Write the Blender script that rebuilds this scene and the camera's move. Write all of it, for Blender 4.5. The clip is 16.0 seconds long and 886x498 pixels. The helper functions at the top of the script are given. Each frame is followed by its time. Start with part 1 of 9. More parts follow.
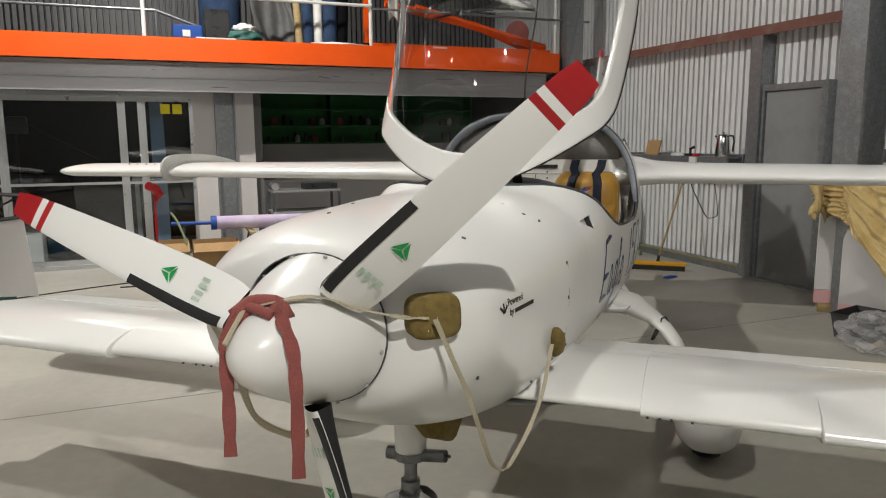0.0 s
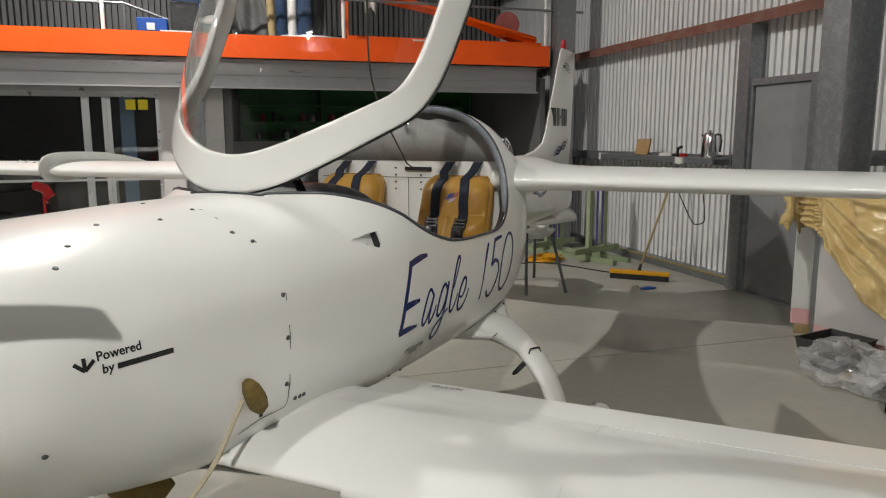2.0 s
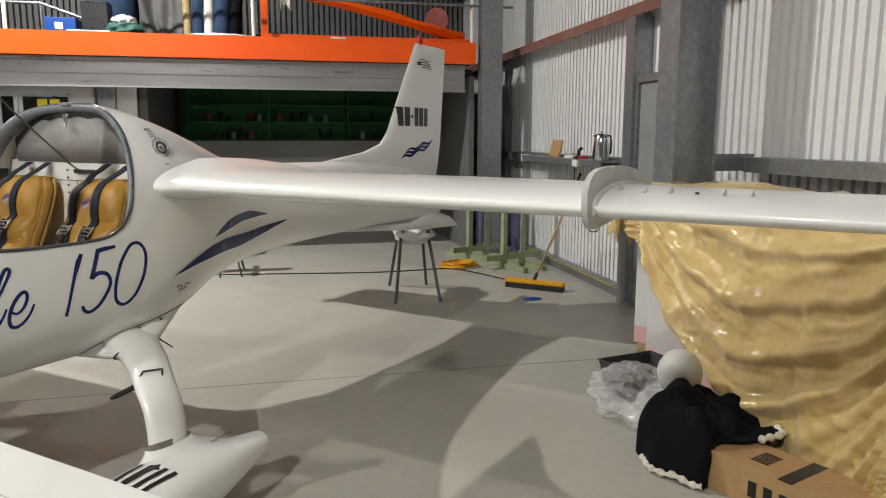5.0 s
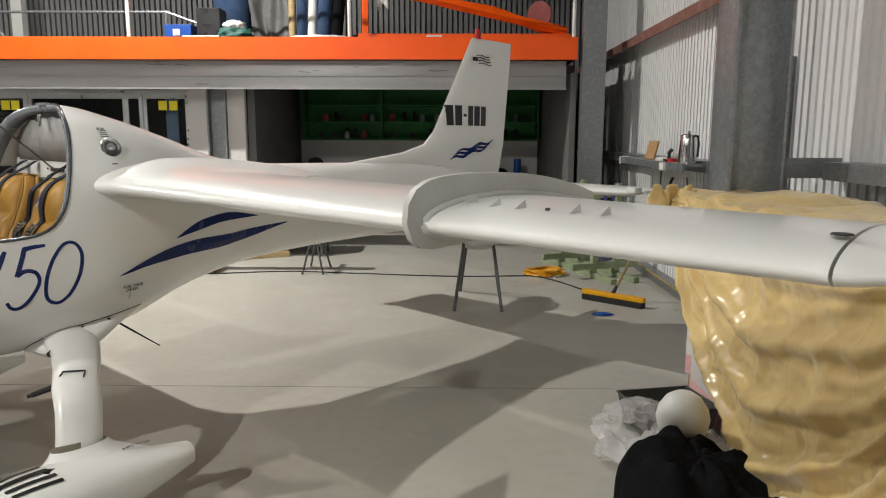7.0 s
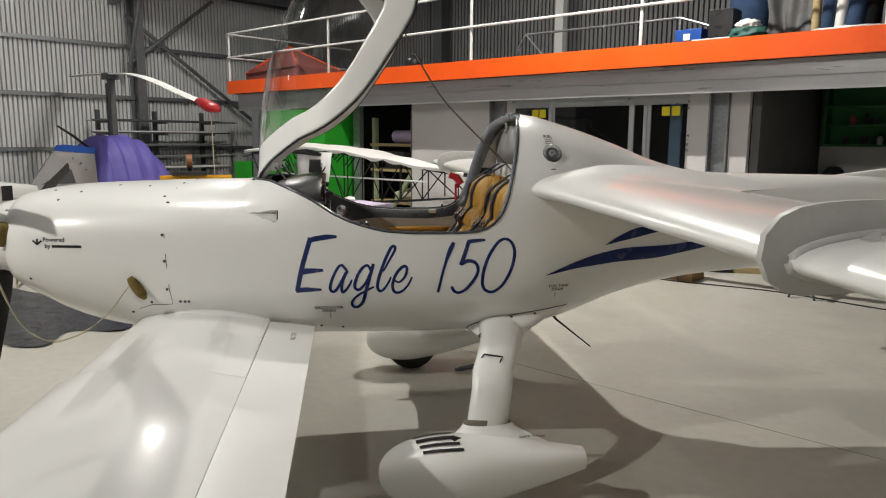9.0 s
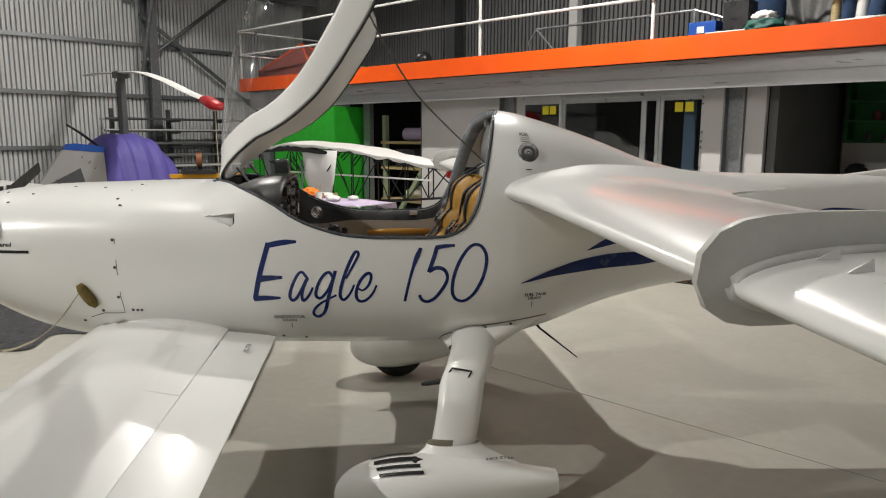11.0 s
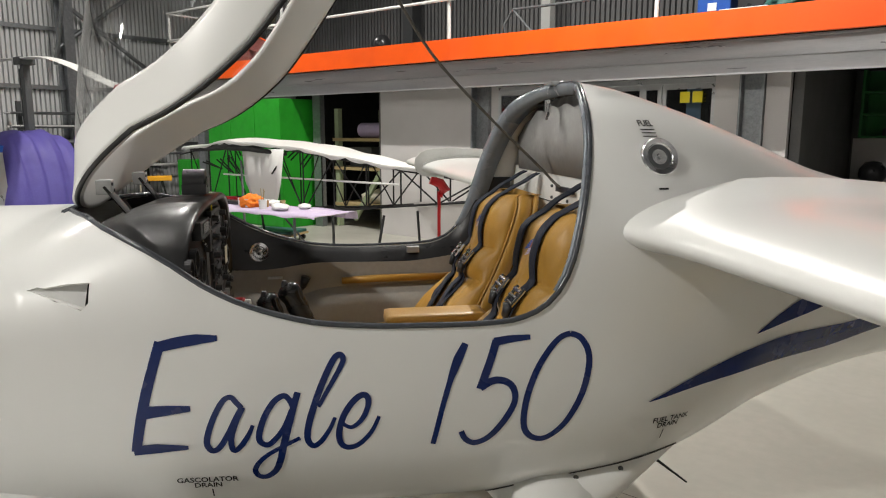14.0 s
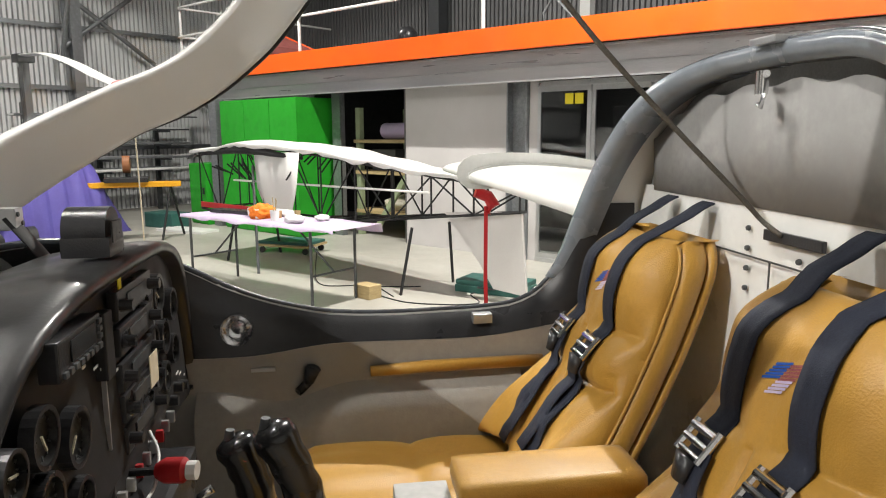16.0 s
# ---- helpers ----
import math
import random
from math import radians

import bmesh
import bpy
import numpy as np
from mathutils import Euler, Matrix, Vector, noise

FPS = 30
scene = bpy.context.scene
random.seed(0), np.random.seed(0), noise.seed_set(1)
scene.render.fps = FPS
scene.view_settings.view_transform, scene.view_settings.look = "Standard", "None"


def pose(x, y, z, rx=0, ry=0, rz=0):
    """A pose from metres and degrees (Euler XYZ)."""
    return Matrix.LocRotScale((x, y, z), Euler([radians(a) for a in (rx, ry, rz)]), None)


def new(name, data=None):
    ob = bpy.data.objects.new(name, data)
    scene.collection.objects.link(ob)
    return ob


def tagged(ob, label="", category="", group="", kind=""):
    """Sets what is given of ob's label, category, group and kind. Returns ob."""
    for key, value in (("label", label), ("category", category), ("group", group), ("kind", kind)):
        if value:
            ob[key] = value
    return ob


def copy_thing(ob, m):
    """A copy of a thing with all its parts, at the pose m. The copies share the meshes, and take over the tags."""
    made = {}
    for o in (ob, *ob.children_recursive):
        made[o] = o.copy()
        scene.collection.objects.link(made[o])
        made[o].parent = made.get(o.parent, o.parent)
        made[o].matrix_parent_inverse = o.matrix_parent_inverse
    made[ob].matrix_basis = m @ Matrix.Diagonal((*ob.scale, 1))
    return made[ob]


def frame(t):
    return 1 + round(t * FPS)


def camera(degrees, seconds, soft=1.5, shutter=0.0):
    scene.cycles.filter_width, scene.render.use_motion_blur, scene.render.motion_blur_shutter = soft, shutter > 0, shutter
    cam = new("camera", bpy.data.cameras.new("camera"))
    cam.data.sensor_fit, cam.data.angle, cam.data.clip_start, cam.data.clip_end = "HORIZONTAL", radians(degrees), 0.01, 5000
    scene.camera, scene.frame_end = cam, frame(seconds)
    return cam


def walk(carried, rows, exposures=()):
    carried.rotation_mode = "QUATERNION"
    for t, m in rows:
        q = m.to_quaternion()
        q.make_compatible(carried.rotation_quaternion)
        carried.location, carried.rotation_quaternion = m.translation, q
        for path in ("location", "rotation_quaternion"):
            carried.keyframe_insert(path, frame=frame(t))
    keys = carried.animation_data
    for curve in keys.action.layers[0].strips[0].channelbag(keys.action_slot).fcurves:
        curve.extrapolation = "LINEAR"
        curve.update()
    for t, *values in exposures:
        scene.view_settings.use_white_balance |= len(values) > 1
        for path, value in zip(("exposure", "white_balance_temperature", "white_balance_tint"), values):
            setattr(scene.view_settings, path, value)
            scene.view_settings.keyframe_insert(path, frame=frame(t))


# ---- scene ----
cam = camera(64.2, 16.0, soft=1.1)
METRES, EYE, TILT, LEAN, TURN = 7.3, 1.55, 0.0, 0.0, -21.5
ROWS = [
    (0.0, 0.0, 0.0, 0.0, -0.06, -8.81, 0.4),
    (0.5, 0.028, 0.024, 0.0015, 2.09, -8.81, 0.43),
    (1.0, 0.0634, 0.0401, -0.0002, 2.78, -8.76, 0.44),
    (1.5, 0.0994, 0.0517, 0.0014, 3.38, -8.93, 0.27),
    (2.0, 0.1312, 0.0723, 0.0002, 4.12, -9.01, 0.14),
    (2.5, 0.1688, 0.0877, -0.0001, 4.43, -8.97, 0.12),
    (3.0, 0.2088, 0.0925, 0.0021, 4.76, -8.98, 0.01),
    (3.5, 0.2494, 0.1072, -0.0009, 6.41, -9.01, 0.01),
    (4.0, 0.2922, 0.1214, -0.0008, 7.03, -9.01, -0.03),
    (4.5, 0.3347, 0.1306, 0.0005, 7.53, -8.99, -0.02),
    (4.7, 0.3505, 0.134, 0.0005, 7.9, -8.99, -0.03),
    (6.8, 0.4762, 0.2176, 0.001, 20.45, -9.04, -0.14),
    (7.0, 0.4843, 0.2217, 0.001, 22.25, -9.04, -0.16),
    (7.5, 0.5059, 0.2308, 0.003, 31.56, -8.9, -0.28),
    (8.0, 0.5071, 0.2436, 0.0016, 41.11, -8.92, -0.44),
    (8.5, 0.5047, 0.2586, 0.0024, 52.04, -8.89, -0.42),
    (9.0, 0.5102, 0.2744, 0.0033, 63.04, -8.91, -0.37),
    (9.2, 0.5106, 0.2806, 0.0026, 67.4, -8.9, -0.34),
    (9.5, 0.5105, 0.2885, 0.003, 70.2, -8.95, -0.3),
    (10.1, 0.5085, 0.3015, 0.0034, 70.4, -9.0, -0.26),
    (10.7, 0.5025, 0.3125, 0.0038, 67.0, -9.1, -0.2),
    (11.3, 0.4925, 0.3208, 0.0042, 63.45, -9.16, -0.16),
    (11.5, 0.4849, 0.3217, 0.0042, 62.66, -9.18, -0.16),
    (12.0, 0.4485, 0.3218, 0.0045, 60.68, -9.29, -0.22),
    (12.5, 0.4115, 0.33, 0.0029, 59.99, -9.3, -0.14),
    (13.0, 0.3744, 0.3389, 0.0037, 60.0, -9.27, -0.16),
    (13.5, 0.3369, 0.3496, 0.0041, 60.38, -9.34, -0.12),
    (14.0, 0.3015, 0.3713, 0.0017, 60.6, -9.37, -0.04),
    (14.5, 0.2686, 0.3885, 0.0016, 60.88, -9.38, -0.07),
    (15.0, 0.2314, 0.3936, 0.0005, 61.37, -9.35, -0.03),
    (15.5, 0.2018, 0.4033, -0.001, 61.86, -9.33, 0.09),
    (16.0, 0.176, 0.4176, 0.0018, 62.2, -9.32, 0.22),
]
walk(cam, [(t, pose(0, 0, EYE, TILT, LEAN, TURN) @ pose(METRES * x, METRES * y, METRES * z, 90 + pitch, roll, yaw)) for t, x, y, z, yaw, pitch, roll in ROWS],
     [(0.0, -0.40), (1.0, -0.34), (2.0, -0.34), (3.5, -0.10), (5.0, 0.16), (7.5, 0.18), (8.5, -0.09), (9.5, -0.19), (10.5, -0.19), (13.0, -0.15), (14.5, 0.05), (15.0, 0.16), (15.5, 0.30), (16.0, 0.55)])

# ---- light: night, high-bay lamps under the roof ----
world = bpy.data.worlds.new("night")
world.use_nodes = True
world.node_tree.nodes["Background"].inputs["Color"].default_value = (0.02, 0.025, 0.035, 1)
world.node_tree.nodes["Background"].inputs["Strength"].default_value = 0.3
scene.world = world
LAMP_H = 6.0
LAMPS = [(-0.1, 1.95, 590), (-0.25, 7.3, 410), (-0.2, -3.4, 530), (-6.6, 1.95, 220), (-6.6, 7.3, 210), (-6.6, -3.4, 110)]


def lamp_light(x, y, watts):
    """The downward beam of the diffuser and the glow that its edge throws sideways."""
    d = bpy.data.lights.new("lamp_beam", "AREA")
    d.shape, d.size, d.energy, d.color = "DISK", 0.11, watts * 0.72, (1.0, 0.965, 0.9)
    d.spread = radians(162)
    new("lamp_beam", d).matrix_world = pose(x, y, LAMP_H - 0.12)
    d = bpy.data.lights.new("lamp_glow", "POINT")
    d.shadow_soft_size, d.energy, d.color = 0.05, watts * 0.78, (1.0, 0.965, 0.9)
    new("lamp_glow", d).matrix_world = pose(x, y, LAMP_H - 0.18)


for lx, ly, lw in LAMPS:
    lamp_light(lx, ly, lw)

# ---- materials ----
def mat(name, color, rough=0.5, metal=0.0, spots=None, spot_scale=6.0, grain=0.08, grain_scale=60.0, bump=0.0, bump_scale=120.0,
        coat=0.0, trans=0.0, alpha=1.0, ior=1.45, sheen=0.0, stretch=(1, 1, 1), spot_at=0.62, rough_var=0.1):
    """A surface with a broad stain layer, a fine grain layer and relief."""
    m = bpy.data.materials.new(name)
    m.use_nodes = True
    nt = m.node_tree
    b = nt.nodes["Principled BSDF"]
    L = nt.links.new
    tc = nt.nodes.new("ShaderNodeTexCoord")
    mp = nt.nodes.new("ShaderNodeMapping")
    mp.inputs["Scale"].default_value = stretch
    L(tc.outputs["Object"], mp.inputs["Vector"])

    def noise_at(scale, detail):
        n = nt.nodes.new("ShaderNodeTexNoise")
        n.inputs["Scale"].default_value, n.inputs["Detail"].default_value = scale, detail
        L(mp.outputs["Vector"], n.inputs["Vector"])
        return n.outputs["Fac"]

    def ramp(src, lo, hi, a, c):
        r = nt.nodes.new("ShaderNodeMapRange")
        r.inputs["From Min"].default_value, r.inputs["From Max"].default_value = lo, hi
        r.inputs["To Min"].default_value, r.inputs["To Max"].default_value = a, c
        L(src, r.inputs["Value"])
        return r.outputs["Result"]

    def mix(fac, a, c, kind="MIX"):
        x = nt.nodes.new("ShaderNodeMix")
        x.data_type, x.blend_type = "RGBA", kind
        for sock, val in ((x.inputs[0], fac), (x.inputs[6], a), (x.inputs[7], c)):
            if hasattr(val, "is_linked"):
                L(val, sock)
            elif isinstance(val, (int, float)):
                sock.default_value = val
            else:
                sock.default_value = (*val[:3], 1)
        return x.outputs[2]

    col = tuple(color)
    fine = noise_at(grain_scale, 4.0)
    out = mix(ramp(fine, 0.3, 0.7, 0, 1), tuple(v * (1 - grain) for v in col), tuple(min(1, v * (1 + grain)) for v in col))
    if spots:
        out = mix(ramp(noise_at(spot_scale, 6.0), spot_at - 0.14, spot_at + 0.1, 0, 1), out, spots)
    L(out, b.inputs["Base Color"])
    L(ramp(noise_at(spot_scale * 1.7, 5.0), 0.3, 0.7, max(0.02, rough - rough_var), min(1, rough + rough_var)), b.inputs["Roughness"])
    b.inputs["Metallic"].default_value = metal
    b.inputs["Coat Weight"].default_value = coat
    b.inputs["Coat Roughness"].default_value = 0.09
    b.inputs["Transmission Weight"].default_value = trans
    b.inputs["Alpha"].default_value = alpha
    b.inputs["IOR"].default_value = ior
    b.inputs["Sheen Weight"].default_value = sheen
    if bump:
        bp = nt.nodes.new("ShaderNodeBump")
        bp.inputs["Strength"].default_value = bump
        bp.inputs["Distance"].default_value = 0.004
        L(noise_at(bump_scale, 5.0), bp.inputs["Height"])
        L(bp.outputs["Normal"], b.inputs["Normal"])
    return m


WHITE = mat("white_gelcoat", (0.82, 0.82, 0.80), 0.30, spot_scale=1.1, grain=0.010, grain_scale=3, bump=0.03, bump_scale=5, coat=0.5, rough_var=0.02)
WHITE_IN = mat("grey_white_lining", (0.52, 0.52, 0.50), 0.45, spots=(0.46, 0.46, 0.44), grain=0.03, bump=0.1)
BLUE_DECAL = mat("navy_blue_decal", (0.006, 0.020, 0.118), 0.22, grain=0.05)
BLACK_DECAL = mat("black_decal", (0.012, 0.012, 0.013), 0.4, grain=0.1)
SEAM = mat("dark_seam", (0.06, 0.06, 0.06), 0.7)
FLOOR = mat("grey_painted_concrete", (0.41, 0.398, 0.353), 0.42, spots=(0.365, 0.353, 0.312), spot_scale=0.9, grain=0.05, grain_scale=14, bump=0.10, bump_scale=60, rough_var=0.12)
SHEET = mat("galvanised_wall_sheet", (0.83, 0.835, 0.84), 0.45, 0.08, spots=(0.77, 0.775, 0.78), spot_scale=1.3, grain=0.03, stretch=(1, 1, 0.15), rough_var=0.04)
# darker copy of SHEET: the gable's weaker light is put into the colour
SHEET_DIM = mat("dim_wall_sheet", (0.19, 0.19, 0.194), 0.5, 0.3, spots=(0.165, 0.165, 0.17), spot_scale=1.3, grain=0.03, stretch=(1, 1, 0.15), rough_var=0.04)
ROOF_DK = mat("dark_roof_lining", (0.11, 0.112, 0.115), 0.7, spots=(0.09, 0.092, 0.095), spot_scale=1.0)
RED_OXIDE = mat("red_oxide_primer", (0.20, 0.085, 0.065), 0.55, spots=(0.25, 0.16, 0.13), spot_scale=5, grain=0.1)
GALV = mat("galvanised_steel", (0.27, 0.283, 0.296), 0.42, 0.7, spots=(0.34, 0.357, 0.373), spot_scale=18, grain=0.14, grain_scale=55, bump=0.06)
STEEL_DK = mat("dark_steel", (0.10, 0.105, 0.11), 0.5, 0.5, grain=0.15)
DOOR_GREY = mat("grey_door_paint", (0.27, 0.275, 0.28), 0.45, spots=(0.24, 0.245, 0.25), grain=0.03, bump=0.04)
ORANGE = mat("orange_paint", (0.92, 0.105, 0.004), 0.42, spots=(0.83, 0.09, 0.004), spot_scale=1.6, grain=0.03)
WALL_WHITE = mat("painted_partition", (0.58, 0.56, 0.555), 0.6, spots=(0.53, 0.51, 0.505), spot_scale=1.2, grain=0.02, bump=0.05)
FASCIA = mat("galvanised_fascia", (0.40, 0.40, 0.41), 0.36, 0.55, spots=(0.48, 0.47, 0.47), spot_scale=2.5, grain=0.06, stretch=(0.25, 1, 3))
# near-black base: the shade under the mezzanine is put into the colour
DARK = mat("shade_lining", (0.02, 0.02, 0.02), 0.8, spots=(0.015, 0.015, 0.015), ior=1.25)
# plasterboard darkened to hold the gloom of the bays in its base colour
ALCOVE_SHADE = mat("shaded_plasterboard", (0.14, 0.14, 0.137), 0.8, spots=(0.12, 0.12, 0.117), spot_scale=1.5)
GREEN_DK = mat("dark_green_board", (0.02, 0.16, 0.035), 0.6, spots=(0.016, 0.12, 0.03), grain=0.06)
GREEN = mat("bright_green_paint", (0.02, 0.34, 0.02), 0.5, spots=(0.017, 0.29, 0.017), grain=0.04)
RED_PAINT = mat("red_paint", (0.42, 0.012, 0.016), 0.4, spots=(0.36, 0.01, 0.014), grain=0.05)
RED_STRAP = mat("faded_red_webbing", (0.29, 0.085, 0.075), 0.85, spots=(0.23, 0.062, 0.055), grain=0.2, grain_scale=300, bump=0.4, bump_scale=500)
CORD = mat("cream_cord", (0.46, 0.41, 0.30), 0.85, grain=0.15, grain_scale=250, bump=0.3, bump_scale=500)
OLIVE = mat("olive_foam", (0.17, 0.12, 0.035), 0.95, spots=(0.22, 0.165, 0.06), spot_scale=12, grain=0.2, bump=0.5, bump_scale=250)
BLACK_RUB = mat("black_rubber", (0.018, 0.018, 0.019), 0.6, grain=0.2, bump=0.15)
BLACK_PL = mat("black_plastic", (0.022, 0.022, 0.024), 0.33, spots=(0.03, 0.03, 0.032), grain=0.15, bump=0.1, bump_scale=300)
HOOD_VINYL = mat("black_moulded_vinyl", (0.020, 0.020, 0.021), 0.42, spots=(0.034, 0.034, 0.036), spot_scale=8, grain=0.1, bump=0.08, bump_scale=200, coat=0.25)
BLACK_PAINT = mat("matt_black_paint", (0.014, 0.014, 0.015), 0.6, grain=0.1)
BLACK_GLOSS = mat("black_moulded_grip", (0.012, 0.012, 0.013), 0.22, grain=0.1, coat=0.3)
TRIM = mat("blue_grey_trim", (0.20, 0.225, 0.26), 0.24, spots=(0.235, 0.26, 0.295), grain=0.05)
CHROME = mat("polished_steel", (0.72, 0.72, 0.73), 0.14, 1.0, grain=0.03)
ALU = mat("bare_aluminium", (0.58, 0.59, 0.60), 0.36, 0.9, grain=0.06)
LEATHER = mat("tan_leather", (0.46, 0.250, 0.042), 0.42, spots=(0.40, 0.212, 0.034), spot_scale=5, grain=0.06, grain_scale=150, bump=0.22, bump_scale=350, sheen=0.1)
NAVY_WEB = mat("navy_webbing", (0.013, 0.017, 0.032), 0.75, grain=0.2, grain_scale=300, bump=0.3, bump_scale=600)
TAUPE = mat("taupe_lining", (0.34, 0.325, 0.30), 0.7, spots=(0.29, 0.28, 0.255), spot_scale=4, grain=0.06, bump=0.15, bump_scale=200)
GREY_CLOTH = mat("grey_curtain_cloth", (0.28, 0.275, 0.27), 0.9, spots=(0.24, 0.235, 0.23), grain=0.1, grain_scale=250, bump=0.2)
GOLD = mat("gold_satin", (0.60, 0.445, 0.19), 0.34, 0.0, grain=0.06, grain_scale=30, sheen=0.25, bump=0.06, bump_scale=260)
# woven bands of satin and matt gold
_gn = GOLD.node_tree
_gb = _gn.nodes["Principled BSDF"]
_wv, _tc, _rp, _mx, _rr = (_gn.nodes.new(k) for k in ("ShaderNodeTexWave", "ShaderNodeTexCoord", "ShaderNodeValToRGB", "ShaderNodeMixRGB", "ShaderNodeMapRange"))
_wv.bands_direction = "Y"
for _k, _v in (("Scale", 1.1), ("Distortion", 3.0), ("Detail", 2.0), ("Detail Scale", 0.9)):
    _wv.inputs[_k].default_value = _v
_gn.links.new(_tc.outputs["Object"], _wv.inputs["Vector"])
_rp.color_ramp.elements[0].position, _rp.color_ramp.elements[1].position = 0.42, 0.58
_gn.links.new(_wv.outputs["Fac"], _rp.inputs["Fac"])
_mx.blend_type = "MULTIPLY"
_old = _gb.inputs["Base Color"].links[0].from_socket
_gn.links.new(_old, _mx.inputs["Color1"])
_mx.inputs["Color2"].default_value = (0.90, 0.87, 0.80, 1)
_gn.links.new(_rp.outputs["Color"], _mx.inputs["Fac"])
_gn.links.new(_mx.outputs["Color"], _gb.inputs["Base Color"])
_rr.inputs["To Min"].default_value, _rr.inputs["To Max"].default_value = 0.24, 0.42
_gn.links.new(_rp.outputs["Color"], _rr.inputs["Value"])
_gn.links.new(_rr.outputs["Result"], _gb.inputs["Roughness"])
BLACK_CLOTH = mat("black_cloth", (0.006, 0.006, 0.007), 0.95, grain=0.3, bump=0.3, bump_scale=300, ior=1.18)
FLEECE = mat("cream_fleece", (0.62, 0.58, 0.48), 0.95, grain=0.2, bump=0.5, bump_scale=200)
CARD = mat("cardboard", (0.40, 0.25, 0.115), 0.8, spots=(0.35, 0.21, 0.095), grain=0.08, grain_scale=40, bump=0.08)
WOOD = mat("pale_timber", (0.42, 0.32, 0.16), 0.6, spots=(0.33, 0.24, 0.11), grain=0.15, grain_scale=30, stretch=(1, 1, 8))
GREEN_WOOD = mat("pale_green_timber", (0.30, 0.36, 0.22), 0.7, spots=(0.25, 0.30, 0.17), grain=0.1)
PURPLE = mat("purple_tarpaulin", (0.11, 0.09, 0.36), 0.6, spots=(0.09, 0.07, 0.30), spot_scale=3, grain=0.06, bump=0.3, bump_scale=14)
BLUE_PL = mat("blue_plastic", (0.012, 0.07, 0.33), 0.4, grain=0.08)
DENIM = mat("dark_blue_cloth", (0.02, 0.045, 0.10), 0.9, spots=(0.03, 0.06, 0.13), grain=0.15)
GREY_BAG = mat("grey_nylon", (0.07, 0.07, 0.07), 0.6, spots=(0.10, 0.10, 0.10), grain=0.1, bump=0.4, bump_scale=18)
WHITE_PL = mat("white_plastic", (0.72, 0.72, 0.70), 0.4, grain=0.03)
YELLOW_NOTE = mat("yellow_paper", (0.78, 0.66, 0.03), 0.7, grain=0.04)
YELLOW_PL = mat("amber_yellow_plastic", (0.75, 0.36, 0.012), 0.45, grain=0.06)
LILAC = mat("lilac_cloth", (0.52, 0.43, 0.60), 0.7, spots=(0.62, 0.55, 0.66), grain=0.06)
TEAL = mat("teal_case", (0.025, 0.10, 0.085), 0.55, spots=(0.035, 0.13, 0.11), grain=0.08)
PINK = mat("pink_stain", (0.72, 0.42, 0.42), 0.7, grain=0.05)
PALE_GREEN = mat("faded_green_print", (0.42, 0.55, 0.44), 0.5, spots=(0.60, 0.64, 0.60), spot_scale=60, grain=0.1)
GREEN_LOGO = mat("green_decal", (0.01, 0.30, 0.07), 0.4, grain=0.05)
HIVIS = mat("orange_cloth", (0.85, 0.22, 0.02), 0.8, grain=0.08)


def thin_glass(name, tint, gloss=0.03, level=1.0):
    """A thin clear sheet: it lets the view through and mirrors more towards grazing angles."""
    m = bpy.data.materials.new(name)
    m.use_nodes = True
    nt = m.node_tree
    nt.nodes.remove(nt.nodes["Principled BSDF"])
    tr, gs, lw, mx, pw, mu = (nt.nodes.new(k) for k in ("ShaderNodeBsdfTransparent", "ShaderNodeBsdfGlossy", "ShaderNodeLayerWeight", "ShaderNodeMixShader", "ShaderNodeMath", "ShaderNodeMath"))
    tr.inputs["Color"].default_value = (*tint, 1)
    gs.inputs["Roughness"].default_value = gloss
    lw.inputs["Blend"].default_value = 0.5
    pw.operation, mu.operation = "POWER", "MULTIPLY_ADD"
    pw.inputs[1].default_value = 3.4
    mu.inputs[1].default_value, mu.inputs[2].default_value = 0.75 * level, 0.05 * level
    nt.links.new(lw.outputs["Facing"], pw.inputs[0])
    nt.links.new(pw.outputs[0], mu.inputs[0])
    nt.links.new(mu.outputs[0], mx.inputs[0])
    nt.links.new(tr.outputs[0], mx.inputs[1])
    nt.links.new(gs.outputs[0], mx.inputs[2])
    nt.links.new(mx.outputs[0], nt.nodes["Material Output"].inputs["Surface"])
    return m


PLEXI = thin_glass("clear_acrylic", (0.93, 0.937, 0.935), 0.02, 1.6)
GLASS = thin_glass("window_glass", (0.80, 0.83, 0.84), 0.02, 1.5)
RIM_DK = mat("dark_sill_trim", (0.06, 0.065, 0.075), 0.22, spots=(0.07, 0.075, 0.085), grain=0.1)
FILM = mat("clear_plastic_film", (0.88, 0.88, 0.9), 0.12, ior=1.45, alpha=0.30, grain=0.02, bump=0.3, bump_scale=22, rough_var=0.05)


def lamp_mat():
    m = bpy.data.materials.new("lamp_diffuser")
    m.use_nodes = True
    b = m.node_tree.nodes["Principled BSDF"]
    b.inputs["Emission Color"].default_value = (1, 0.96, 0.9, 1)
    b.inputs["Emission Strength"].default_value = 14
    return m


LAMP_FACE = lamp_mat()


# ---- mesh helpers ----
def part(name, bm, material, parent=None, label="", smooth=False, local=None):
    """Links a bmesh as one mesh object under a thing or a part."""
    me = bpy.data.meshes.new(name)
    bm.normal_update()
    bm.to_mesh(me)
    bm.free()
    for mm in material if isinstance(material, (list, tuple)) else (material,):
        me.materials.append(mm)
    if smooth:
        me.shade_smooth()
        if smooth is not True:
            me.set_sharp_from_angle(angle=radians(smooth))
    ob = new(name, me)
    if parent:
        ob.parent = parent
    if local is not None:
        ob.matrix_basis = local
    if label:
        tagged(ob, label)
    return ob


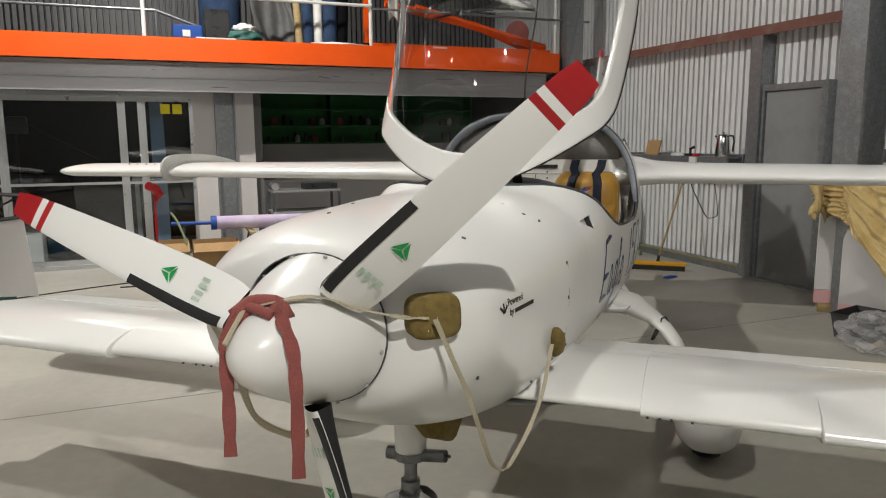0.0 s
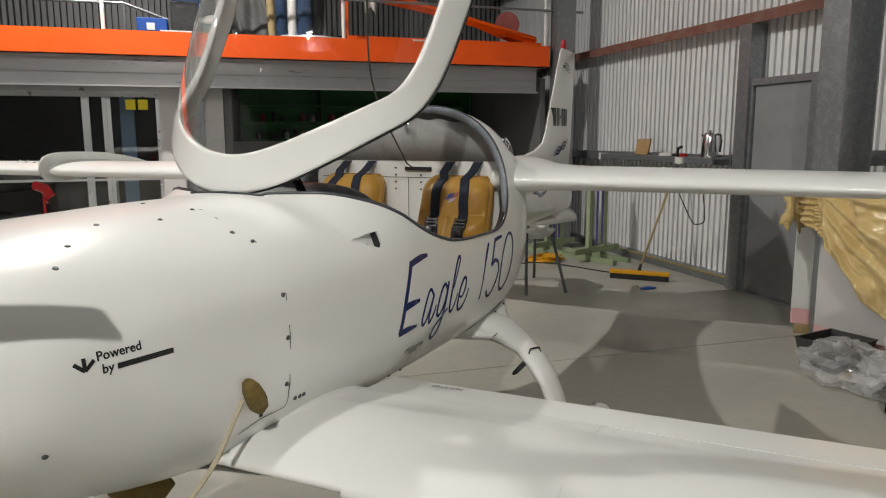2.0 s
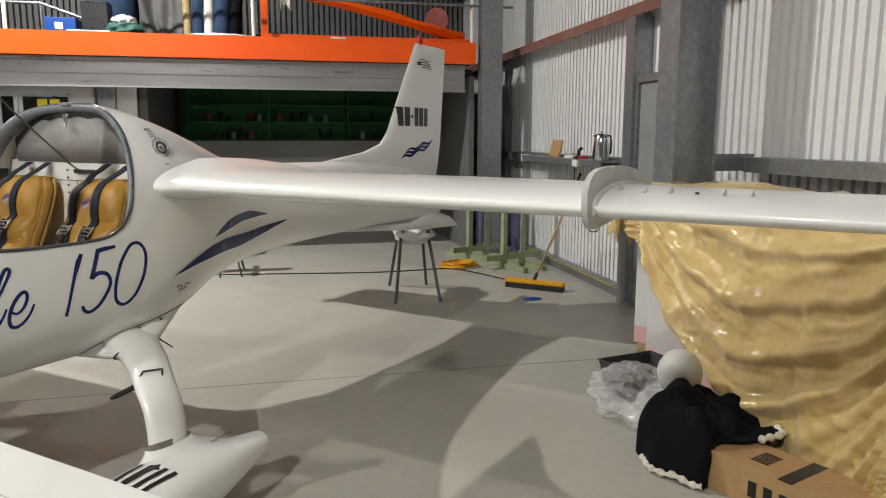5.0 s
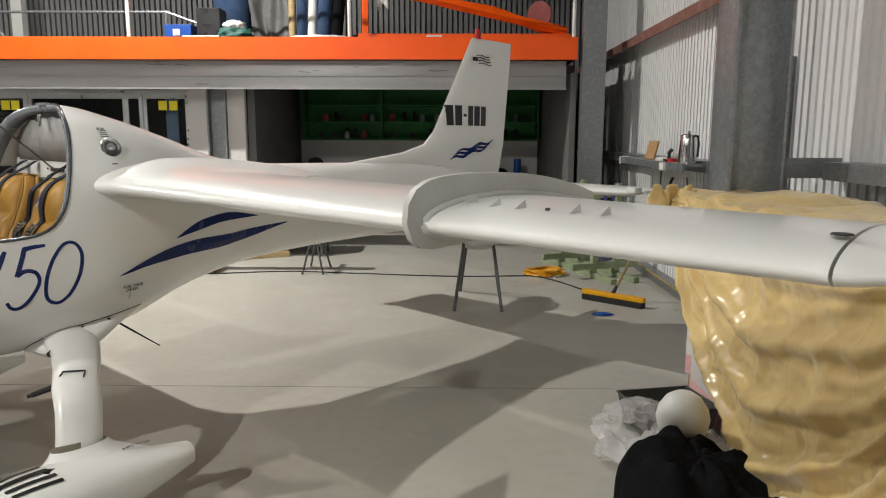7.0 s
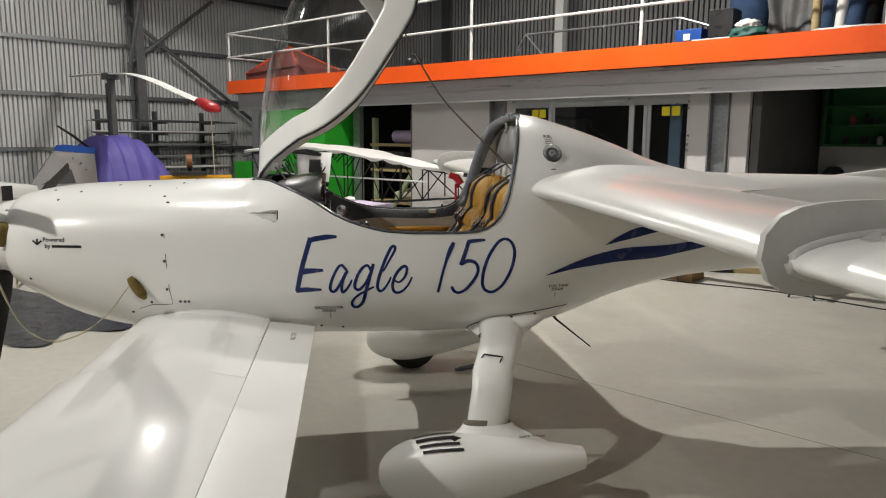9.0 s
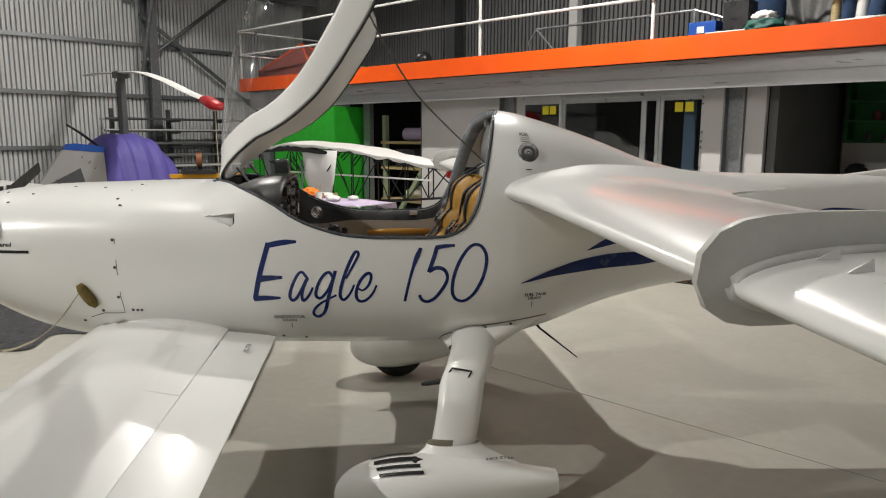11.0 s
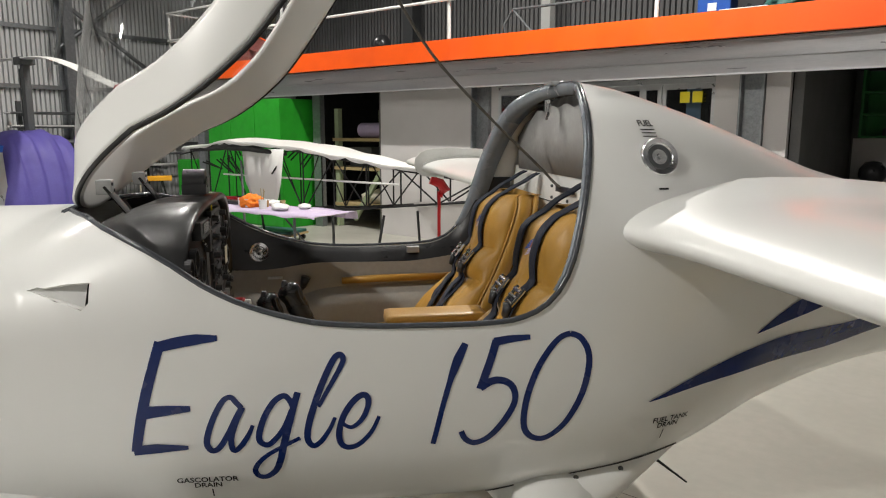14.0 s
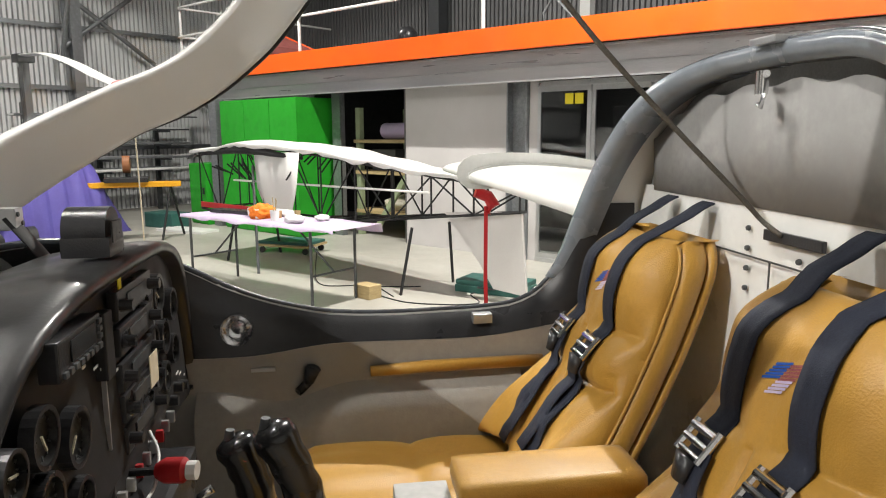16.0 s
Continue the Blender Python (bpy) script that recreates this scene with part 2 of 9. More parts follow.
def thing(name, label, category, m=None, group="", kind=""):
    ob = new(name)
    ob.empty_display_size = 0.1
    if m is not None:
        ob.matrix_basis = m
    return tagged(ob, label, category, group, kind)


def single(name, bm, material, label, category, m=None, group="", kind="", smooth=False):
    ob = part(name, bm, material, None, label, smooth, m)
    return tagged(ob, "", category, group, kind)


def box(bm, x0, x1, y0, y1, z0, z1, bevel=0.0, m=None, mi=0):
    vs = [bm.verts.new((x, y, z)) for z in (z0, z1) for x, y in ((x0, y0), (x1, y0), (x1, y1), (x0, y1))]
    fs = [bm.faces.new([vs[i] for i in f]) for f in ((3, 2, 1, 0), (4, 5, 6, 7), (0, 1, 5, 4), (1, 2, 6, 5), (2, 3, 7, 6), (3, 0, 4, 7))]
    for f in fs:
        f.material_index = mi
    if bevel:
        r = bmesh.ops.bevel(bm, geom=list({e for f in fs for e in f.edges}), offset=bevel, segments=2, profile=0.7, affect="EDGES")
        vs = list({v for f in r["faces"] for v in f.verts} | {v for v in vs if v.is_valid})
    if m is not None:
        bmesh.ops.transform(bm, matrix=m, verts=[v for v in vs if v.is_valid])
    return bm


def B(*a, **k):
    return box(bmesh.new(), *a, **k)


def tube(bm, pts, r, n=8, closed=False, cap=True, flat=1.0, up=(0, 0, 1), mi=0):
    """A round or flattened bar swept along points; r may be a list."""
    pts = [Vector(p) for p in pts]
    rs = r if isinstance(r, (list, tuple)) else [r] * len(pts)
    rings = []
    up0 = Vector(up)
    for i, p in enumerate(pts):
        a, b = pts[i - 1] if (i or closed) else p, pts[(i + 1) % len(pts)] if (i < len(pts) - 1 or closed) else p
        d = (b - a).normalized()
        side = d.cross(up0)
        if side.length < 1e-3:
            side = d.cross(Vector((1, 0.01, 0)))
        side.normalize()
        upv = side.cross(d)
        rings.append([bm.verts.new(p + side * math.cos(2 * math.pi * k / n) * rs[i] + upv * math.sin(2 * math.pi * k / n) * rs[i] * flat) for k in range(n)])
    for i in range(len(rings) - (0 if closed else 1)):
        A, C = rings[i], rings[(i + 1) % len(rings)]
        for k in range(n):
            bm.faces.new((A[k], A[(k + 1) % n], C[(k + 1) % n], C[k])).material_index = mi
    if cap and not closed:
        bm.faces.new(rings[0][::-1]).material_index = mi
        bm.faces.new(rings[-1]).material_index = mi
    return bm


def TU(*a, **k):
    return tube(bmesh.new(), *a, **k)


def cyl(bm, p, q, r, n=20, mi=0):
    return tube(bm, [p, q], r, n, mi=mi)


def lathe(bm, prof, n=28, m=None, mi=0):
    """Turned about z from (radius, z) rows."""
    rings = []
    for r, z in prof:
        rings.append([bm.verts.new((r * math.cos(2 * math.pi * k / n), r * math.sin(2 * math.pi * k / n), z)) for k in range(n)] if r > 1e-6 else [bm.verts.new((0, 0, z))])
    made = [v for ring in rings for v in ring]
    for A, C in zip(rings, rings[1:]):
        for k in range(n):
            f = [A[k % len(A)], A[(k + 1) % len(A)], C[(k + 1) % len(C)], C[k % len(C)]]
            f = list(dict.fromkeys(f))
            if len(f) > 2:
                bm.faces.new(f).material_index = mi
    if m is not None:
        bmesh.ops.transform(bm, matrix=m, verts=made)
    return bm


def grid(bm, rows, closed=False, mi=0, flip=False):
    """Quads between rows of points."""
    vv = [[bm.verts.new(p) for p in row] for row in rows]
    n = len(vv[0])
    for A, C in zip(vv, vv[1:]):
        for k in range(n if closed else n - 1):
            f = (A[k], A[(k + 1) % n], C[(k + 1) % n], C[k])
            bm.faces.new(f[::-1] if flip else f).material_index = mi
    return vv


def solidify(ob, t, offset=-1.0):
    md = ob.modifiers.new("thickness", "SOLIDIFY")
    md.thickness, md.offset = t, offset
    return ob


def pchip(xs, ys):
    """A smooth curve through rows, with no overshoot."""
    xs, ys = np.array(xs, float), np.array(ys, float)
    h, d = np.diff(xs), np.diff(ys) / np.diff(xs)
    m = np.zeros_like(ys)
    m[0], m[-1] = d[0], d[-1]
    for i in range(1, len(xs) - 1):
        if d[i - 1] * d[i] > 0:
            w1, w2 = 2 * h[i] + h[i - 1], h[i] + 2 * h[i - 1]
            m[i] = (w1 + w2) / (w1 / d[i - 1] + w2 / d[i])

    def at(x):
        x = min(max(x, xs[0]), xs[-1])
        i = min(max(int(np.searchsorted(xs, x)) - 1, 0), len(xs) - 2)
        t = (x - xs[i]) / h[i]
        return float((1 + 2 * t) * (1 - t) ** 2 * ys[i] + t * (1 - t) ** 2 * h[i] * m[i] + t * t * (3 - 2 * t) * ys[i + 1] + t * t * (t - 1) * h[i] * m[i + 1])
    return at


def words(text, size, spacing=1.0):
    """Outline faces of a line of lettering in the built-in font: points and faces in a plane."""
    cu = bpy.data.curves.new("lettering", "FONT")
    cu.body, cu.size, cu.align_x, cu.resolution_u, cu.space_character = text, size, "CENTER", 3, spacing
    cu.offset = size * 0.022
    ob = bpy.data.objects.new("lettering", cu)
    scene.collection.objects.link(ob)
    me = bpy.data.meshes.new_from_object(ob.evaluated_get(bpy.context.evaluated_depsgraph_get()))
    pts, faces = [tuple(v.co) for v in me.vertices], [tuple(p.vertices) for p in me.polygons]
    bpy.data.objects.remove(ob)
    bpy.data.meshes.remove(me)
    return pts, faces

# ---- the hangar ----
XR, XL, YB, YF, EAVE, RIDGE = 6.22, -12.6, 12.9, -9.0, 5.05, 6.9
XM = (XR + XL) / 2


def roof_z(x):
    return RIDGE - abs(x - XM) / (XR - XM) * (RIDGE - EAVE)


def corrugated(axis, at, a0, a1, z0, top, pitch=0.092, amp=0.030, inward=1):
    """One sheet of wavy steel along x or y, with an outer skin behind it; top is a function of the run."""
    bm = bmesh.new()
    n = int((a1 - a0) / pitch)
    rows = []
    for i in range(n + 1):
        for f, h in ((0.0, -2.3), (0.25, -2.3), (0.30, 1), (0.95, 1)):
            a = a0 + (i + f) * pitch
            if a <= a1:
                d = at + inward * amp * h
                rows.append([(d, a, z) if axis == "y" else (a, d, z) for z in (z0, top(a))])
    grid(bm, rows)
    o = at - inward * 0.08
    ends = (a0, (a0 + a1) / 2, a1)
    for p, q in zip(ends, ends[1:]):
        vs = [(o, p, z0), (o, q, z0), (o, q, top(q)), (o, p, top(p))] if axis == "y" else [(p, o, z0), (q, o, z0), (q, o, top(q)), (p, o, top(p))]
        bm.faces.new([bm.verts.new(v) for v in vs])
    return bm


def structure(name, bm, m, label, smooth=False):
    return single(name, bm, m, label, name.split("_")[0], kind="structure", smooth=smooth)


structure("floor", B(XL, XR, YF, YB, -0.15, 0), FLOOR, "grey painted concrete hangar floor with faint scuffs")
structure("wall_east", corrugated("y", XR, YF, YB, 0.0, lambda a: EAVE, inward=-1), SHEET, "corrugated steel wall sheeting, pale and vertically ribbed")
structure("wall_west", corrugated("y", XL, YF, YB, 0.0, lambda a: EAVE), SHEET, "corrugated steel wall sheeting, pale and vertically ribbed")
structure("wall_north", corrugated("x", YB, XL, XR, 0.0, roof_z, inward=-1), SHEET_DIM, "grey corrugated gable wall behind the mezzanine, weak light put into its colour")
# unseen end wall, added to close the hangar; its grey sets bounce and reflections
structure("wall_south", corrugated("x", YF, XL, XR, 0.0, roof_z), SHEET_DIM, "unseen grey ribbed wall added to close the hangar front")
bm = bmesh.new()
for xa, xb in ((XL, XM), (XM, XR)):
    n = 60
    rows = [[(x, y, roof_z(x) + 0.012 * math.sin(i * math.pi)) for i, y in enumerate((YF, YB))] for x in (xa, xb)]
    grid(bm, rows)
    grid(bm, [[(x, y, z + 0.08) for x, y, z in r] for r in rows])
structure("ceiling", bm, ROOF_DK, "dark roof lining under the rafters")


def steel_post(name, x, y, z0, z1, dx, dy, label, material=GALV, flange=0.012):
    """An open channel: web and two flanges; dx, dy are its outer sizes, the web on the low-x side."""
    bm = bmesh.new()
    box(bm, x, x + flange, y, y + dy, z0, z1)
    box(bm, x + flange, x + dx, y, y + flange, z0, z1)
    box(bm, x + flange, x + dx, y + dy - flange, y + dy, z0, z1)
    return structure(name, bm, material, label)


# frame of the east wall
bm = bmesh.new()
box(bm, 5.47, 5.486, 4.31, 4.56, 0, EAVE)
box(bm, 5.486, 5.77, 4.428, 4.442, 0, EAVE)
box(bm, 5.77, 5.786, 4.31, 4.56, 0, EAVE)
box(bm, 5.786, 6.18, 4.431, 4.439, 2.62, 2.74)
box(bm, 5.786, 6.18, 4.431, 4.439, 1.32, 1.44)
structure("column_1", bm, GALV, "large galvanised steel portal column")
steel_post("column_3", 6.0, 5.94, 0, 2.62, 0.19, 0.16, "galvanised steel door post beside the grey door")
steel_post("column_4", 5.46, 9.0, 0, EAVE, 0.27, 0.2, "galvanised steel corner column at the mezzanine")
for i, (z, y0, y1) in enumerate(((2.62, 4.65, YB), (1.26, 6.12, YB), (4.0, YF, YB), (2.62, YF, 4.30), (1.32, YF, 4.30))):
    bm = bmesh.new()
    box(bm, 6.0, 6.19, y0, y1, z + 0.085, z + 0.10)
    box(bm, 6.0, 6.015, y0, y1, z, z + 0.085)
    structure("girt_%d" % (i + 1), bm, RED_OXIDE if 2.0 < z < 3.0 else GALV, "steel wall girt with red-brown primer showing" if 2.0 < z < 3.0 else "galvanised steel wall girt")
structure("trim_1", B(6.066, 6.079, 6.15, 8.9, 0.084, 0.093), mat("old_yellow_sealant", (0.50, 0.36, 0.06), 0.7, spots=(0.30, 0.27, 0.16), spot_scale=9), "thin yellow strip along the base channel")
structure("baseboard", B(6.08, 6.19, 6.12, YB, 0, 0.10), GALV, "steel base channel along the wall")
# grey side door
bm = bmesh.new()
box(bm, 6.06, 6.11, 5.20, 5.90, 0.02, 2.03, 0.004)
d1 = structure("door_1", bm, DOOR_GREY, "plain grey painted steel side door, closed")
bm = bmesh.new()
for a in ((6.03, 6.19, 5.12, 5.196, 0, 2.10), (6.03, 6.19, 5.904, 5.935, 0, 2.10), (6.03, 6.19, 5.196, 5.904, 2.034, 2.10)):
    box(bm, *a)
part("door_frame", bm, GALV, d1, "galvanised door frame")
part("door_rail", B(6.045, 6.058, 5.21, 5.89, 1.10, 1.13), GALV, d1)
part("threshold", B(5.98, 6.19, 5.12, 5.94, 0.0, 0.018), ALU, d1)

# west wall frame
for i, y in enumerate((1.9, 8.42)):
    bm = bmesh.new()
    box(bm, XL + 0.10, XL + 0.45, y - 0.008, y + 0.008, 0, EAVE)
    box(bm, XL + 0.08, XL + 0.10, y - 0.1, y + 0.1, 0, EAVE)
    box(bm, XL + 0.45, XL + 0.47, y - 0.1, y + 0.1, 0, EAVE)
    structure("column_%d" % (i + 5), bm, GALV, "galvanised steel portal column on the far wall")
for i, z in enumerate((1.25, 2.42, 3.58)):
    bm = bmesh.new()
    box(bm, XL + 0.02, XL + 0.16, YF, YB, z + 0.07, z + 0.085)
    box(bm, XL + 0.145, XL + 0.16, YF, YB, z, z + 0.07)
    structure("girt_%d" % (i + 6), bm, GALV, "galvanised steel wall girt")
bm = bmesh.new()
for p, q in (((XL + 0.5, 8.1, 2.9), (XL + 1.5, 8.1, 5.2)), ((XL + 0.3, 8.2, 4.3), (XL + 0.3, 12.6, 1.2)), ((XL + 0.3, 8.2, 3.2), (XL + 0.3, 10.4, 4.9))):
    cyl(bm, p, q, 0.045, 10)
structure("brace_1", bm, GALV, "steel tube wall braces")
# rafters and purlins
for i, y in enumerate((-4.2, 1.9, 8.0)):
    bm = bmesh.new()
    for xa, xb in ((XL + 0.1, XM), (XM, XR - 0.1)):
        rows = [[(x, yy, roof_z(x) - h) for yy, h in ((y - 0.08, 0.2), (y + 0.08, 0.2), (y + 0.08, 0.55), (y - 0.08, 0.55))] for x in (xa, xb)]
        grid(bm, rows, closed=True)
    structure("rafter_%d" % (i + 1), bm, GALV, "galvanised steel rafter")
bm = bmesh.new()
for k in range(14):
    x = XL + 0.7 + k * 1.36
    box(bm, x - 0.03, x + 0.03, YF, YB, roof_z(x) - 0.19, roof_z(x) - 0.035)
structure("purlins", bm, GALV, "galvanised steel roof purlins")


# ---- high-bay lamps ----
def high_bay(x, y):
    t = thing("high_bay_lamp", "round high-bay lamp hanging under the roof", "lamp", pose(x, y, LAMP_H), "high-bay lamps")
    part("housing", lathe(bmesh.new(), [(0, 0.14), (0.10, 0.14), (0.13, 0.02), (0.215, -0.02), (0.215, -0.07), (0.20, -0.07), (0.19, -0.03), (0, -0.03)]), ALU, t, smooth=30)
    part("diffuser", lathe(bmesh.new(), [(0, -0.036), (0.185, -0.036), (0.185, -0.05), (0, -0.05)]), LAMP_FACE, t)
    part("hanger", TU([(0, 0, 0.13), (0, 0, max(0.2, roof_z(x) - LAMP_H - 0.05))], 0.012, 6), STEEL_DK, t)


for lx, ly, lw in LAMPS:
    high_bay(lx, ly)

# ---- mezzanine over the offices ----
MX0, MX1, MY, OY = -9.65, 5.4, 9.09, 9.63
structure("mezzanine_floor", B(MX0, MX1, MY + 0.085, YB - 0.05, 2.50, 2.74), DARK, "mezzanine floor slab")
bm = bmesh.new()
box(bm, MX0, MX1, MY, MY + 0.012, 2.49, 2.755)
box(bm, MX0, MX1, MY + 0.012, MY + 0.08, 2.49, 2.50)
box(bm, MX0, MX1, MY + 0.012, MY + 0.08, 2.743, 2.755)
structure("edge_beam_1", bm, ORANGE, "bright orange painted steel edge beam of the mezzanine")
structure("edge_beam_2", B(MX0, MX0 + 0.012, MY + 0.085, YB - 0.1, 2.49, 2.755), ORANGE, "bright orange painted steel edge beam of the mezzanine")
bm = bmesh.new()
box(bm, MX0 + 0.1, MX1 - 0.1, MY + 0.2, MY + 0.215, 2.16, 2.488)
box(bm, MX0 + 0.1, MX1 - 0.1, MY + 0.14, MY + 0.2, 2.14, 2.16)
box(bm, MX0 + 0.1, MX1 - 0.1, MY + 0.15, MY + 0.2, 2.47, 2.488)
box(bm, MX0 + 0.1, MX1 - 0.1, MY + 0.17, MY + 0.2, 2.30, 2.308)
structure("fascia_beam", bm, FASCIA, "galvanised steel beam below the orange edge")
structure("soffit", B(MX0 + 0.1, MX1, MY + 0.216, YB - 0.06, 2.36, 2.44), DARK, "underside of the mezzanine, its shade put into the near-black colour")


def railing():
    t = thing("railing", "white tubular steel guard railing along the mezzanine edge", "railing")
    y = MY + 0.06
    for x in (MX0 + 0.03, -6.3, -2.9, -0.1, 2.62, 5.36):
        part("post", TU([(x, y, 2.756), (x, y, 3.76)], 0.024, 10), WHITE_PL, t)
    for z in (3.25, 3.74):
        part("rail", TU([(MX0 + 0.03, y - 0.04, z), (2.62, y - 0.04, z)], 0.02, 10), WHITE_PL, t)
    for z in (3.25, 3.74):
        part("rail", TU([(MX0 + 0.03, y, z), (MX0 + 0.03, YB - 0.3, z)], 0.02, 10), WHITE_PL, t)
    part("rail", TU([(2.62, y - 0.03, 3.22), (5.9, y - 0.03, 3.22)], 0.016, 8), GALV, t)


railing()

# office front: partition panels, posts, glazing
panels = [(-4.62, -2.86), (0.40, 0.66), (0.92, 1.15)]
for i, (a, b) in enumerate(panels):
    structure("partition_%d" % (i + 1), B(a, b, OY, OY + 0.09, 0, 2.3), WALL_WHITE, "plain off-white partition panel")
for i, (a, b) in enumerate(((-2.855, -2.56), (0.665, 0.915))):
    bm = bmesh.new()
    box(bm, a, b, OY + 0.05, OY + 0.065, 0, 2.3)
    box(bm, a, a + 0.02, OY - 0.06, OY + 0.05, 0, 2.3)
    box(bm, b - 0.02, b, OY - 0.06, OY + 0.05, 0, 2.3)
    structure("post_%d" % (i + 1), bm, GALV, "galvanised steel channel post in the office front")
structure("partition_4", B(-2.555, -2.44, OY, OY + 0.09, 0, 2.3), WALL_WHITE, "narrow off-white panel beside the sliding windows")
structure("post_3", B(-6.13, -5.95, OY - 0.05, OY + 0.05, 0, 2.3), GALV, "galvanised steel post")
structure("post_4", B(-8.62, -8.42, 9.0, 9.18, 0, 2.14), GALV, "galvanised steel post at the mezzanine end")


def sliding_front(name, x0, x1, splits):
    w = structure(name, B(x0, x1, OY - 0.02, OY + 0.08, 2.10, 2.16), ALU, "aluminium framed sliding glass front of the office")
    part("window_sill", B(x0, x1, OY - 0.02, OY + 0.08, 0.0, 0.05), ALU, w)
    edges = [x0, *splits, x1]
    for a, b in zip(edges, edges[1:]):
        k = edges.index(a) % 2 * 0.03
        bm = bmesh.new()
        box(bm, a, a + 0.045, OY + k, OY + k + 0.028, 0.05, 2.10)
        box(bm, b - 0.045, b, OY + k, OY + k + 0.028, 0.05, 2.10)
        box(bm, a + 0.045, b - 0.045, OY + k, OY + k + 0.028, 2.04, 2.10)
        box(bm, a + 0.045, b - 0.045, OY + k, OY + k + 0.028, 0.05, 0.11)
        box(bm, a + 0.045, b - 0.045, OY + k, OY + k + 0.028, 1.03, 1.06)
        f = part("window_frame", bm, ALU, w)
        g = part("pane", B(a + 0.045, b - 0.045, OY + k + 0.01, OY + k + 0.016, 0.11, 2.04), GLASS, f)
        g.visible_shadow = False
    return w


sliding_front("window_1", -2.44, 0.40, (-1.73, -0.43, -0.2))
for x in (-2.06, -1.93, 0.02, 0.16):
    single("sticky_note", B(x, x + 0.11, OY - 0.012, OY - 0.009, 1.89, 2.01), YELLOW_NOTE, "small yellow paper note stuck on the office glass", "note", group="notes on the glass")

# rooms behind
structure("wall_1", B(1.16, 1.26, OY + 0.1, YB - 0.1, 0, 2.35), ALCOVE_SHADE, "plasterboard side wall of the workshop bay, bay shade put into its grey")
structure("wall_2", B(5.36, 5.43, OY - 0.35, YB - 0.1, 0, 2.35), ALCOVE_SHADE, "plasterboard side wall of the workshop bay, bay shade put into its grey")
structure("wall_3", B(1.27, 5.35, 12.42, 12.5, 0, 2.35), ALCOVE_SHADE, "plasterboard back wall of the workshop bay, bay shade put into its grey")
structure("wall_4", B(-4.62, 1.15, 12.42, 12.5, 0, 2.35), DARK, "back wall of the office, room shade put into its colour")
structure("wall_5", B(-4.70, -4.63, OY + 0.05, 12.4, 0, 2.35), ALCOVE_SHADE, "side wall of the store bay, bay shade put into its grey")
structure("wall_6", B(-9.5, -4.71, 12.0, 12.08, 0, 2.35), DARK, "back wall of the store bay, bay shade put into its colour")

# ---- the light aircraft: s runs aft from the spinner tip, p to its port side ----
AC = thing("light_aircraft", "white two-seat light aircraft with open canopy parked on the hangar floor", "aircraft", pose(0.102, 1.487, 0, 0, 0, 49.1))


def P(s, p, z):
    return Vector((s, -p, z))


# stations: s, keel, widest height, top, half width, upper roundness, lower roundness, centre to port
ST = [(0.345, 0.885, 1.075, 1.272, 0.20, 2.0, 2.0, 0.0), (0.355, 0.870, 1.075, 1.285, 0.28, 2.1, 2.1, 0.0), (0.378, 0.850, 1.075, 1.296, 0.342, 2.2, 2.2, 0.0),
      (0.43, 0.82, 1.075, 1.310, 0.392, 2.3, 2.2, 0.0), (0.52, 0.77, 1.075, 1.327, 0.436, 2.35, 2.2, 0.0), (0.62, 0.715, 1.07, 1.338, 0.458, 2.45, 2.3, 0.0), (0.80, 0.665, 1.07, 1.348, 0.481, 2.5, 2.6, 0.007),
      (1.00, 0.635, 1.07, 1.355, 0.492, 2.5, 2.8, 0.018), (1.13, 0.622, 1.07, 1.360, 0.503, 2.5, 2.8, 0.024), (1.47, 0.610, 1.06, 1.366, 0.510, 2.5, 2.8, 0.040),
      (1.62, 0.607, 1.055, 1.450, 0.516, 2.4, 2.8, 0.047), (1.80, 0.604, 1.05, 1.545, 0.527, 2.3, 2.8, 0.053), (2.10, 0.600, 1.04, 1.650, 0.547, 2.4, 2.8, 0.053), (2.45, 0.600, 1.04, 1.695, 0.574, 2.6, 2.7, 0.054),
      (2.79, 0.610, 1.06, 1.702, 0.588, 2.8, 2.5, 0.055), (3.00, 0.650, 1.10, 1.655, 0.560, 2.7, 2.4, 0.050), (3.30, 0.740, 1.15, 1.562, 0.475, 2.4, 2.2, 0.035), (3.60, 0.800, 1.16, 1.455, 0.385, 2.2, 2.1, 0.020),
      (3.90, 0.835, 1.15, 1.398, 0.315, 2.1, 2.0, 0.010), (4.50, 0.860, 1.13, 1.385, 0.225, 2.0, 2.0, 0.0), (5.20, 0.865, 1.10, 1.37, 0.145, 2.0, 2.0, 0.0), (6.00, 0.86, 1.06, 1.28, 0.075, 2.0, 2.0, 0.0), (6.42, 0.87, 1.0, 1.14, 0.03, 2.0, 2.0, 0.0)]
SEC = [pchip([r[0] for r in ST], [r[k] for r in ST]) for k in range(1, 7)]
middle = pchip([r[0] for r in ST], [r[7] for r in ST])
MID = 0.054  # the same for all that the cockpit holds


def section(s):
    """The section at a station, eased over a hand's width so that no ring shows in the gloss."""
    h = min(0.06, max(0.0, (s - 0.43) * 0.3))
    steps = (-1, -0.5, 0, 0.5, 1) if h else (0,)
    return [sum(f(min(6.42, s + h * k)) for k in steps) / len(steps) for f in SEC]


def skin(s, phi):
    """A point of the hull: phi from -90 (keel) through 0 (port) to 90 (top) and on to starboard."""
    zb, zw, zt, hw, eu, el = section(s)
    a = radians(phi)
    e, h = (eu, zt - zw) if math.sin(a) >= 0 else (el, zw - zb)
    c, q = math.cos(a), math.sin(a)
    return P(s, middle(s) + math.copysign(hw * abs(c) ** (2 / e), c), zw + math.copysign(h * abs(q) ** (2 / e), q))


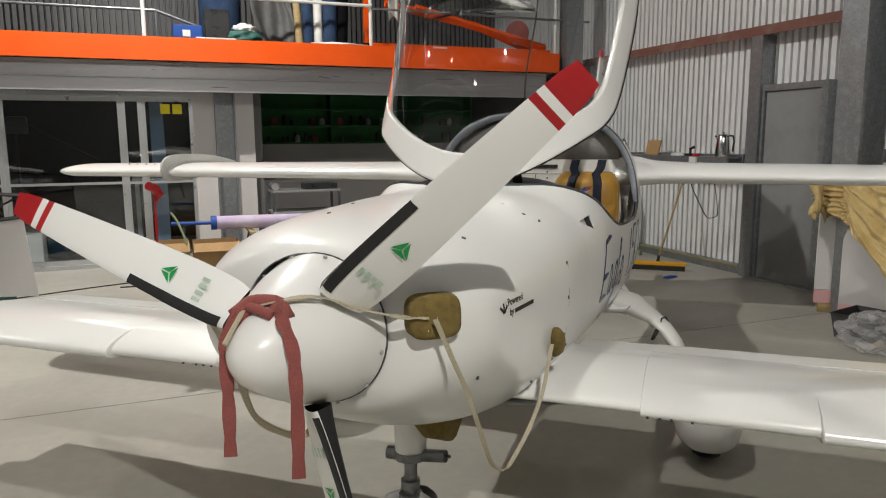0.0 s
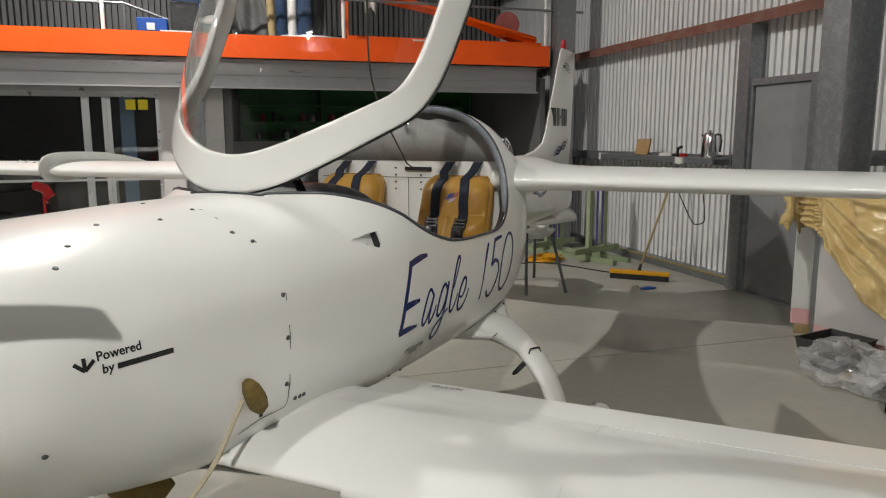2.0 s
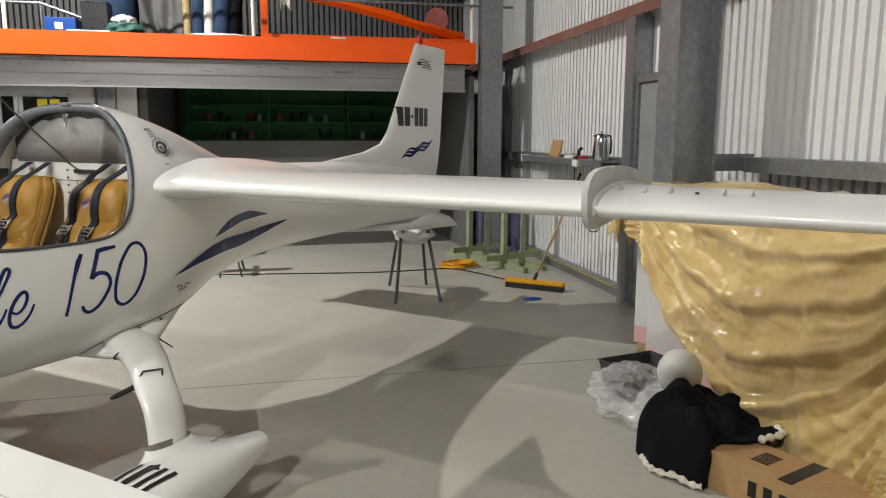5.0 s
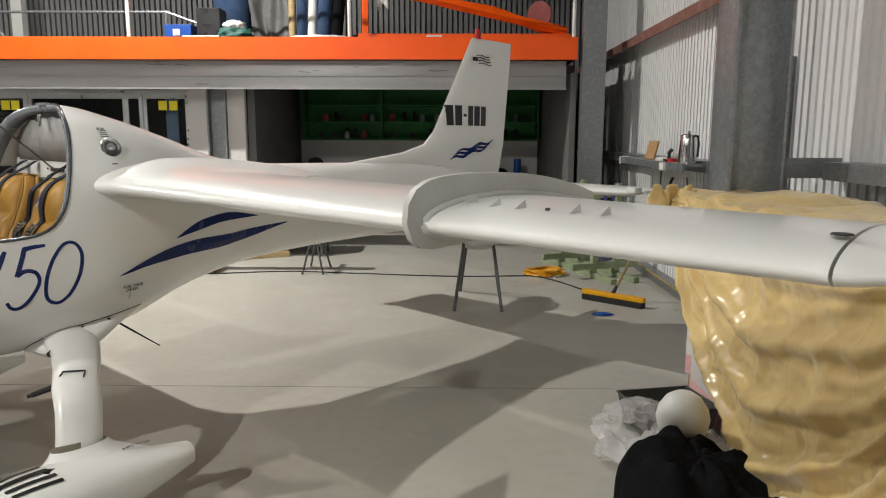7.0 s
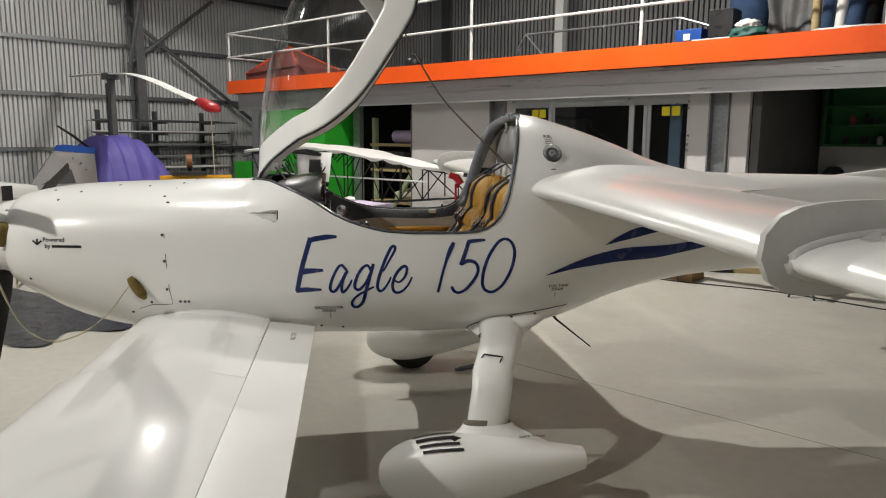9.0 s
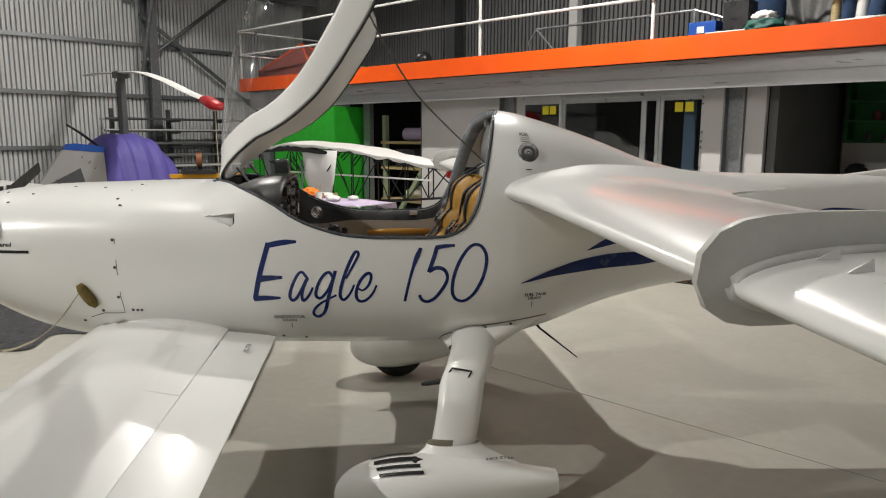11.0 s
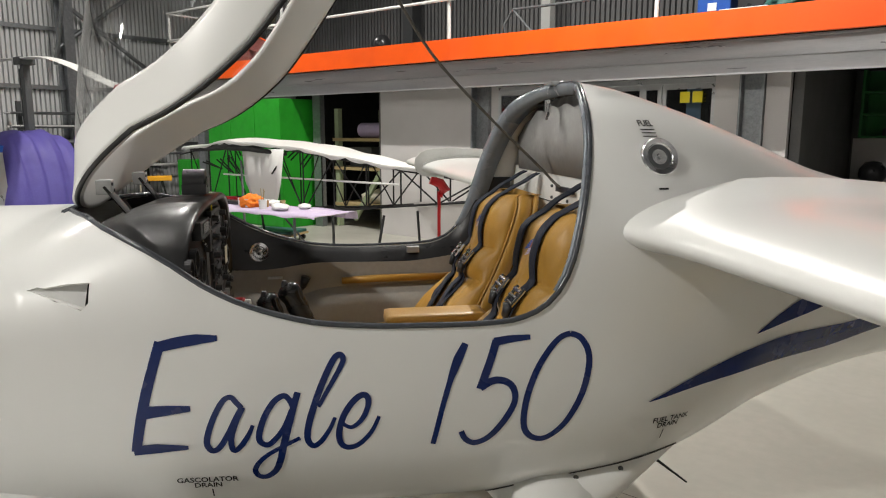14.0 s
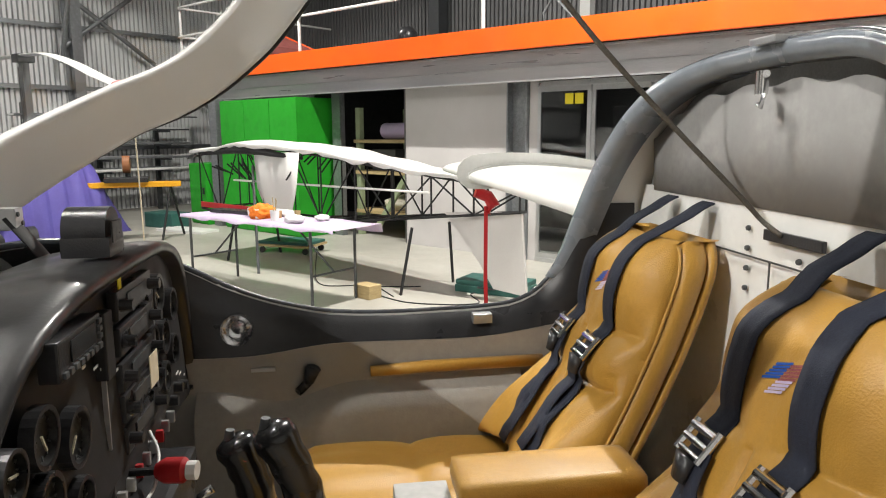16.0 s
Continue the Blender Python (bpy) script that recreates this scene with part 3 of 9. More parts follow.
def side_p(s, z):
    """Half width of the hull at a height."""
    zb, zw, zt, hw, eu, el = section(s)
    e, h = (eu, zt - zw) if z >= zw else (el, zw - zb)
    return hw * max(0.0, 1 - min(1, abs(z - zw) / h) ** e) ** (1 / e)


def phi_at(s, z):
    zb, zw, zt, hw, eu, el = section(s)
    e, h = (eu, zt - zw) if z >= zw else (el, zw - zb)
    return math.copysign(math.degrees(math.asin(min(1, abs(z - zw) / h) ** (e / 2))), z - zw)


RIM_S = (1.47, 1.50, 1.56, 1.64, 1.71, 1.78, 1.86, 1.935, 2.01, 2.09, 2.17, 2.25, 2.39, 2.495, 2.56, 2.60, 2.635, 2.668, 2.692, 2.71, 2.725, 2.745, 2.79)
RIM_Z = (1.366, 1.372, 1.373, 1.352, 1.325, 1.290, 1.240, 1.205, 1.181, 1.163, 1.156, 1.153, 1.153, 1.158, 1.178, 1.210, 1.268, 1.378, 1.475, 1.545, 1.600, 1.655, 1.702)
rim_z = pchip(RIM_S, RIM_Z)


def rim_phi(s):
    return 90.0 if not 1.4701 < s < 2.7899 else phi_at(s, rim_z(s))


# stations of the skin, dense round the opening
SS = sorted({*np.round(np.linspace(0.345, 0.55, 16), 4), *np.round(np.linspace(0.57, 1.46, 37), 4), *np.round(np.linspace(1.47, 1.56, 10), 4), *np.round(np.linspace(1.56, 2.62, 72), 4),
             *np.round(np.linspace(2.62, 2.79, 30), 4), *np.round(np.linspace(2.82, 3.9, 22), 4), *np.round(np.linspace(4.0, 6.42, 24), 4)})
bm = bmesh.new()
for sg in (1, -1):
    rows = []
    for s in SS:
        top = rim_phi(s)
        row = [skin(s, -90 + (top + 90) * k / 64) for k in range(65)]
        rows.append([Vector((v.x, (v.y + middle(s)) * sg - middle(s), v.z)) for v in row])
    grid(bm, rows, flip=sg > 0)
bmesh.ops.remove_doubles(bm, verts=bm.verts, dist=0.0008)
fuselage = part("fuselage", bm, WHITE, AC, "glossy white composite fuselage with faint mould ripples", smooth=True)
solidify(fuselage, 0.006)


def rim_loop(n=64):
    """The closed edge of the cockpit opening, as (s, angle from the top, + to port)."""
    front = 1.47
    while rim_phi(front + 0.0002) > 89.9:
        front += 0.0002
    body = pchip([0.14, 0.62, 0.70, 0.80, 1.0], [1.60, 2.525, 2.64, 2.70, 2.79])

    def ss(t):
        """Even steps round the loop: the bow widens fast at its very front."""
        return front + (1.60 - front) * (t / 0.14) ** 2.4 if t < 0.14 else body(t)

    half = [k / n for k in range(n + 1)]
    port = [(ss(t), 90 - rim_phi(ss(t))) for t in half]
    return port + [(s, -a) for s, a in port[-2:0:-1]]


LOOP = rim_loop()
RIM_PTS = [skin(s, 90 - a) for s, a in LOOP]
part("cockpit_rim", TU(RIM_PTS, 0.0065, 8, closed=True, flat=1.0), RIM_DK, AC, "blue-grey rubber edge trim round the cockpit opening", smooth=True)
# broad padded hoop face at the back of the opening
hoop = [(s, a) for s, a in LOOP if s > 2.60]
bm = bmesh.new()
rows = []
for s, a in hoop:
    c = skin(s, 90 - a)
    inn = Vector((c.x + 0.004, (c.y + MID) * (0.955 + 0.045 * max(0, min(1, (1.30 - c.z) / 0.17))) - MID, c.z - 0.026 * max(0, min(1, (c.z - 1.30) / 0.35))))
    mid = (c + inn) / 2 + Vector((-0.006, 0, 0))
    rows.append([c + Vector((-0.004, 0, 0)), mid, inn, inn + Vector((0.05, 0, 0))])
grid(bm, rows)
hp = part("hoop_trim", bm, TRIM, AC, "blue-grey padded hoop behind the seats", smooth=True)
solidify(hp, 0.006)

# ---- canopy, swung up on its front hinge ----
OPEN, HINGE = 56.5, (1.485, 1.36)
can = new("canopy")
can.parent = AC
tagged(can, "clear bubble canopy in a white frame, swung open forwards")
can.matrix_basis = Matrix.Translation(P(HINGE[0], 0, HINGE[1])) @ Matrix.Rotation(radians(-OPEN), 4, "Y") @ Matrix.Translation(-P(HINGE[0], 0, HINGE[1]))


def can_pt(s, a, r):
    v = skin(2.16 + (s - 2.16) * r, 90 - a * (1 - 0.66 * (1 - r)))
    bow = min(1.0, max(0.0, (2.0 - s) / 0.5))
    v.y = (v.y + MID) * (1 - 0.30 * (1 - r)) * (1 - 0.10 * bow * bow * (3 - 2 * bow)) - MID
    return v


def can_loop(r):
    """One ring of the canopy, its front bow rounded off."""
    pts = [can_pt(s, a, r) for s, a in LOOP]
    m = len(pts)
    for _ in range(30):
        pts = [q if LOOP[i][0] > 1.78 else (pts[i - 1] + 2 * q + pts[(i + 1) % m]) / 4 for i, q in enumerate(pts)]
    return pts


bm = bmesh.new()
grid(bm, [can_loop(r) for r in (1.0, 0.985, 0.96, 0.93, 0.90, 0.87, 0.845, 0.83)], closed=True)
fr = part("canopy_frame", bm, [WHITE, WHITE_IN], can, "white moulded canopy frame", smooth=True)
solidify(fr, 0.024)
part("canopy_seal", TU([q + Vector((0, 0, -0.012)) for q in can_loop(0.992)], 0.006, 6, closed=True), BLACK_RUB, can, "black rubber seal", smooth=True)
bm = bmesh.new()
vv = grid(bm, [can_loop(r) for r in (0.835, 0.78, 0.70, 0.6, 0.5, 0.4, 0.3, 0.2, 0.1, 0.04)], closed=True)
bm.faces.new(vv[-1][::-1])
gl = part("canopy_glass", bm, PLEXI, can, "clear acrylic canopy bubble", smooth=True)
gl.visible_shadow = False


# ---- flying surfaces ----
def airfoil(n=14, t=0.14, camber=0.02):
    """Closed outline, x 0..1 from the nose and back."""
    up, lo = [], []
    for k in range(n + 1):
        x = 0.5 * (1 - math.cos(math.pi * k / n))
        y = 5 * t * (0.2969 * math.sqrt(x) - 0.126 * x - 0.3516 * x * x + 0.2843 * x ** 3 - 0.1036 * x ** 4)
        c = camber * 4 * x * (1 - x)
        up.append((x, c + y))
        lo.append((x, c - y))
    return lo[::-1] + up[1:-1]


def wing(rows, t=0.14, camber=0.02, n=26):
    """rows: p, leading edge s, chord, height, thickness factor."""
    bm = bmesh.new()
    prof = airfoil(n, t, camber)
    vv = grid(bm, [[P(le + x * ch, p, z + y * ch * th) for x, y in prof] for p, le, ch, z, th in rows], closed=True)
    bm.faces.new(vv[0])
    bm.faces.new(vv[-1][::-1])
    bmesh.ops.recalc_face_normals(bm, faces=bm.faces)
    return bm


for sg, nm in ((1, "port"), (-1, "starboard")):
    rows = []
    for p, le, ch, z, th in ((0.50, 2.762, 1.32, 1.343, 1.10), (0.60, 2.756, 1.16, 1.343, 1.08), (0.66, 2.76, 1.02, 1.344, 1.04), (0.74, 2.765, 0.93, 1.345, 1.0), (0.9, 2.77, 0.87, 1.345, 0.97), (1.6, 2.77, 0.85, 1.343, 0.95),
                             (2.5, 2.77, 0.82, 1.34, 0.92), (3.412, 2.772, 0.775, 1.335, 0.9)):
        rows.append((p * sg, le, ch, z, th))
    part("wing", wing(rows, 0.128, 0.015), WHITE, AC, "slender white composite wing", smooth=80)
    tip = [(3.418, 2.774, 0.772, 1.335, 0.88), (3.45, 2.78, 0.762, 1.336, 0.84), (3.50, 2.81, 0.72, 1.338, 0.72), (3.545, 2.86, 0.63, 1.34, 0.52), (3.575, 2.94, 0.50, 1.34, 0.25), (3.582, 3.0, 0.40, 1.34, 0.08)]
    part("wing_tip", wing([(p * sg, *r) for p, *r in tip], 0.128, 0.015), WHITE, AC, "white moulded wing tip cap", smooth=80)
    # fence: a collar that stands proud round the nose of the wing
    bm = bmesh.new()
    inn = [(2.77 + x * 0.82, 1.34 + y * 0.82) for x, y in airfoil(20, 0.118, 0.015)]
    seq = [q for q in inn if not (q[1] < 1.335 and q[0] > 3.02)]
    seq = [q for q in seq if q[0] < 3.585]
    outer = []
    for i, (s, z) in enumerate(seq):
        a, b = seq[max(0, i - 1)], seq[min(len(seq) - 1, i + 1)]
        dx, dz = b[0] - a[0], b[1] - a[1]
        l = math.hypot(dx, dz) or 1
        f = i / (len(seq) - 1)
        nx, nz = -dz / l, dx / l
        g = (0.086 * max(0.0, -nx) + 0.062 * max(0.0, nz) + 0.020 * max(0.0, -nz)) * (1.0 if f < 0.72 else 1 - 0.40 * (f - 0.72) / 0.28)
        outer.append((s + nx * g, z + nz * g))
    for k in range(3):
        outer = [outer[0]] + [((outer[i - 1][0] + 2 * outer[i][0] + outer[i + 1][0]) / 4, (outer[i - 1][1] + 2 * outer[i][1] + outer[i + 1][1]) / 4) for i in range(1, len(outer) - 1)] + [outer[-1]]
    ring = [[P(s, 2.490 * sg, z) for s, z in seq], [P(s, 2.490 * sg, z) for s, z in outer], [P(s, 2.508 * sg, z) for s, z in outer], [P(s, 2.508 * sg, z) for s, z in seq]]
    grid(bm, ring)
    bmesh.ops.recalc_face_normals(bm, faces=bm.faces)
    fence = part("wing_fence", bm, WHITE_IN, AC, "pale grey moulded fence wrapped round the wing", smooth=40)
    for pp in (2.487, 2.511):
        part("fillet", TU([P(q, pp * sg, z) for q, z in seq], 0.011, 8), WHITE_IN, fence, smooth=True)
    # small vortex tabs behind the fence
    for k in range(6):
        if k == 3:
            part("screw", lathe(bmesh.new(), [(0, 0.002), (0.006, 0.002), (0.006, -0.004)], 10, Matrix.Translation(P(2.90, 2.785 * sg, 1.392))), STEEL_DK, AC)
            continue
        pp = 2.553 + k * 0.0755
        s0 = 2.878
        zt = 1.34 + (0.052 if k == 0 else 0.047)
        bm = bmesh.new()
        vs = [bm.verts.new(P(s0 + a, (pp + b) * sg, zt + h)) for a, b, h in ((0, 0, 0), (0.035, 0.008, 0.002), (0.035, 0.008, 0.022), (0, 0.004, 0), (0.035, 0.012, 0.002))]
        for f in ((0, 1, 2), (3, 2, 4), (0, 2, 3), (1, 4, 2), (0, 3, 4, 1)):
            bm.faces.new([vs[i] for i in f])
        part("vortex_tab", bm, WHITE_IN, AC)

CAN_Z = 0.70
for sg in (1, -1):
    rows = [(0.36, 0.967, 0.598, 0.723, 0.84), (0.777, 0.965, 0.600, 0.723, 0.84), (0.779, 0.955, 0.610, 0.717, 0.98), (1.277, 0.955, 0.610, 0.717, 0.98),
            (1.279, 0.925, 0.640, 0.714, 0.98), (1.8, 0.925, 0.640, 0.714, 0.96), (2.28, 0.935, 0.630, 0.714, 0.94), (2.36, 0.95, 0.615, 0.714, 0.85), (2.42, 0.99, 0.570, 0.714, 0.6), (2.44, 1.04, 0.510, 0.714, 0.2)]
    # the nose part ends in a blunt back face at the flap hinge
    bm = bmesh.new()
    prof = [(x, y) for x, y in airfoil(26, 0.14, 0.03) if x <= 0.8]
    xm = max(x for x, y in prof)
    cut = [(x / xm, y if y < 0 else y * (1 - 0.55 * (x / xm) ** 3)) for x, y in prof]
    vv = grid(bm, [[P(le + x * ch, p * sg, z + y * ch * th * 1.25) for x, y in cut] for p, le, ch, z, th in rows], closed=True)
    bm.faces.new(vv[0])
    bm.faces.new(vv[-1][::-1])
    bmesh.ops.recalc_face_normals(bm, faces=bm.faces)
    part("foreplane", bm, WHITE, AC, "white low-set foreplane with a stepped leading edge", smooth=45)
    bm = bmesh.new()
    fl = [(0.0, 0.026), (0.0, -0.012), (0.10, -0.010), (0.203, -0.006), (0.203, -0.002), (0.10, 0.014)]
    vv = grid(bm, [[P(1.568 + a, p * sg, CAN_Z + 0.008 + b) for a, b in fl] for p in (0.50, 1.5, 2.36)], closed=True)
    bm.faces.new(vv[0])
    bm.faces.new(vv[-1][::-1])
    bmesh.ops.recalc_face_normals(bm, faces=bm.faces)
    part("flap", bm, WHITE, AC, "white full-span flap on the foreplane", smooth=30)
    part("flap_gap", B(1.5655, 1.5675, -2.36 * sg if sg > 0 else 0.56, -0.56 if sg > 0 else 2.36, CAN_Z - 0.005, CAN_Z + 0.030), SEAM, AC)
    for q in (0.80, 0.836, 0.87, 0.93):
        part("screw", lathe(bmesh.new(), [(0, 0.004), (0.0045, 0.003), (0.0045, -0.004)], 8, Matrix.Translation(P(0.960, q * sg, 0.703)) @ pose(0, 0, 0, 0, -90, 0)), STEEL_DK, AC)
    # fillet between hull and foreplane
    bm = bmesh.new()
    rows = []
    for k in range(15):
        s = 1.00 + (1.566 - 1.00) * k / 14
        row = []
        up = 0.012 + 0.06 * math.sin(math.pi * k / 14) ** 0.8
        for j in range(8):
            q = j / 7
            z0 = 0.728 + up
            p0 = side_p(s, z0) - 0.004 + sg * middle(s)
            row.append(P(s, (p0 + (0.66 - p0) * (1 - math.cos(q * math.pi / 2))) * sg, z0 - up * math.sin(q * math.pi / 2)))
        rows.append(row + [P(s, 0.5 * sg, 0.69), P(s, 0.3 * sg, 0.67)])
    grid(bm, rows, flip=sg < 0)
    part("root_fillet", bm, WHITE, AC, smooth=True)

# ---- fin, rudder and tailplane ----
bm = bmesh.new()
prof = airfoil(12, 0.11, 0.0)
fin_rows = []
for z, le, te, th in ((1.20, 3.75, 6.36, 0.30), (1.33, 4.30, 6.40, 0.38), (1.40, 4.85, 6.415, 0.45), (1.44, 5.20, 6.425, 0.55), (1.50, 5.44, 6.44, 0.7), (1.60, 5.55, 6.45, 0.85), (1.9, 5.735, 6.485, 0.95), (2.20, 5.92, 6.52, 0.95), (2.31, 5.985, 6.53, 0.9), (2.335, 6.01, 6.53, 0.5)):
    fin_rows.append([P(le + x * (te - le), y * (te - le) * th * 0.9, z) for x, y in prof])
vv = grid(bm, fin_rows, closed=True)
bm.faces.new(vv[-1])
bmesh.ops.recalc_face_normals(bm, faces=bm.faces)
part("fin", bm, WHITE, AC, "tall white swept fin with rudder", smooth=50)
part("beacon", lathe(bmesh.new(), [(0, 0.075), (0.018, 0.07), (0.025, 0.03), (0.025, -0.01), (0, -0.01)], 14, pose(6.08, 0, 2.34)), RED_PAINT, AC, "small red beacon lamp on the fin")

for sg in (1, -1):
    part("tailplane", wing([(0.03 * sg, 5.55, 0.72, 1.205, 1), (0.9 * sg, 5.60, 0.60, 1.205, 1), (1.52 * sg, 5.64, 0.52, 1.205, 0.95), (1.60 * sg, 5.66, 0.48, 1.205, 0.7), (1.63 * sg, 5.74, 0.34, 1.205, 0.3)], 0.12, 0.0), WHITE, AC, "white tailplane with square tips", smooth=50)
    part("tail_balance", B(5.60, 5.70, -1.63 * sg - 0.03, -1.63 * sg + 0.03, 1.21, 1.245, 0.008), WHITE, AC)

# long ventral fin under the tail, with a raised rounded heel
keel = [(4.70, 0.893, 0.884), (5.20, 0.868, 0.832), (5.60, 0.852, 0.790), (5.86, 0.838, 0.768), (5.89, 0.828, 0.766), (5.93, 0.848, 0.762), (6.05, 0.876, 0.752), (6.22, 0.888, 0.740), (6.40, 0.872, 0.728), (6.58, 0.826, 0.716), (6.71, 0.768, 0.708), (6.78, 0.722, 0.706)]
bm = bmesh.new()
rows = []
for q, zt, zb in keel:
    w = 0.042 * min(1.0, (q - 4.66) / 0.5) * min(1.0, (6.82 - q) / 0.25)
    rows.append([P(q, w * c, zb + (zt - zb) * h) for c, h in ((0, 0), (0.55, 0.06), (1, 0.35), (0.96, 0.7), (0.62, 0.93), (0, 1), (-0.62, 0.93), (-0.96, 0.7), (-1, 0.35), (-0.55, 0.06))])
vv = grid(bm, rows, closed=True)
bm.faces.new(vv[0])
bm.faces.new(vv[-1][::-1])
bmesh.ops.recalc_face_normals(bm, faces=bm.faces)
part("ventral_fin", bm, WHITE, AC, "white ventral fin under the tail", smooth=60)

# ---- undercarriage ----
TRACK = {1: 1.02, -1: 0.965}


def fairing_pt(t, q, sg, lift=0.0):
    """A point of the wheel fairing: t from nose to blunt tail, q degrees round it from outboard up."""
    w = 0.155 * math.sin(math.pi * min(1, t * 1.02) ** 0.62) ** 0.75 + 0.004
    if t > 0.4:
        w = 0.155 - 0.105 * ((t - 0.4) / 0.6) ** 1.25
    c, h = math.cos(radians(q)), math.sin(radians(q))
    hh = w * (0.86 if h > 0 else 0.92)
    return P(2.04 + 0.865 * t, (TRACK[sg] + (w + lift) * math.copysign(abs(c) ** 0.8, c)) * sg, 0.215 + 0.025 * t * t + (hh + lift) * math.copysign(abs(h) ** 0.85, h))


for sg in (1, -1):
    path = [(2.66, 0.38, 0.70), (2.635, 0.50, 0.69), (2.612, 0.60, 0.668), (2.578, 0.68, 0.625), (2.54, 0.745, 0.57), (2.525, 0.80, 0.50), (2.508, 0.835, 0.43), (2.492, 0.86, 0.36), (2.485, 0.875, 0.28)]
    path = [(q + 0.018, w + (TRACK[sg] - 0.965) * min(1.0, (w - 0.38) / 0.36), z) for q, w, z in path]
    wid = [0.12, 0.112, 0.100, 0.096, 0.093, 0.091, 0.090, 0.090, 0.090]
    bm = bmesh.new()
    rows = []
    for i, ((s, p, z), w) in enumerate(zip(path, wid)):
        a, b = Vector(path[max(0, i - 1)]), Vector(path[min(len(path) - 1, i + 1)])
        d = (b - a).normalized()
        nrm = d.cross(Vector((1, 0, 0))).normalized()
        row = []
        for k in range(16):
            q = 2 * math.pi * k / 16
            v = Vector((s, p, z)) + Vector((1, 0, 0)) * w * math.cos(q) + nrm * (0.036 if i > 2 else 0.06) * math.sin(q)
            row.append(P(v.x, v.y * sg, v.z))
        rows.append(row)
    grid(bm, rows, closed=True)
    bmesh.ops.recalc_face_normals(bm, faces=bm.faces)
    leg = part("main_leg", bm, WHITE, AC, "white curved composite main undercarriage leg", smooth=True)
    part("leg_cuff", TU([P(2.503, (TRACK[sg] - 0.112) * sg, 0.378), P(2.501, (TRACK[sg] - 0.103) * sg, 0.352)], 0.095, 20, flat=0.38, up=(0, 1, 0)), mat("bare_primer", (0.20, 0.185, 0.14), 0.8) if sg > 0 else TAUPE, leg, "unpainted band above the wheel fairing", smooth=30)
    bm = bmesh.new()
    rows = [[fairing_pt((k / 32) ** 1.9, 360 * j / 32, sg) for j in range(32)] for k in range(33)]
    vv = grid(bm, rows, closed=True)
    bm.faces.new(vv[0])
    bm.faces.new(vv[-1])
    bmesh.ops.recalc_face_normals(bm, faces=bm.faces)
    pant = part("wheel_fairing", bm, WHITE, AC, "white teardrop wheel fairing", smooth=50)
    bm = bmesh.new()
    rows = [[P(2.493 + w * math.cos(q) * (1.20 if math.cos(q) > 0 else 0.86), (pc + TRACK[sg] - 0.965 + d * math.sin(q)) * sg, z) for q in [2 * math.pi * j / 18 for j in range(18)]] for z, w, d, pc in ((0.372, 0.103, 0.042, 0.862), (0.352, 0.118, 0.05, 0.868), (0.335, 0.145, 0.06, 0.876), (0.31, 0.19, 0.075, 0.89), (0.28, 0.25, 0.10, 0.91))]
    grid(bm, rows, closed=True)
    part("fairing_collar", bm, WHITE, pant, smooth=True)
    whl = part("main_wheel", lathe(bmesh.new(), [(0.06, -0.06), (0.13, -0.075), (0.165, -0.06), (0.175, -0.03), (0.178, 0), (0.175, 0.03), (0.165, 0.06), (0.13, 0.075), (0.06, 0.06)], 32, Matrix.Translation(P(2.35, TRACK[sg] * sg, 0.178)) @ pose(0, 0, 0, 90)), BLACK_RUB, AC, "black tyre under the wheel fairing", smooth=True)
    part("hub", lathe(bmesh.new(), [(0, -0.062), (0.062, -0.062), (0.062, 0.062), (0, 0.062)], 18, Matrix.Translation(P(2.35, TRACK[sg] * sg, 0.178)) @ pose(0, 0, 0, 90)), ALU, whl)
# nose leg
ng = part("nose_leg", TU([P(1.0, 0, 0.72), P(0.995, 0, 0.46)], [0.065, 0.055], 20), WHITE, AC, "white tubular nose leg fairing", smooth=40)
bm = bmesh.new()
cyl(bm, P(0.995, 0, 0.47), P(0.995, 0, 0.44), 0.058, 20)
cyl(bm, P(0.99, 0.045, 0.455), P(0.99, 0.135, 0.465), 0.022, 12)
cyl(bm, P(0.99, 0.135, 0.465), P(0.99, 0.15, 0.466), 0.007, 8)
cyl(bm, P(0.99, -0.04, 0.45), P(0.99, -0.085, 0.45), 0.024, 12)
cyl(bm, P(0.995, 0, 0.44), P(0.99, 0, 0.30), 0.023, 16)
cyl(bm, P(0.99, 0, 0.36), P(0.99, 0, 0.33), 0.034, 16)
cyl(bm, P(0.99, 0, 0.31), P(0.99, 0, 0.28), 0.042, 16)
part("steering_head", bm, mat("grey_cast_metal", (0.22, 0.22, 0.225), 0.4, 0.8, spots=(0.12, 0.12, 0.12), spot_scale=20), ng, "bare metal steering head and oleo", smooth=30)
bm = bmesh.new()
for sg in (1, -1):
    tube(bm, [P(0.99, 0.03 * sg, 0.30), P(1.0, 0.085 * sg, 0.27), P(1.03, 0.085 * sg, 0.15)], 0.018, 8)
part("fork", bm, ALU, ng, smooth=30)
part("nose_wheel", lathe(bmesh.new(), [(0.05, -0.04), (0.10, -0.055), (0.135, -0.045), (0.15, -0.015), (0.15, 0.015), (0.135, 0.045), (0.10, 0.055), (0.05, 0.04)], 28, Matrix.Translation(P(1.03, 0, 0.15)) @ pose(0, 0, 0, 90)), BLACK_RUB, AC, "small black nose tyre", smooth=True)

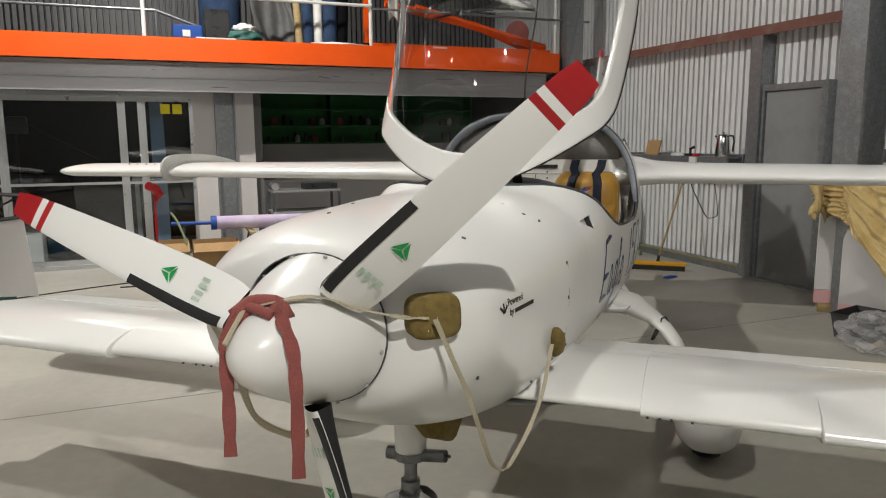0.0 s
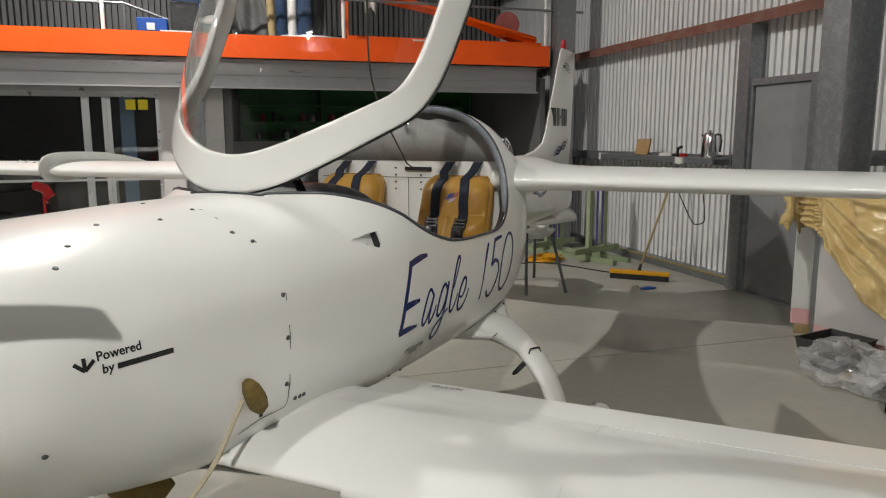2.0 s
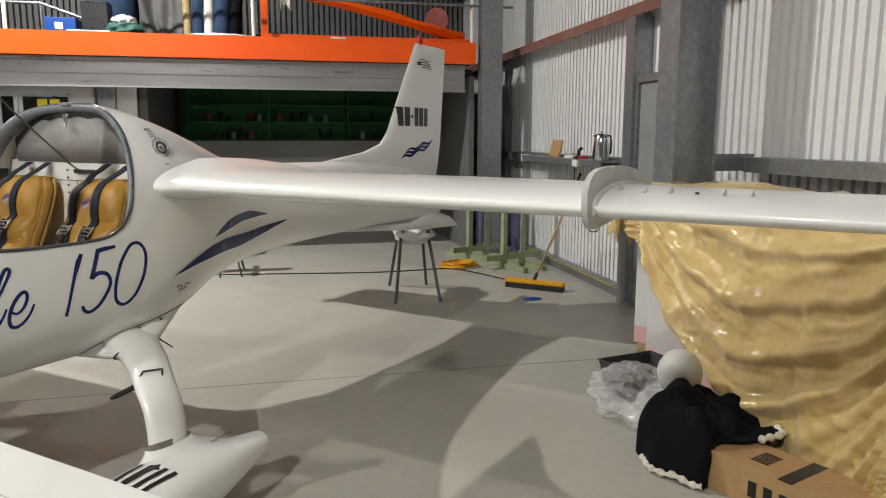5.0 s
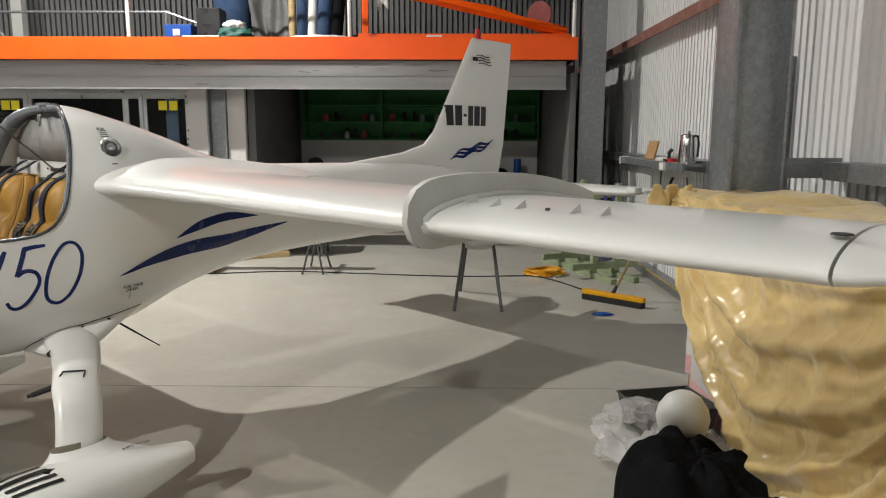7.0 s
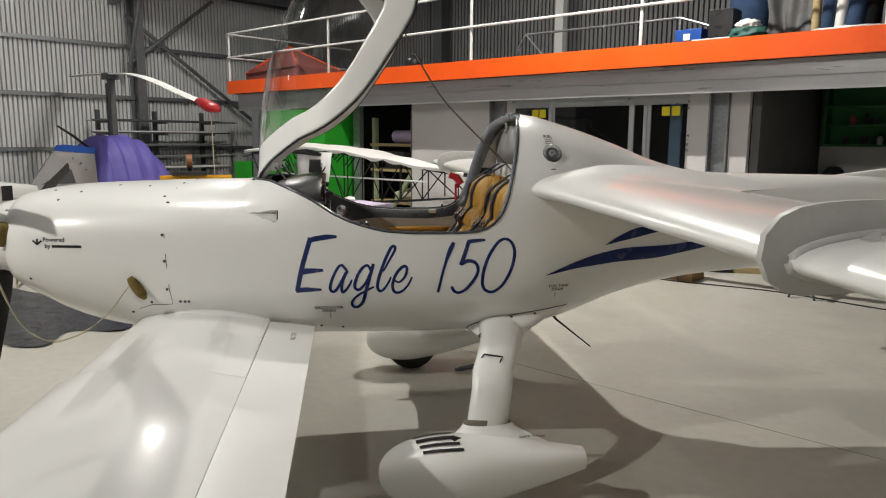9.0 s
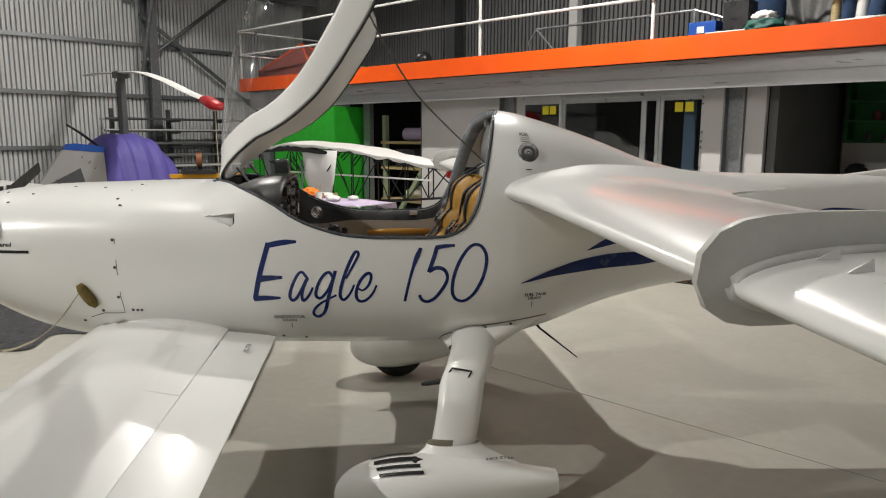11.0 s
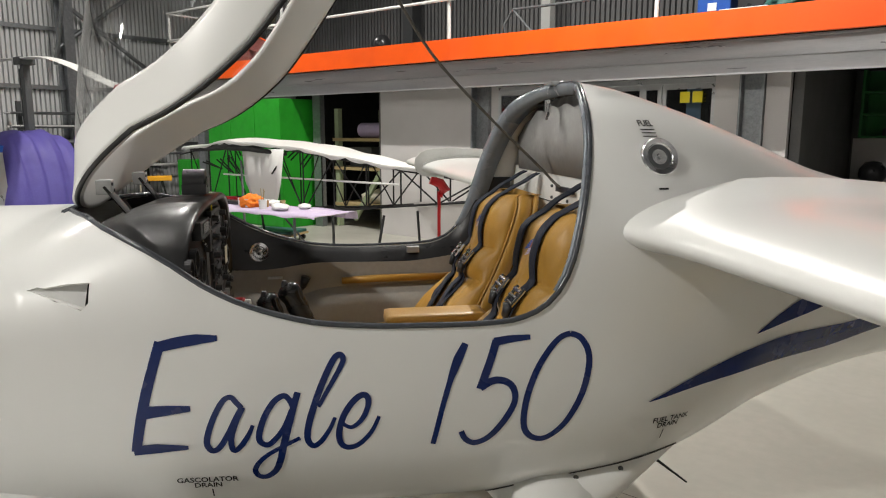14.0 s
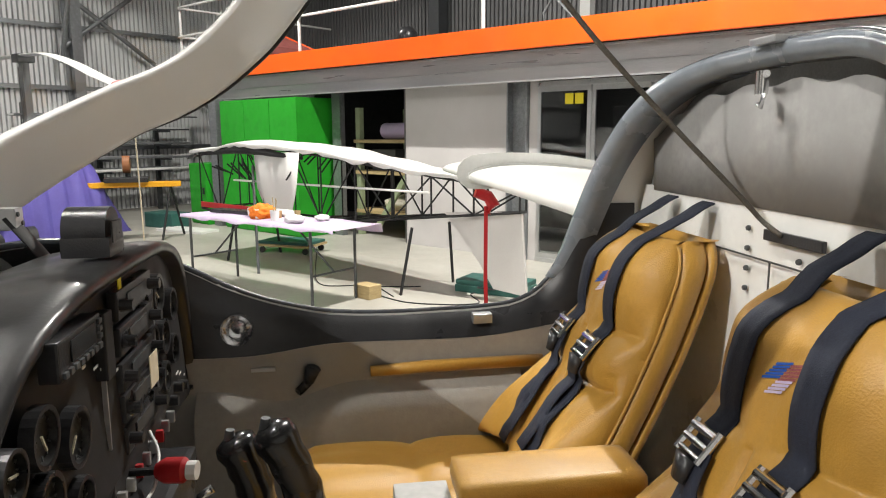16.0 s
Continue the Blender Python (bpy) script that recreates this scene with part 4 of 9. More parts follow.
# ---- propeller ----
HUBZ = 1.080
prop = new("propeller")
prop.parent = AC
prop.matrix_basis = Matrix.Translation(P(0.33, 0.02, HUBZ)) @ pose(0, 0, 0, 0, 0, -3) @ Matrix.Translation((-0.33, 0, 0))
tagged(prop, "three-blade white propeller with red banded tips and a white spinner")
bm = bmesh.new()
lathe(bm, [(0.0, 0.025), (0.022, 0.029), (0.045, 0.044), (0.072, 0.073), (0.100, 0.114), (0.128, 0.163), (0.153, 0.217), (0.173, 0.268), (0.186, 0.315), (0.192, 0.345), (0.0, 0.345)], 48, Matrix.Rotation(radians(90), 4, "Y"))
part("spinner", bm, WHITE, prop, "glossy white pointed spinner", smooth=40)
for k, ang in enumerate((40.7, 160.7, 288.0)):
    a = radians(ang)
    er = Vector((0, -math.cos(a), math.sin(a)))      # outwards
    et = -Vector((0, math.sin(a), math.cos(a)))     # across, in the turning plane
    ax = Vector((1, 0, 0))
    blade = new("blade")
    blade.parent = prop
    st = [(0.17, 0.118, 40, 0.045), (0.21, 0.132, 37, 0.036), (0.30, 0.136, 33, 0.027), (0.40, 0.130, 30, 0.021), (0.5, 0.121, 27, 0.016), (0.64, 0.107, 24, 0.012), (0.80, 0.088, 20, 0.009), (0.88, 0.076, 13, 0.007), (0.913, 0.062, 8, 0.006)]

    def ring(r, w, tw, th):
        c = et * math.cos(radians(tw)) + ax * math.sin(radians(tw))
        n = c.cross(er)
        base = er * r + ax * (0.225 - 0.030 * r)
        return base, c, n

    fr_m = [pchip([q[0] for q in st], [q[j] for q in st]) for j in (1, 2, 3)]
    bmw, bmk = bmesh.new(), bmesh.new()
    frow, brow = [], []
    rad = sorted({*np.round(np.linspace(0.17, 0.913, 27), 3), 0.80, 0.818, 0.838})
    for r in rad:
        base, c, n = ring(r, 0, fr_m[1](r), 0)
        w, th = fr_m[0](r), fr_m[2](r)
        xs = [-0.41, -0.37, -0.29, -0.15, 0, 0.2, 0.4, 0.58]
        bulge = [0, 0.6, 0.9, 1, 1, 0.85, 0.5, 0.0]
        sgn = -1 if n.x > 0 else 1
        frow.append([base + c * x * w + n * sgn * th * b * 0.25 for x, b in zip(xs, bulge)])
        brow.append([base + c * x * w - n * sgn * th * b for x, b in zip(xs, bulge)])
    grid(bmw, frow)
    bmw.faces.ensure_lookup_table()
    nf = len(frow[0]) - 1
    for i, r in enumerate(rad[:-1]):
        mi = 0 if r < 0.799 else (1 if r < 0.817 else (0 if r < 0.837 else 1))
        for j in range(nf):
            bmw.faces[i * nf + j].material_index = mi
    part("blade_face", bmw, [WHITE, RED_PAINT], blade, "white blade face with dark red tip and two bands", smooth=True)
    grid(bmk, brow)
    part("blade_back", bmk, BLACK_PAINT, blade, "matt black blade back", smooth=True)
    bms = bmesh.new()
    rows = []
    for r in np.linspace(0.185, 0.48, 12):
        base, c, n = ring(r, 0, fr_m[1](r), 0)
        w, th = fr_m[0](r), fr_m[2](r)
        sgn = -1 if n.x > 0 else 1
        rows.append([base + c * x * w + n * sgn * (th * b * 0.25 + 0.0025) for x, b in ((-0.415, 0), (-0.35, 0.7), (-0.22, 0.95))])
    grid(bms, rows)
    part("erosion_strip", bms, BLACK_RUB, blade, "black leading edge strip", smooth=True)

# ---- markings and small fittings on the hull ----
def on_side(s, z, off=0.0025, sg=1):
    return P(s, middle(s) + sg * (side_p(s, z) + off), z)


def curve_pts(pts, n=24):
    """A smooth path through points."""
    q = np.linspace(0, 1, len(pts))
    f = [pchip(q, [p[k] for p in pts]) for k in range(3)]
    return [tuple(g(x) for g in f) for x in np.linspace(0, 1, n)]


def ribbon(pts, width, off=0.0012, bm=None, sg=1):
    """A painted stroke of varying width along (s, z) points on the port side."""
    bm = bm or bmesh.new()
    n = len(pts)
    ws = width if isinstance(width, (list, tuple)) else [width] * n
    L, R, M = [], [], []
    for i, (s, z) in enumerate(pts):
        a, b = pts[max(0, i - 1)], pts[min(n - 1, i + 1)]
        dx, dz = b[0] - a[0], b[1] - a[1]
        l = math.hypot(dx, dz) or 1
        nx, nz = -dz / l * ws[i] / 2, dx / l * ws[i] / 2
        L.append(on_side(s + nx, z + nz, off, sg))
        M.append(on_side(s, z, off, sg))
        R.append(on_side(s - nx, z - nz, off, sg))
    grid(bm, [L, M, R])
    return bm


def line_pts(a, b, n=8):
    return [(a[0] + (b[0] - a[0]) * k / n, a[1] + (b[1] - a[1]) * k / n) for k in range(n + 1)]


# large slanted script lettering, brushed in strokes: a path and the stroke's width along it
def flow(pts, n=6):
    """A smooth curve through points in the side plane."""
    q = [np.array(p) for p in (pts[0], *pts, pts[-1])]
    out = []
    for a, b, c, d in zip(q, q[1:], q[2:], q[3:]):
        for k in range(n):
            t = k / n
            v = 0.5 * (2 * b + (c - a) * t + (2 * a - 5 * b + 4 * c - d) * t * t + (3 * b - a - 3 * c + d) * t ** 3)
            out.append((float(v[0]), float(v[1])))
    return out + [tuple(map(float, q[-1]))]


def brush(pts, *widths):
    path = flow(pts)
    k = np.linspace(0, 1, len(path))
    return path, [float(v) for v in np.interp(k, np.linspace(0, 1, len(widths)), widths)]


letter_e = [brush([(1.763, 1.132), (1.746, 1.078), (1.729, 1.021), (1.714, 0.961), (1.698, 0.887)], 0.022, 0.021, 0.022, 0.022, 0.020),
            brush([(1.758, 1.121), (1.794, 1.129), (1.834, 1.135), (1.879, 1.137)], 0.022, 0.024, 0.023, 0.011),
            brush([(1.725, 0.979), (1.772, 0.983), (1.817, 0.985)], 0.029, 0.022, 0.012), brush([(1.693, 0.890), (1.743, 0.894), (1.807, 0.894)], 0.023, 0.023, 0.009)]
letter_a = [brush([(1.922, 0.982), (1.911, 0.996), (1.901, 1.007), (1.885, 1.000), (1.866, 0.968), (1.851, 0.929), (1.846, 0.900), (1.856, 0.883), (1.872, 0.891), (1.892, 0.923), (1.908, 0.956), (1.922, 0.982)], 0.012, 0.012, 0.014, 0.013, 0.012),
            brush([(1.924, 0.984), (1.907, 0.946), (1.897, 0.908), (1.901, 0.882), (1.916, 0.891), (1.934, 0.918), (1.944, 0.941)], 0.014, 0.013, 0.013, 0.012, 0.008)]
letter_g = [brush([(2.030, 0.979), (2.022, 0.998), (2.010, 1.006), (1.990, 0.993), (1.970, 0.961), (1.957, 0.922), (1.958, 0.901), (1.973, 0.892), (1.990, 0.905), (2.010, 0.933), (2.027, 0.973)], 0.012, 0.013, 0.014, 0.013, 0.011),
            brush([(2.041, 1.013), (2.028, 0.968), (2.016, 0.923), (2.006, 0.884), (1.999, 0.852), (1.988, 0.824), (1.969, 0.807), (1.952, 0.808), (1.943, 0.824), (1.951, 0.845), (1.972, 0.866), (2.003, 0.885), (2.043, 0.906)], 0.014, 0.016, 0.015, 0.013, 0.011, 0.009)]
letter_l = [brush([(2.084, 0.978), (2.109, 1.023), (2.130, 1.061), (2.139, 1.083), (2.132, 1.094), (2.119, 1.084), (2.099, 1.044), (2.079, 0.993), (2.063, 0.940), (2.059, 0.904), (2.070, 0.885), (2.087, 0.894), (2.107, 0.924), (2.119, 0.952)], 0.009, 0.012, 0.014, 0.015, 0.013, 0.008)]
letter_e2 = [brush([(2.134, 0.938), (2.153, 0.927), (2.175, 0.943), (2.189, 0.972), (2.190, 0.995), (2.178, 1.002), (2.158, 0.987), (2.138, 0.956), (2.127, 0.916), (2.131, 0.888), (2.147, 0.877), (2.171, 0.885), (2.197, 0.914), (2.214, 0.951)], 0.008, 0.012, 0.014, 0.014, 0.013, 0.008)]
digit_1 = [brush([(2.402, 1.111), (2.387, 1.079), (2.377, 1.052), (2.368, 1.025), (2.351, 0.962), (2.333, 0.877)], 0.014, 0.021, 0.018, 0.013, 0.012, 0.012)]
digit_5 = [brush([(2.465, 1.112), (2.501, 1.118), (2.545, 1.121)], 0.020, 0.017, 0.011), brush([(2.470, 1.116), (2.459, 1.077), (2.447, 1.041), (2.435, 1.006)], 0.018, 0.018, 0.018),
           brush([(2.435, 1.009), (2.462, 1.024), (2.488, 1.023), (2.507, 1.009), (2.514, 0.982), (2.505, 0.953), (2.483, 0.917), (2.457, 0.888), (2.428, 0.875), (2.406, 0.885), (2.395, 0.906)], 0.018, 0.016, 0.014, 0.015, 0.014, 0.013)]
digit_0 = [brush([(2.635, 1.126), (2.657, 1.117), (2.675, 1.090), (2.680, 1.055), (2.671, 1.001), (2.653, 0.953), (2.626, 0.907), (2.592, 0.879), (2.564, 0.879), (2.542, 0.898), (2.535, 0.934), (2.542, 0.988), (2.562, 1.046), (2.589, 1.092), (2.613, 1.118), (2.635, 1.126)], 0.013, 0.015, 0.014, 0.015, 0.013)]
marks = letter_e + letter_a + letter_g + letter_l + letter_e2 + digit_1 + digit_5 + digit_0
for sg in (1, -1):
    for q, (pts, w) in enumerate(marks):
        part("side_mark_stroke", ribbon(pts, w, 0.0010 + 0.00015 * (q % 4), None, sg), BLUE_DECAL, AC, "navy blue brush stroke of the slanted script lettering")


def swoosh(bm, lower, upper, sg, n=24):
    lo, up = pchip(*zip(*lower)), pchip(*zip(*upper))
    s0, s1 = lower[0][0], lower[-1][0]
    A, C, D = [], [], []
    for k in range(n + 1):
        s = s0 + (s1 - s0) * k / n
        A.append(on_side(s, lo(s), 0.003, sg))
        C.append(on_side(s, (lo(s) + up(s)) / 2, 0.003, sg))
        D.append(on_side(s, up(s), 0.003, sg))
    grid(bm, [A, C, D])


for sg in (1, -1):
    bm = bmesh.new()
    swoosh(bm, [(2.832, 0.951), (3.015, 0.980), (3.24, 0.990), (3.42, 0.988), (3.66, 1.012), (3.955, 1.064)], [(2.832, 0.953), (2.962, 1.004), (3.12, 1.044), (3.285, 1.058), (3.5, 1.054), (3.667, 1.062), (3.955, 1.070)], sg)
    part("stripe", bm, BLUE_DECAL, AC, "navy blue wave stripe on the rear fuselage")
    bm = bmesh.new()
    swoosh(bm, [(3.138, 1.080), (3.31, 1.105), (3.45, 1.124), (3.72, 1.128)], [(3.138, 1.082), (3.22, 1.122), (3.32, 1.153), (3.487, 1.168), (3.72, 1.131)], sg)
    part("stripe", bm, BLUE_DECAL, AC, "navy blue wave stripe on the rear fuselage")
    bm = bmesh.new()
    swoosh(bm, [(4.355, 1.195), (4.5, 1.198), (4.66, 1.186), (4.82, 1.166), (5.0, 1.184)], [(4.355, 1.199), (4.52, 1.225), (4.69, 1.214), (4.84, 1.196), (5.0, 1.190)], sg)
    part("stripe", bm, BLUE_DECAL, AC, "navy blue wave stripes on the rear fuselage")
    bm = bmesh.new()
    swoosh(bm, [(4.345, 1.160), (4.52, 1.140), (4.69, 1.108), (4.85, 1.112), (5.0, 1.135)], [(4.345, 1.166), (4.52, 1.168), (4.69, 1.138), (4.85, 1.140), (5.0, 1.141)], sg)
    part("stripe", bm, BLUE_DECAL, AC, "navy blue wave stripes on the rear fuselage")


# fin markings
def fin_half(s, z):
    """Half thickness of the fin."""
    le = float(np.interp(z, (1.20, 1.33, 1.40, 1.44, 1.50, 1.60, 1.9, 2.20, 2.31), (3.75, 4.30, 4.85, 5.20, 5.44, 5.55, 5.735, 5.92, 5.985)))
    te = float(np.interp(z, (1.20, 2.31), (6.36, 6.53)))
    th = float(np.interp(z, (1.20, 1.33, 1.40, 1.44, 1.50, 1.60, 1.9, 2.20, 2.31), (0.30, 0.38, 0.45, 0.55, 0.7, 0.85, 0.95, 0.95, 0.9)))
    x = min(1, max(0, (s - le) / (te - le)))
    y = 5 * 0.11 * (0.2969 * math.sqrt(x) - 0.126 * x - 0.3516 * x * x + 0.2843 * x ** 3 - 0.1036 * x ** 4)
    return max(0.0, y * (te - le) * th * 0.9)


def fin_patch(bm, rows, sg):
    grid(bm, [[P(s, sg * (fin_half(s, z) + 0.004), z) for s, z in r] for r in rows])


for sg in (1, -1):
    for k, (a, b) in enumerate(((5.67, 5.745), (5.765, 5.845), (5.862, 5.90), (5.92, 5.985), (6.0, 6.075), (6.09, 6.16))):
        z0, z1 = (1.645, 1.80) if k != 2 else (1.715, 1.735)
        bm = bmesh.new()
        fin_patch(bm, [[(a + (b - a) * i / 3, z) for i in range(4)] for z in (z0, (z0 + z1) / 2, z1)], sg)
        part("marking_bar", bm, BLACK_DECAL, AC, "black marking bar on the fin")
    bm = bmesh.new()
    for k in range(3):
        rows = [[], []]
        for i in range(13):
            s = 5.715 + 0.04 * k + 0.48 * i / 12
            z = 1.38 + 0.028 * k + 0.09 * i / 12 + 0.012 * math.sin(i * 1.1)
            w = 0.011 * math.sin(math.pi * (0.08 + 0.84 * i / 12)) + 0.002
            rows[0].append((s, z - w))
            rows[1].append((s, z + w))
        fin_patch(bm, rows, sg)
    rows = [[], []]
    for i in range(11):
        s = 5.22 + 0.36 * i / 10
        z = 1.278 + 0.05 * i / 10 + 0.012 * math.sin(i * 0.7)
        w = 0.022 * math.sin(math.pi * i / 10) + 0.001
        rows[0].append((s, z - w))
        rows[1].append((s, z + w))
    fin_patch(bm, rows, sg)
    part("fin_stripe", bm, BLUE_DECAL, AC, "navy blue wave stripes low on the fin")
    bm = bmesh.new()
    for k in range(4):
        fin_patch(bm, [[(6.06 + 0.17 * i / 6 - 0.01 * k, z + 0.006 * math.sin(i)) for i in range(7)] for z in (2.135 + 0.02 * k, 2.143 + 0.02 * k)], sg)
    fin_patch(bm, [[(5.985 + 0.06 * i / 3, z) for i in range(4)] for z in (2.155, 2.17, 2.185)], sg)
    part("emblem", bm, BLACK_DECAL, AC, "small dark emblem near the fin top")


def side_text(text, size, s, z, sg=1, tilt=0.0):
    pts, faces = words(text, size)
    bm = bmesh.new()
    vs = [bm.verts.new(on_side(s + x * sg, z + y + tilt * x, 0.0012, sg)) for x, y, _ in pts]
    for f in faces:
        bm.faces.new([vs[i] for i in f])
    return bm


part("placard_text", side_text("GASCOLATOR", 0.020, 1.838, 0.798), BLACK_DECAL, AC, "small black stencil GASCOLATOR DRAIN")
part("placard_text", side_text("DRAIN", 0.020, 1.838, 0.781), BLACK_DECAL, AC)
part("placard_arrow", ribbon([(1.845, 0.774), (1.845, 0.762), (1.845, 0.747)], 0.003), BLACK_DECAL, AC)
part("placard_text", side_text("FUEL TANK", 0.020, 2.905, 0.889), BLACK_DECAL, AC, "small black stencil FUEL TANK DRAIN")
part("placard_text", side_text("DRAIN", 0.020, 2.90, 0.872), BLACK_DECAL, AC)
part("placard_arrow", ribbon([(2.892, 0.864), (2.892, 0.85), (2.892, 0.835)], 0.003), BLACK_DECAL, AC)
part("placard_text", side_text("FUEL", 0.020, 2.865, 1.578), BLACK_DECAL, AC, "small black stencil FUEL above the filler")
for k in range(3):
    part("placard_line", ribbon(line_pts((2.845, 1.570 - 0.008 * k), (2.885, 1.570 - 0.008 * k), 3), 0.0022), BLACK_DECAL, AC)
part("placard_line", ribbon(line_pts((2.855, 1.437), (2.88, 1.437), 3), 0.004), BLACK_DECAL, AC)
# engine maker's mark: "Powered by" and a plain bar
part("engine_mark", side_text("Powered", 0.027, 0.640, 1.112), BLACK_DECAL, AC, "small dark mark reading Powered by")
part("engine_mark", side_text("by", 0.027, 0.612, 1.084), BLACK_DECAL, AC)
part("engine_mark_bar", ribbon(line_pts((0.632, 1.091), (0.762, 1.091), 6), 0.012), BLACK_DECAL, AC)
for k in (-1, 0, 1):
    part("engine_mark_leaf", ribbon(line_pts((0.566, 1.098), (0.566 + 0.020 * k, 1.124 - 0.008 * abs(k)), 3), 0.008), BLACK_DECAL, AC)
# filler cap
n0 = Vector((0.06, -1, 0.42)).normalized()
fm = Matrix.Translation(on_side(2.87, 1.507, 0.004)) @ n0.to_track_quat("Z", "Y").to_matrix().to_4x4() @ Matrix.Scale(0.87, 4)
fc = part("fuel_cap", lathe(bmesh.new(), [(0, 0.002), (0.020, 0.002), (0.036, 0.0035), (0.038, 0.006), (0.05, 0.0075), (0.053, 0.004), (0.053, -0.01)], 32, fm), CHROME, AC, "round polished fuel filler cap", smooth=30)
part("cap_ring", lathe(bmesh.new(), [(0.021, 0.0025), (0.023, 0.0045), (0.033, 0.0048), (0.035, 0.003)], 28, fm), STEEL_DK, fc, smooth=40)
part("cap_stud", lathe(bmesh.new(), [(0, 0.008), (0.007, 0.0075), (0.009, 0.002)], 14, fm), CHROME, fc, smooth=40)
# panel joint, hatch lines and screws
ring = [(1.170, 1.352), (1.134, 1.334), (1.130, 1.278), (1.124, 1.144), (1.128, 1.028), (1.133, 0.898), (1.139, 0.850), (1.138, 0.826), (1.110, 0.823), (1.047, 0.822), (0.985, 0.800)]
for sg in (1, -1):
    part("panel_joint", ribbon(ring, 0.0028, 0.002, bmesh.new(), sg), SEAM, AC)
    part("panel_joint", ribbon([(3.585, 1.43), (3.60, 1.40), (3.63, 1.36), (3.66, 1.31)], 0.002, 0.002, bmesh.new(), sg), SEAM, AC)


def screw(pt, nrm, r=0.007):
    return lathe(bmesh.new(), [(0, 0.0025), (r * 0.8, 0.0025), (r, 0.0), (r, -0.003)], 10, Matrix.Translation(pt) @ Vector(nrm).normalized().to_track_quat("Z", "Y").to_matrix().to_4x4())


SCR = [(1.115, 1.144), (1.120, 1.028), (1.123, 0.898), (1.047, 0.835), (0.952, 0.783), (1.123, 1.278), (1.175, 0.839), (1.195, 0.838), (1.212, 0.838), (0.506, 0.937), (1.80, 0.70), (1.90, 0.69)]
for sg in (1, -1):
    for s, z in SCR:
        part("screw", screw(on_side(s, z, 0.0, sg), (0, -sg, 0.05)), STEEL_DK, AC)
for s, phi in ((0.56, 70), (0.70, 62), (0.85, 75), (1.0, 70), (1.10, 50), (1.15, 75), (0.62, 50), (1.17, 92), (0.66, 100), (0.9, 105)):
    v = skin(s, phi)
    part("screw", screw(v, (0, v.y, 1)), STEEL_DK, AC)
# moulded fairing that carries the main leg into the hull
root_line = curve_pts([(2.50, 0.0, 0.655), (2.506, 0.0, 0.680), (2.54, 0.0, 0.704), (2.62, 0.0, 0.730), (2.74, 0.0, 0.753), (2.86, 0.0, 0.769), (2.978, 0.0, 0.781)], 24)


def root_pt(k, q, sg):
    """k along the joint on the hull 0..1, q down from the hull to the leg 0..1."""
    t = root_line[min(len(root_line) - 1, int(round(k * (len(root_line) - 1))))]
    a = on_side(t[0], t[2], 0.002, sg)
    ang = math.pi * (1 - k)
    b = P(2.628 + 0.103 * math.cos(ang), (0.605 + 0.034 * math.sin(ang)) * sg, 0.666 + 0.034 * math.sin(ang))
    v = a.lerp(b, q)
    v.z -= 0.020 * math.sin(math.pi * q) * math.sin(math.pi * min(1, k * 1.6)) ** 2 * (k < 0.625)
    return v


for sg in (1, -1):
    n = len(root_line) - 1
    bm = bmesh.new()
    outer = [[root_pt(k / n, q / 10, sg) for q in range(11)] for k in range(n + 1)]
    inner_rows = []
    for k in range(n + 1):
        ang = math.pi * (1 - k / n)
        t = root_line[k]
        b = P(2.628 + 0.103 * math.cos(ang), (0.60 - 0.03 * math.sin(ang)) * sg, 0.666 - 0.04 * math.sin(ang))
        zl = t[2] - 0.08 * math.sin(ang) - 0.004
        a = P(t[0], middle(t[0]) + sg * max(0.05, side_p(t[0], zl) - 0.01), zl)
        inner_rows.append([a.lerp(b, q / 10) for q in range(11)])
    grid(bm, outer)
    grid(bm, inner_rows)
    # close the rear edge between the two skins
    grid(bm, [outer[n], inner_rows[n]])
    bmesh.ops.remove_doubles(bm, verts=bm.verts, dist=0.0005)
    bmesh.ops.recalc_face_normals(bm, faces=bm.faces)
    fr = part("leg_root_fairing", bm, WHITE, AC, "white moulded fairing at the root of the main leg", smooth=50)
    part("joint", TU([root_pt(k / n, 0.0, sg) for k in range(n + 1)], 0.0022, 6), SEAM, fr)
    part("joint", TU([root_pt(k / n, 1.0, sg) for k in range(n + 1)], 0.0022, 6), SEAM, fr)
    for k in (0.42, 0.62, 0.80):
        part("screw", screw(root_pt(k, 0.16, sg), (0, -sg, 0.1)), STEEL_DK, fr)
part("tail_screw", screw(on_side(3.66, 1.372, 0.001), (0.2, -1, 0.4), 0.011), BLACK_RUB, AC)
# spinner screws
for k in range(12):
    a = 2 * math.pi * k / 12 + 0.2
    part("spinner_screw", screw(Vector((0.325, 0.1925 * math.cos(a), 0.1925 * math.sin(a))), (0, math.cos(a), math.sin(a)), 0.006), ALU, prop)
part("spinner_gap", TU([Vector((0.347, 0.191 * math.cos(2 * math.pi * k / 40), 0.191 * math.sin(2 * math.pi * k / 40))) for k in range(40)], 0.004, 6, closed=True), SEAM, prop)
# flush air inlets: a triangular recess that deepens to a dark mouth
INLET = [(1.487, 1.237), (1.612, 1.197), (1.616, 1.251)]


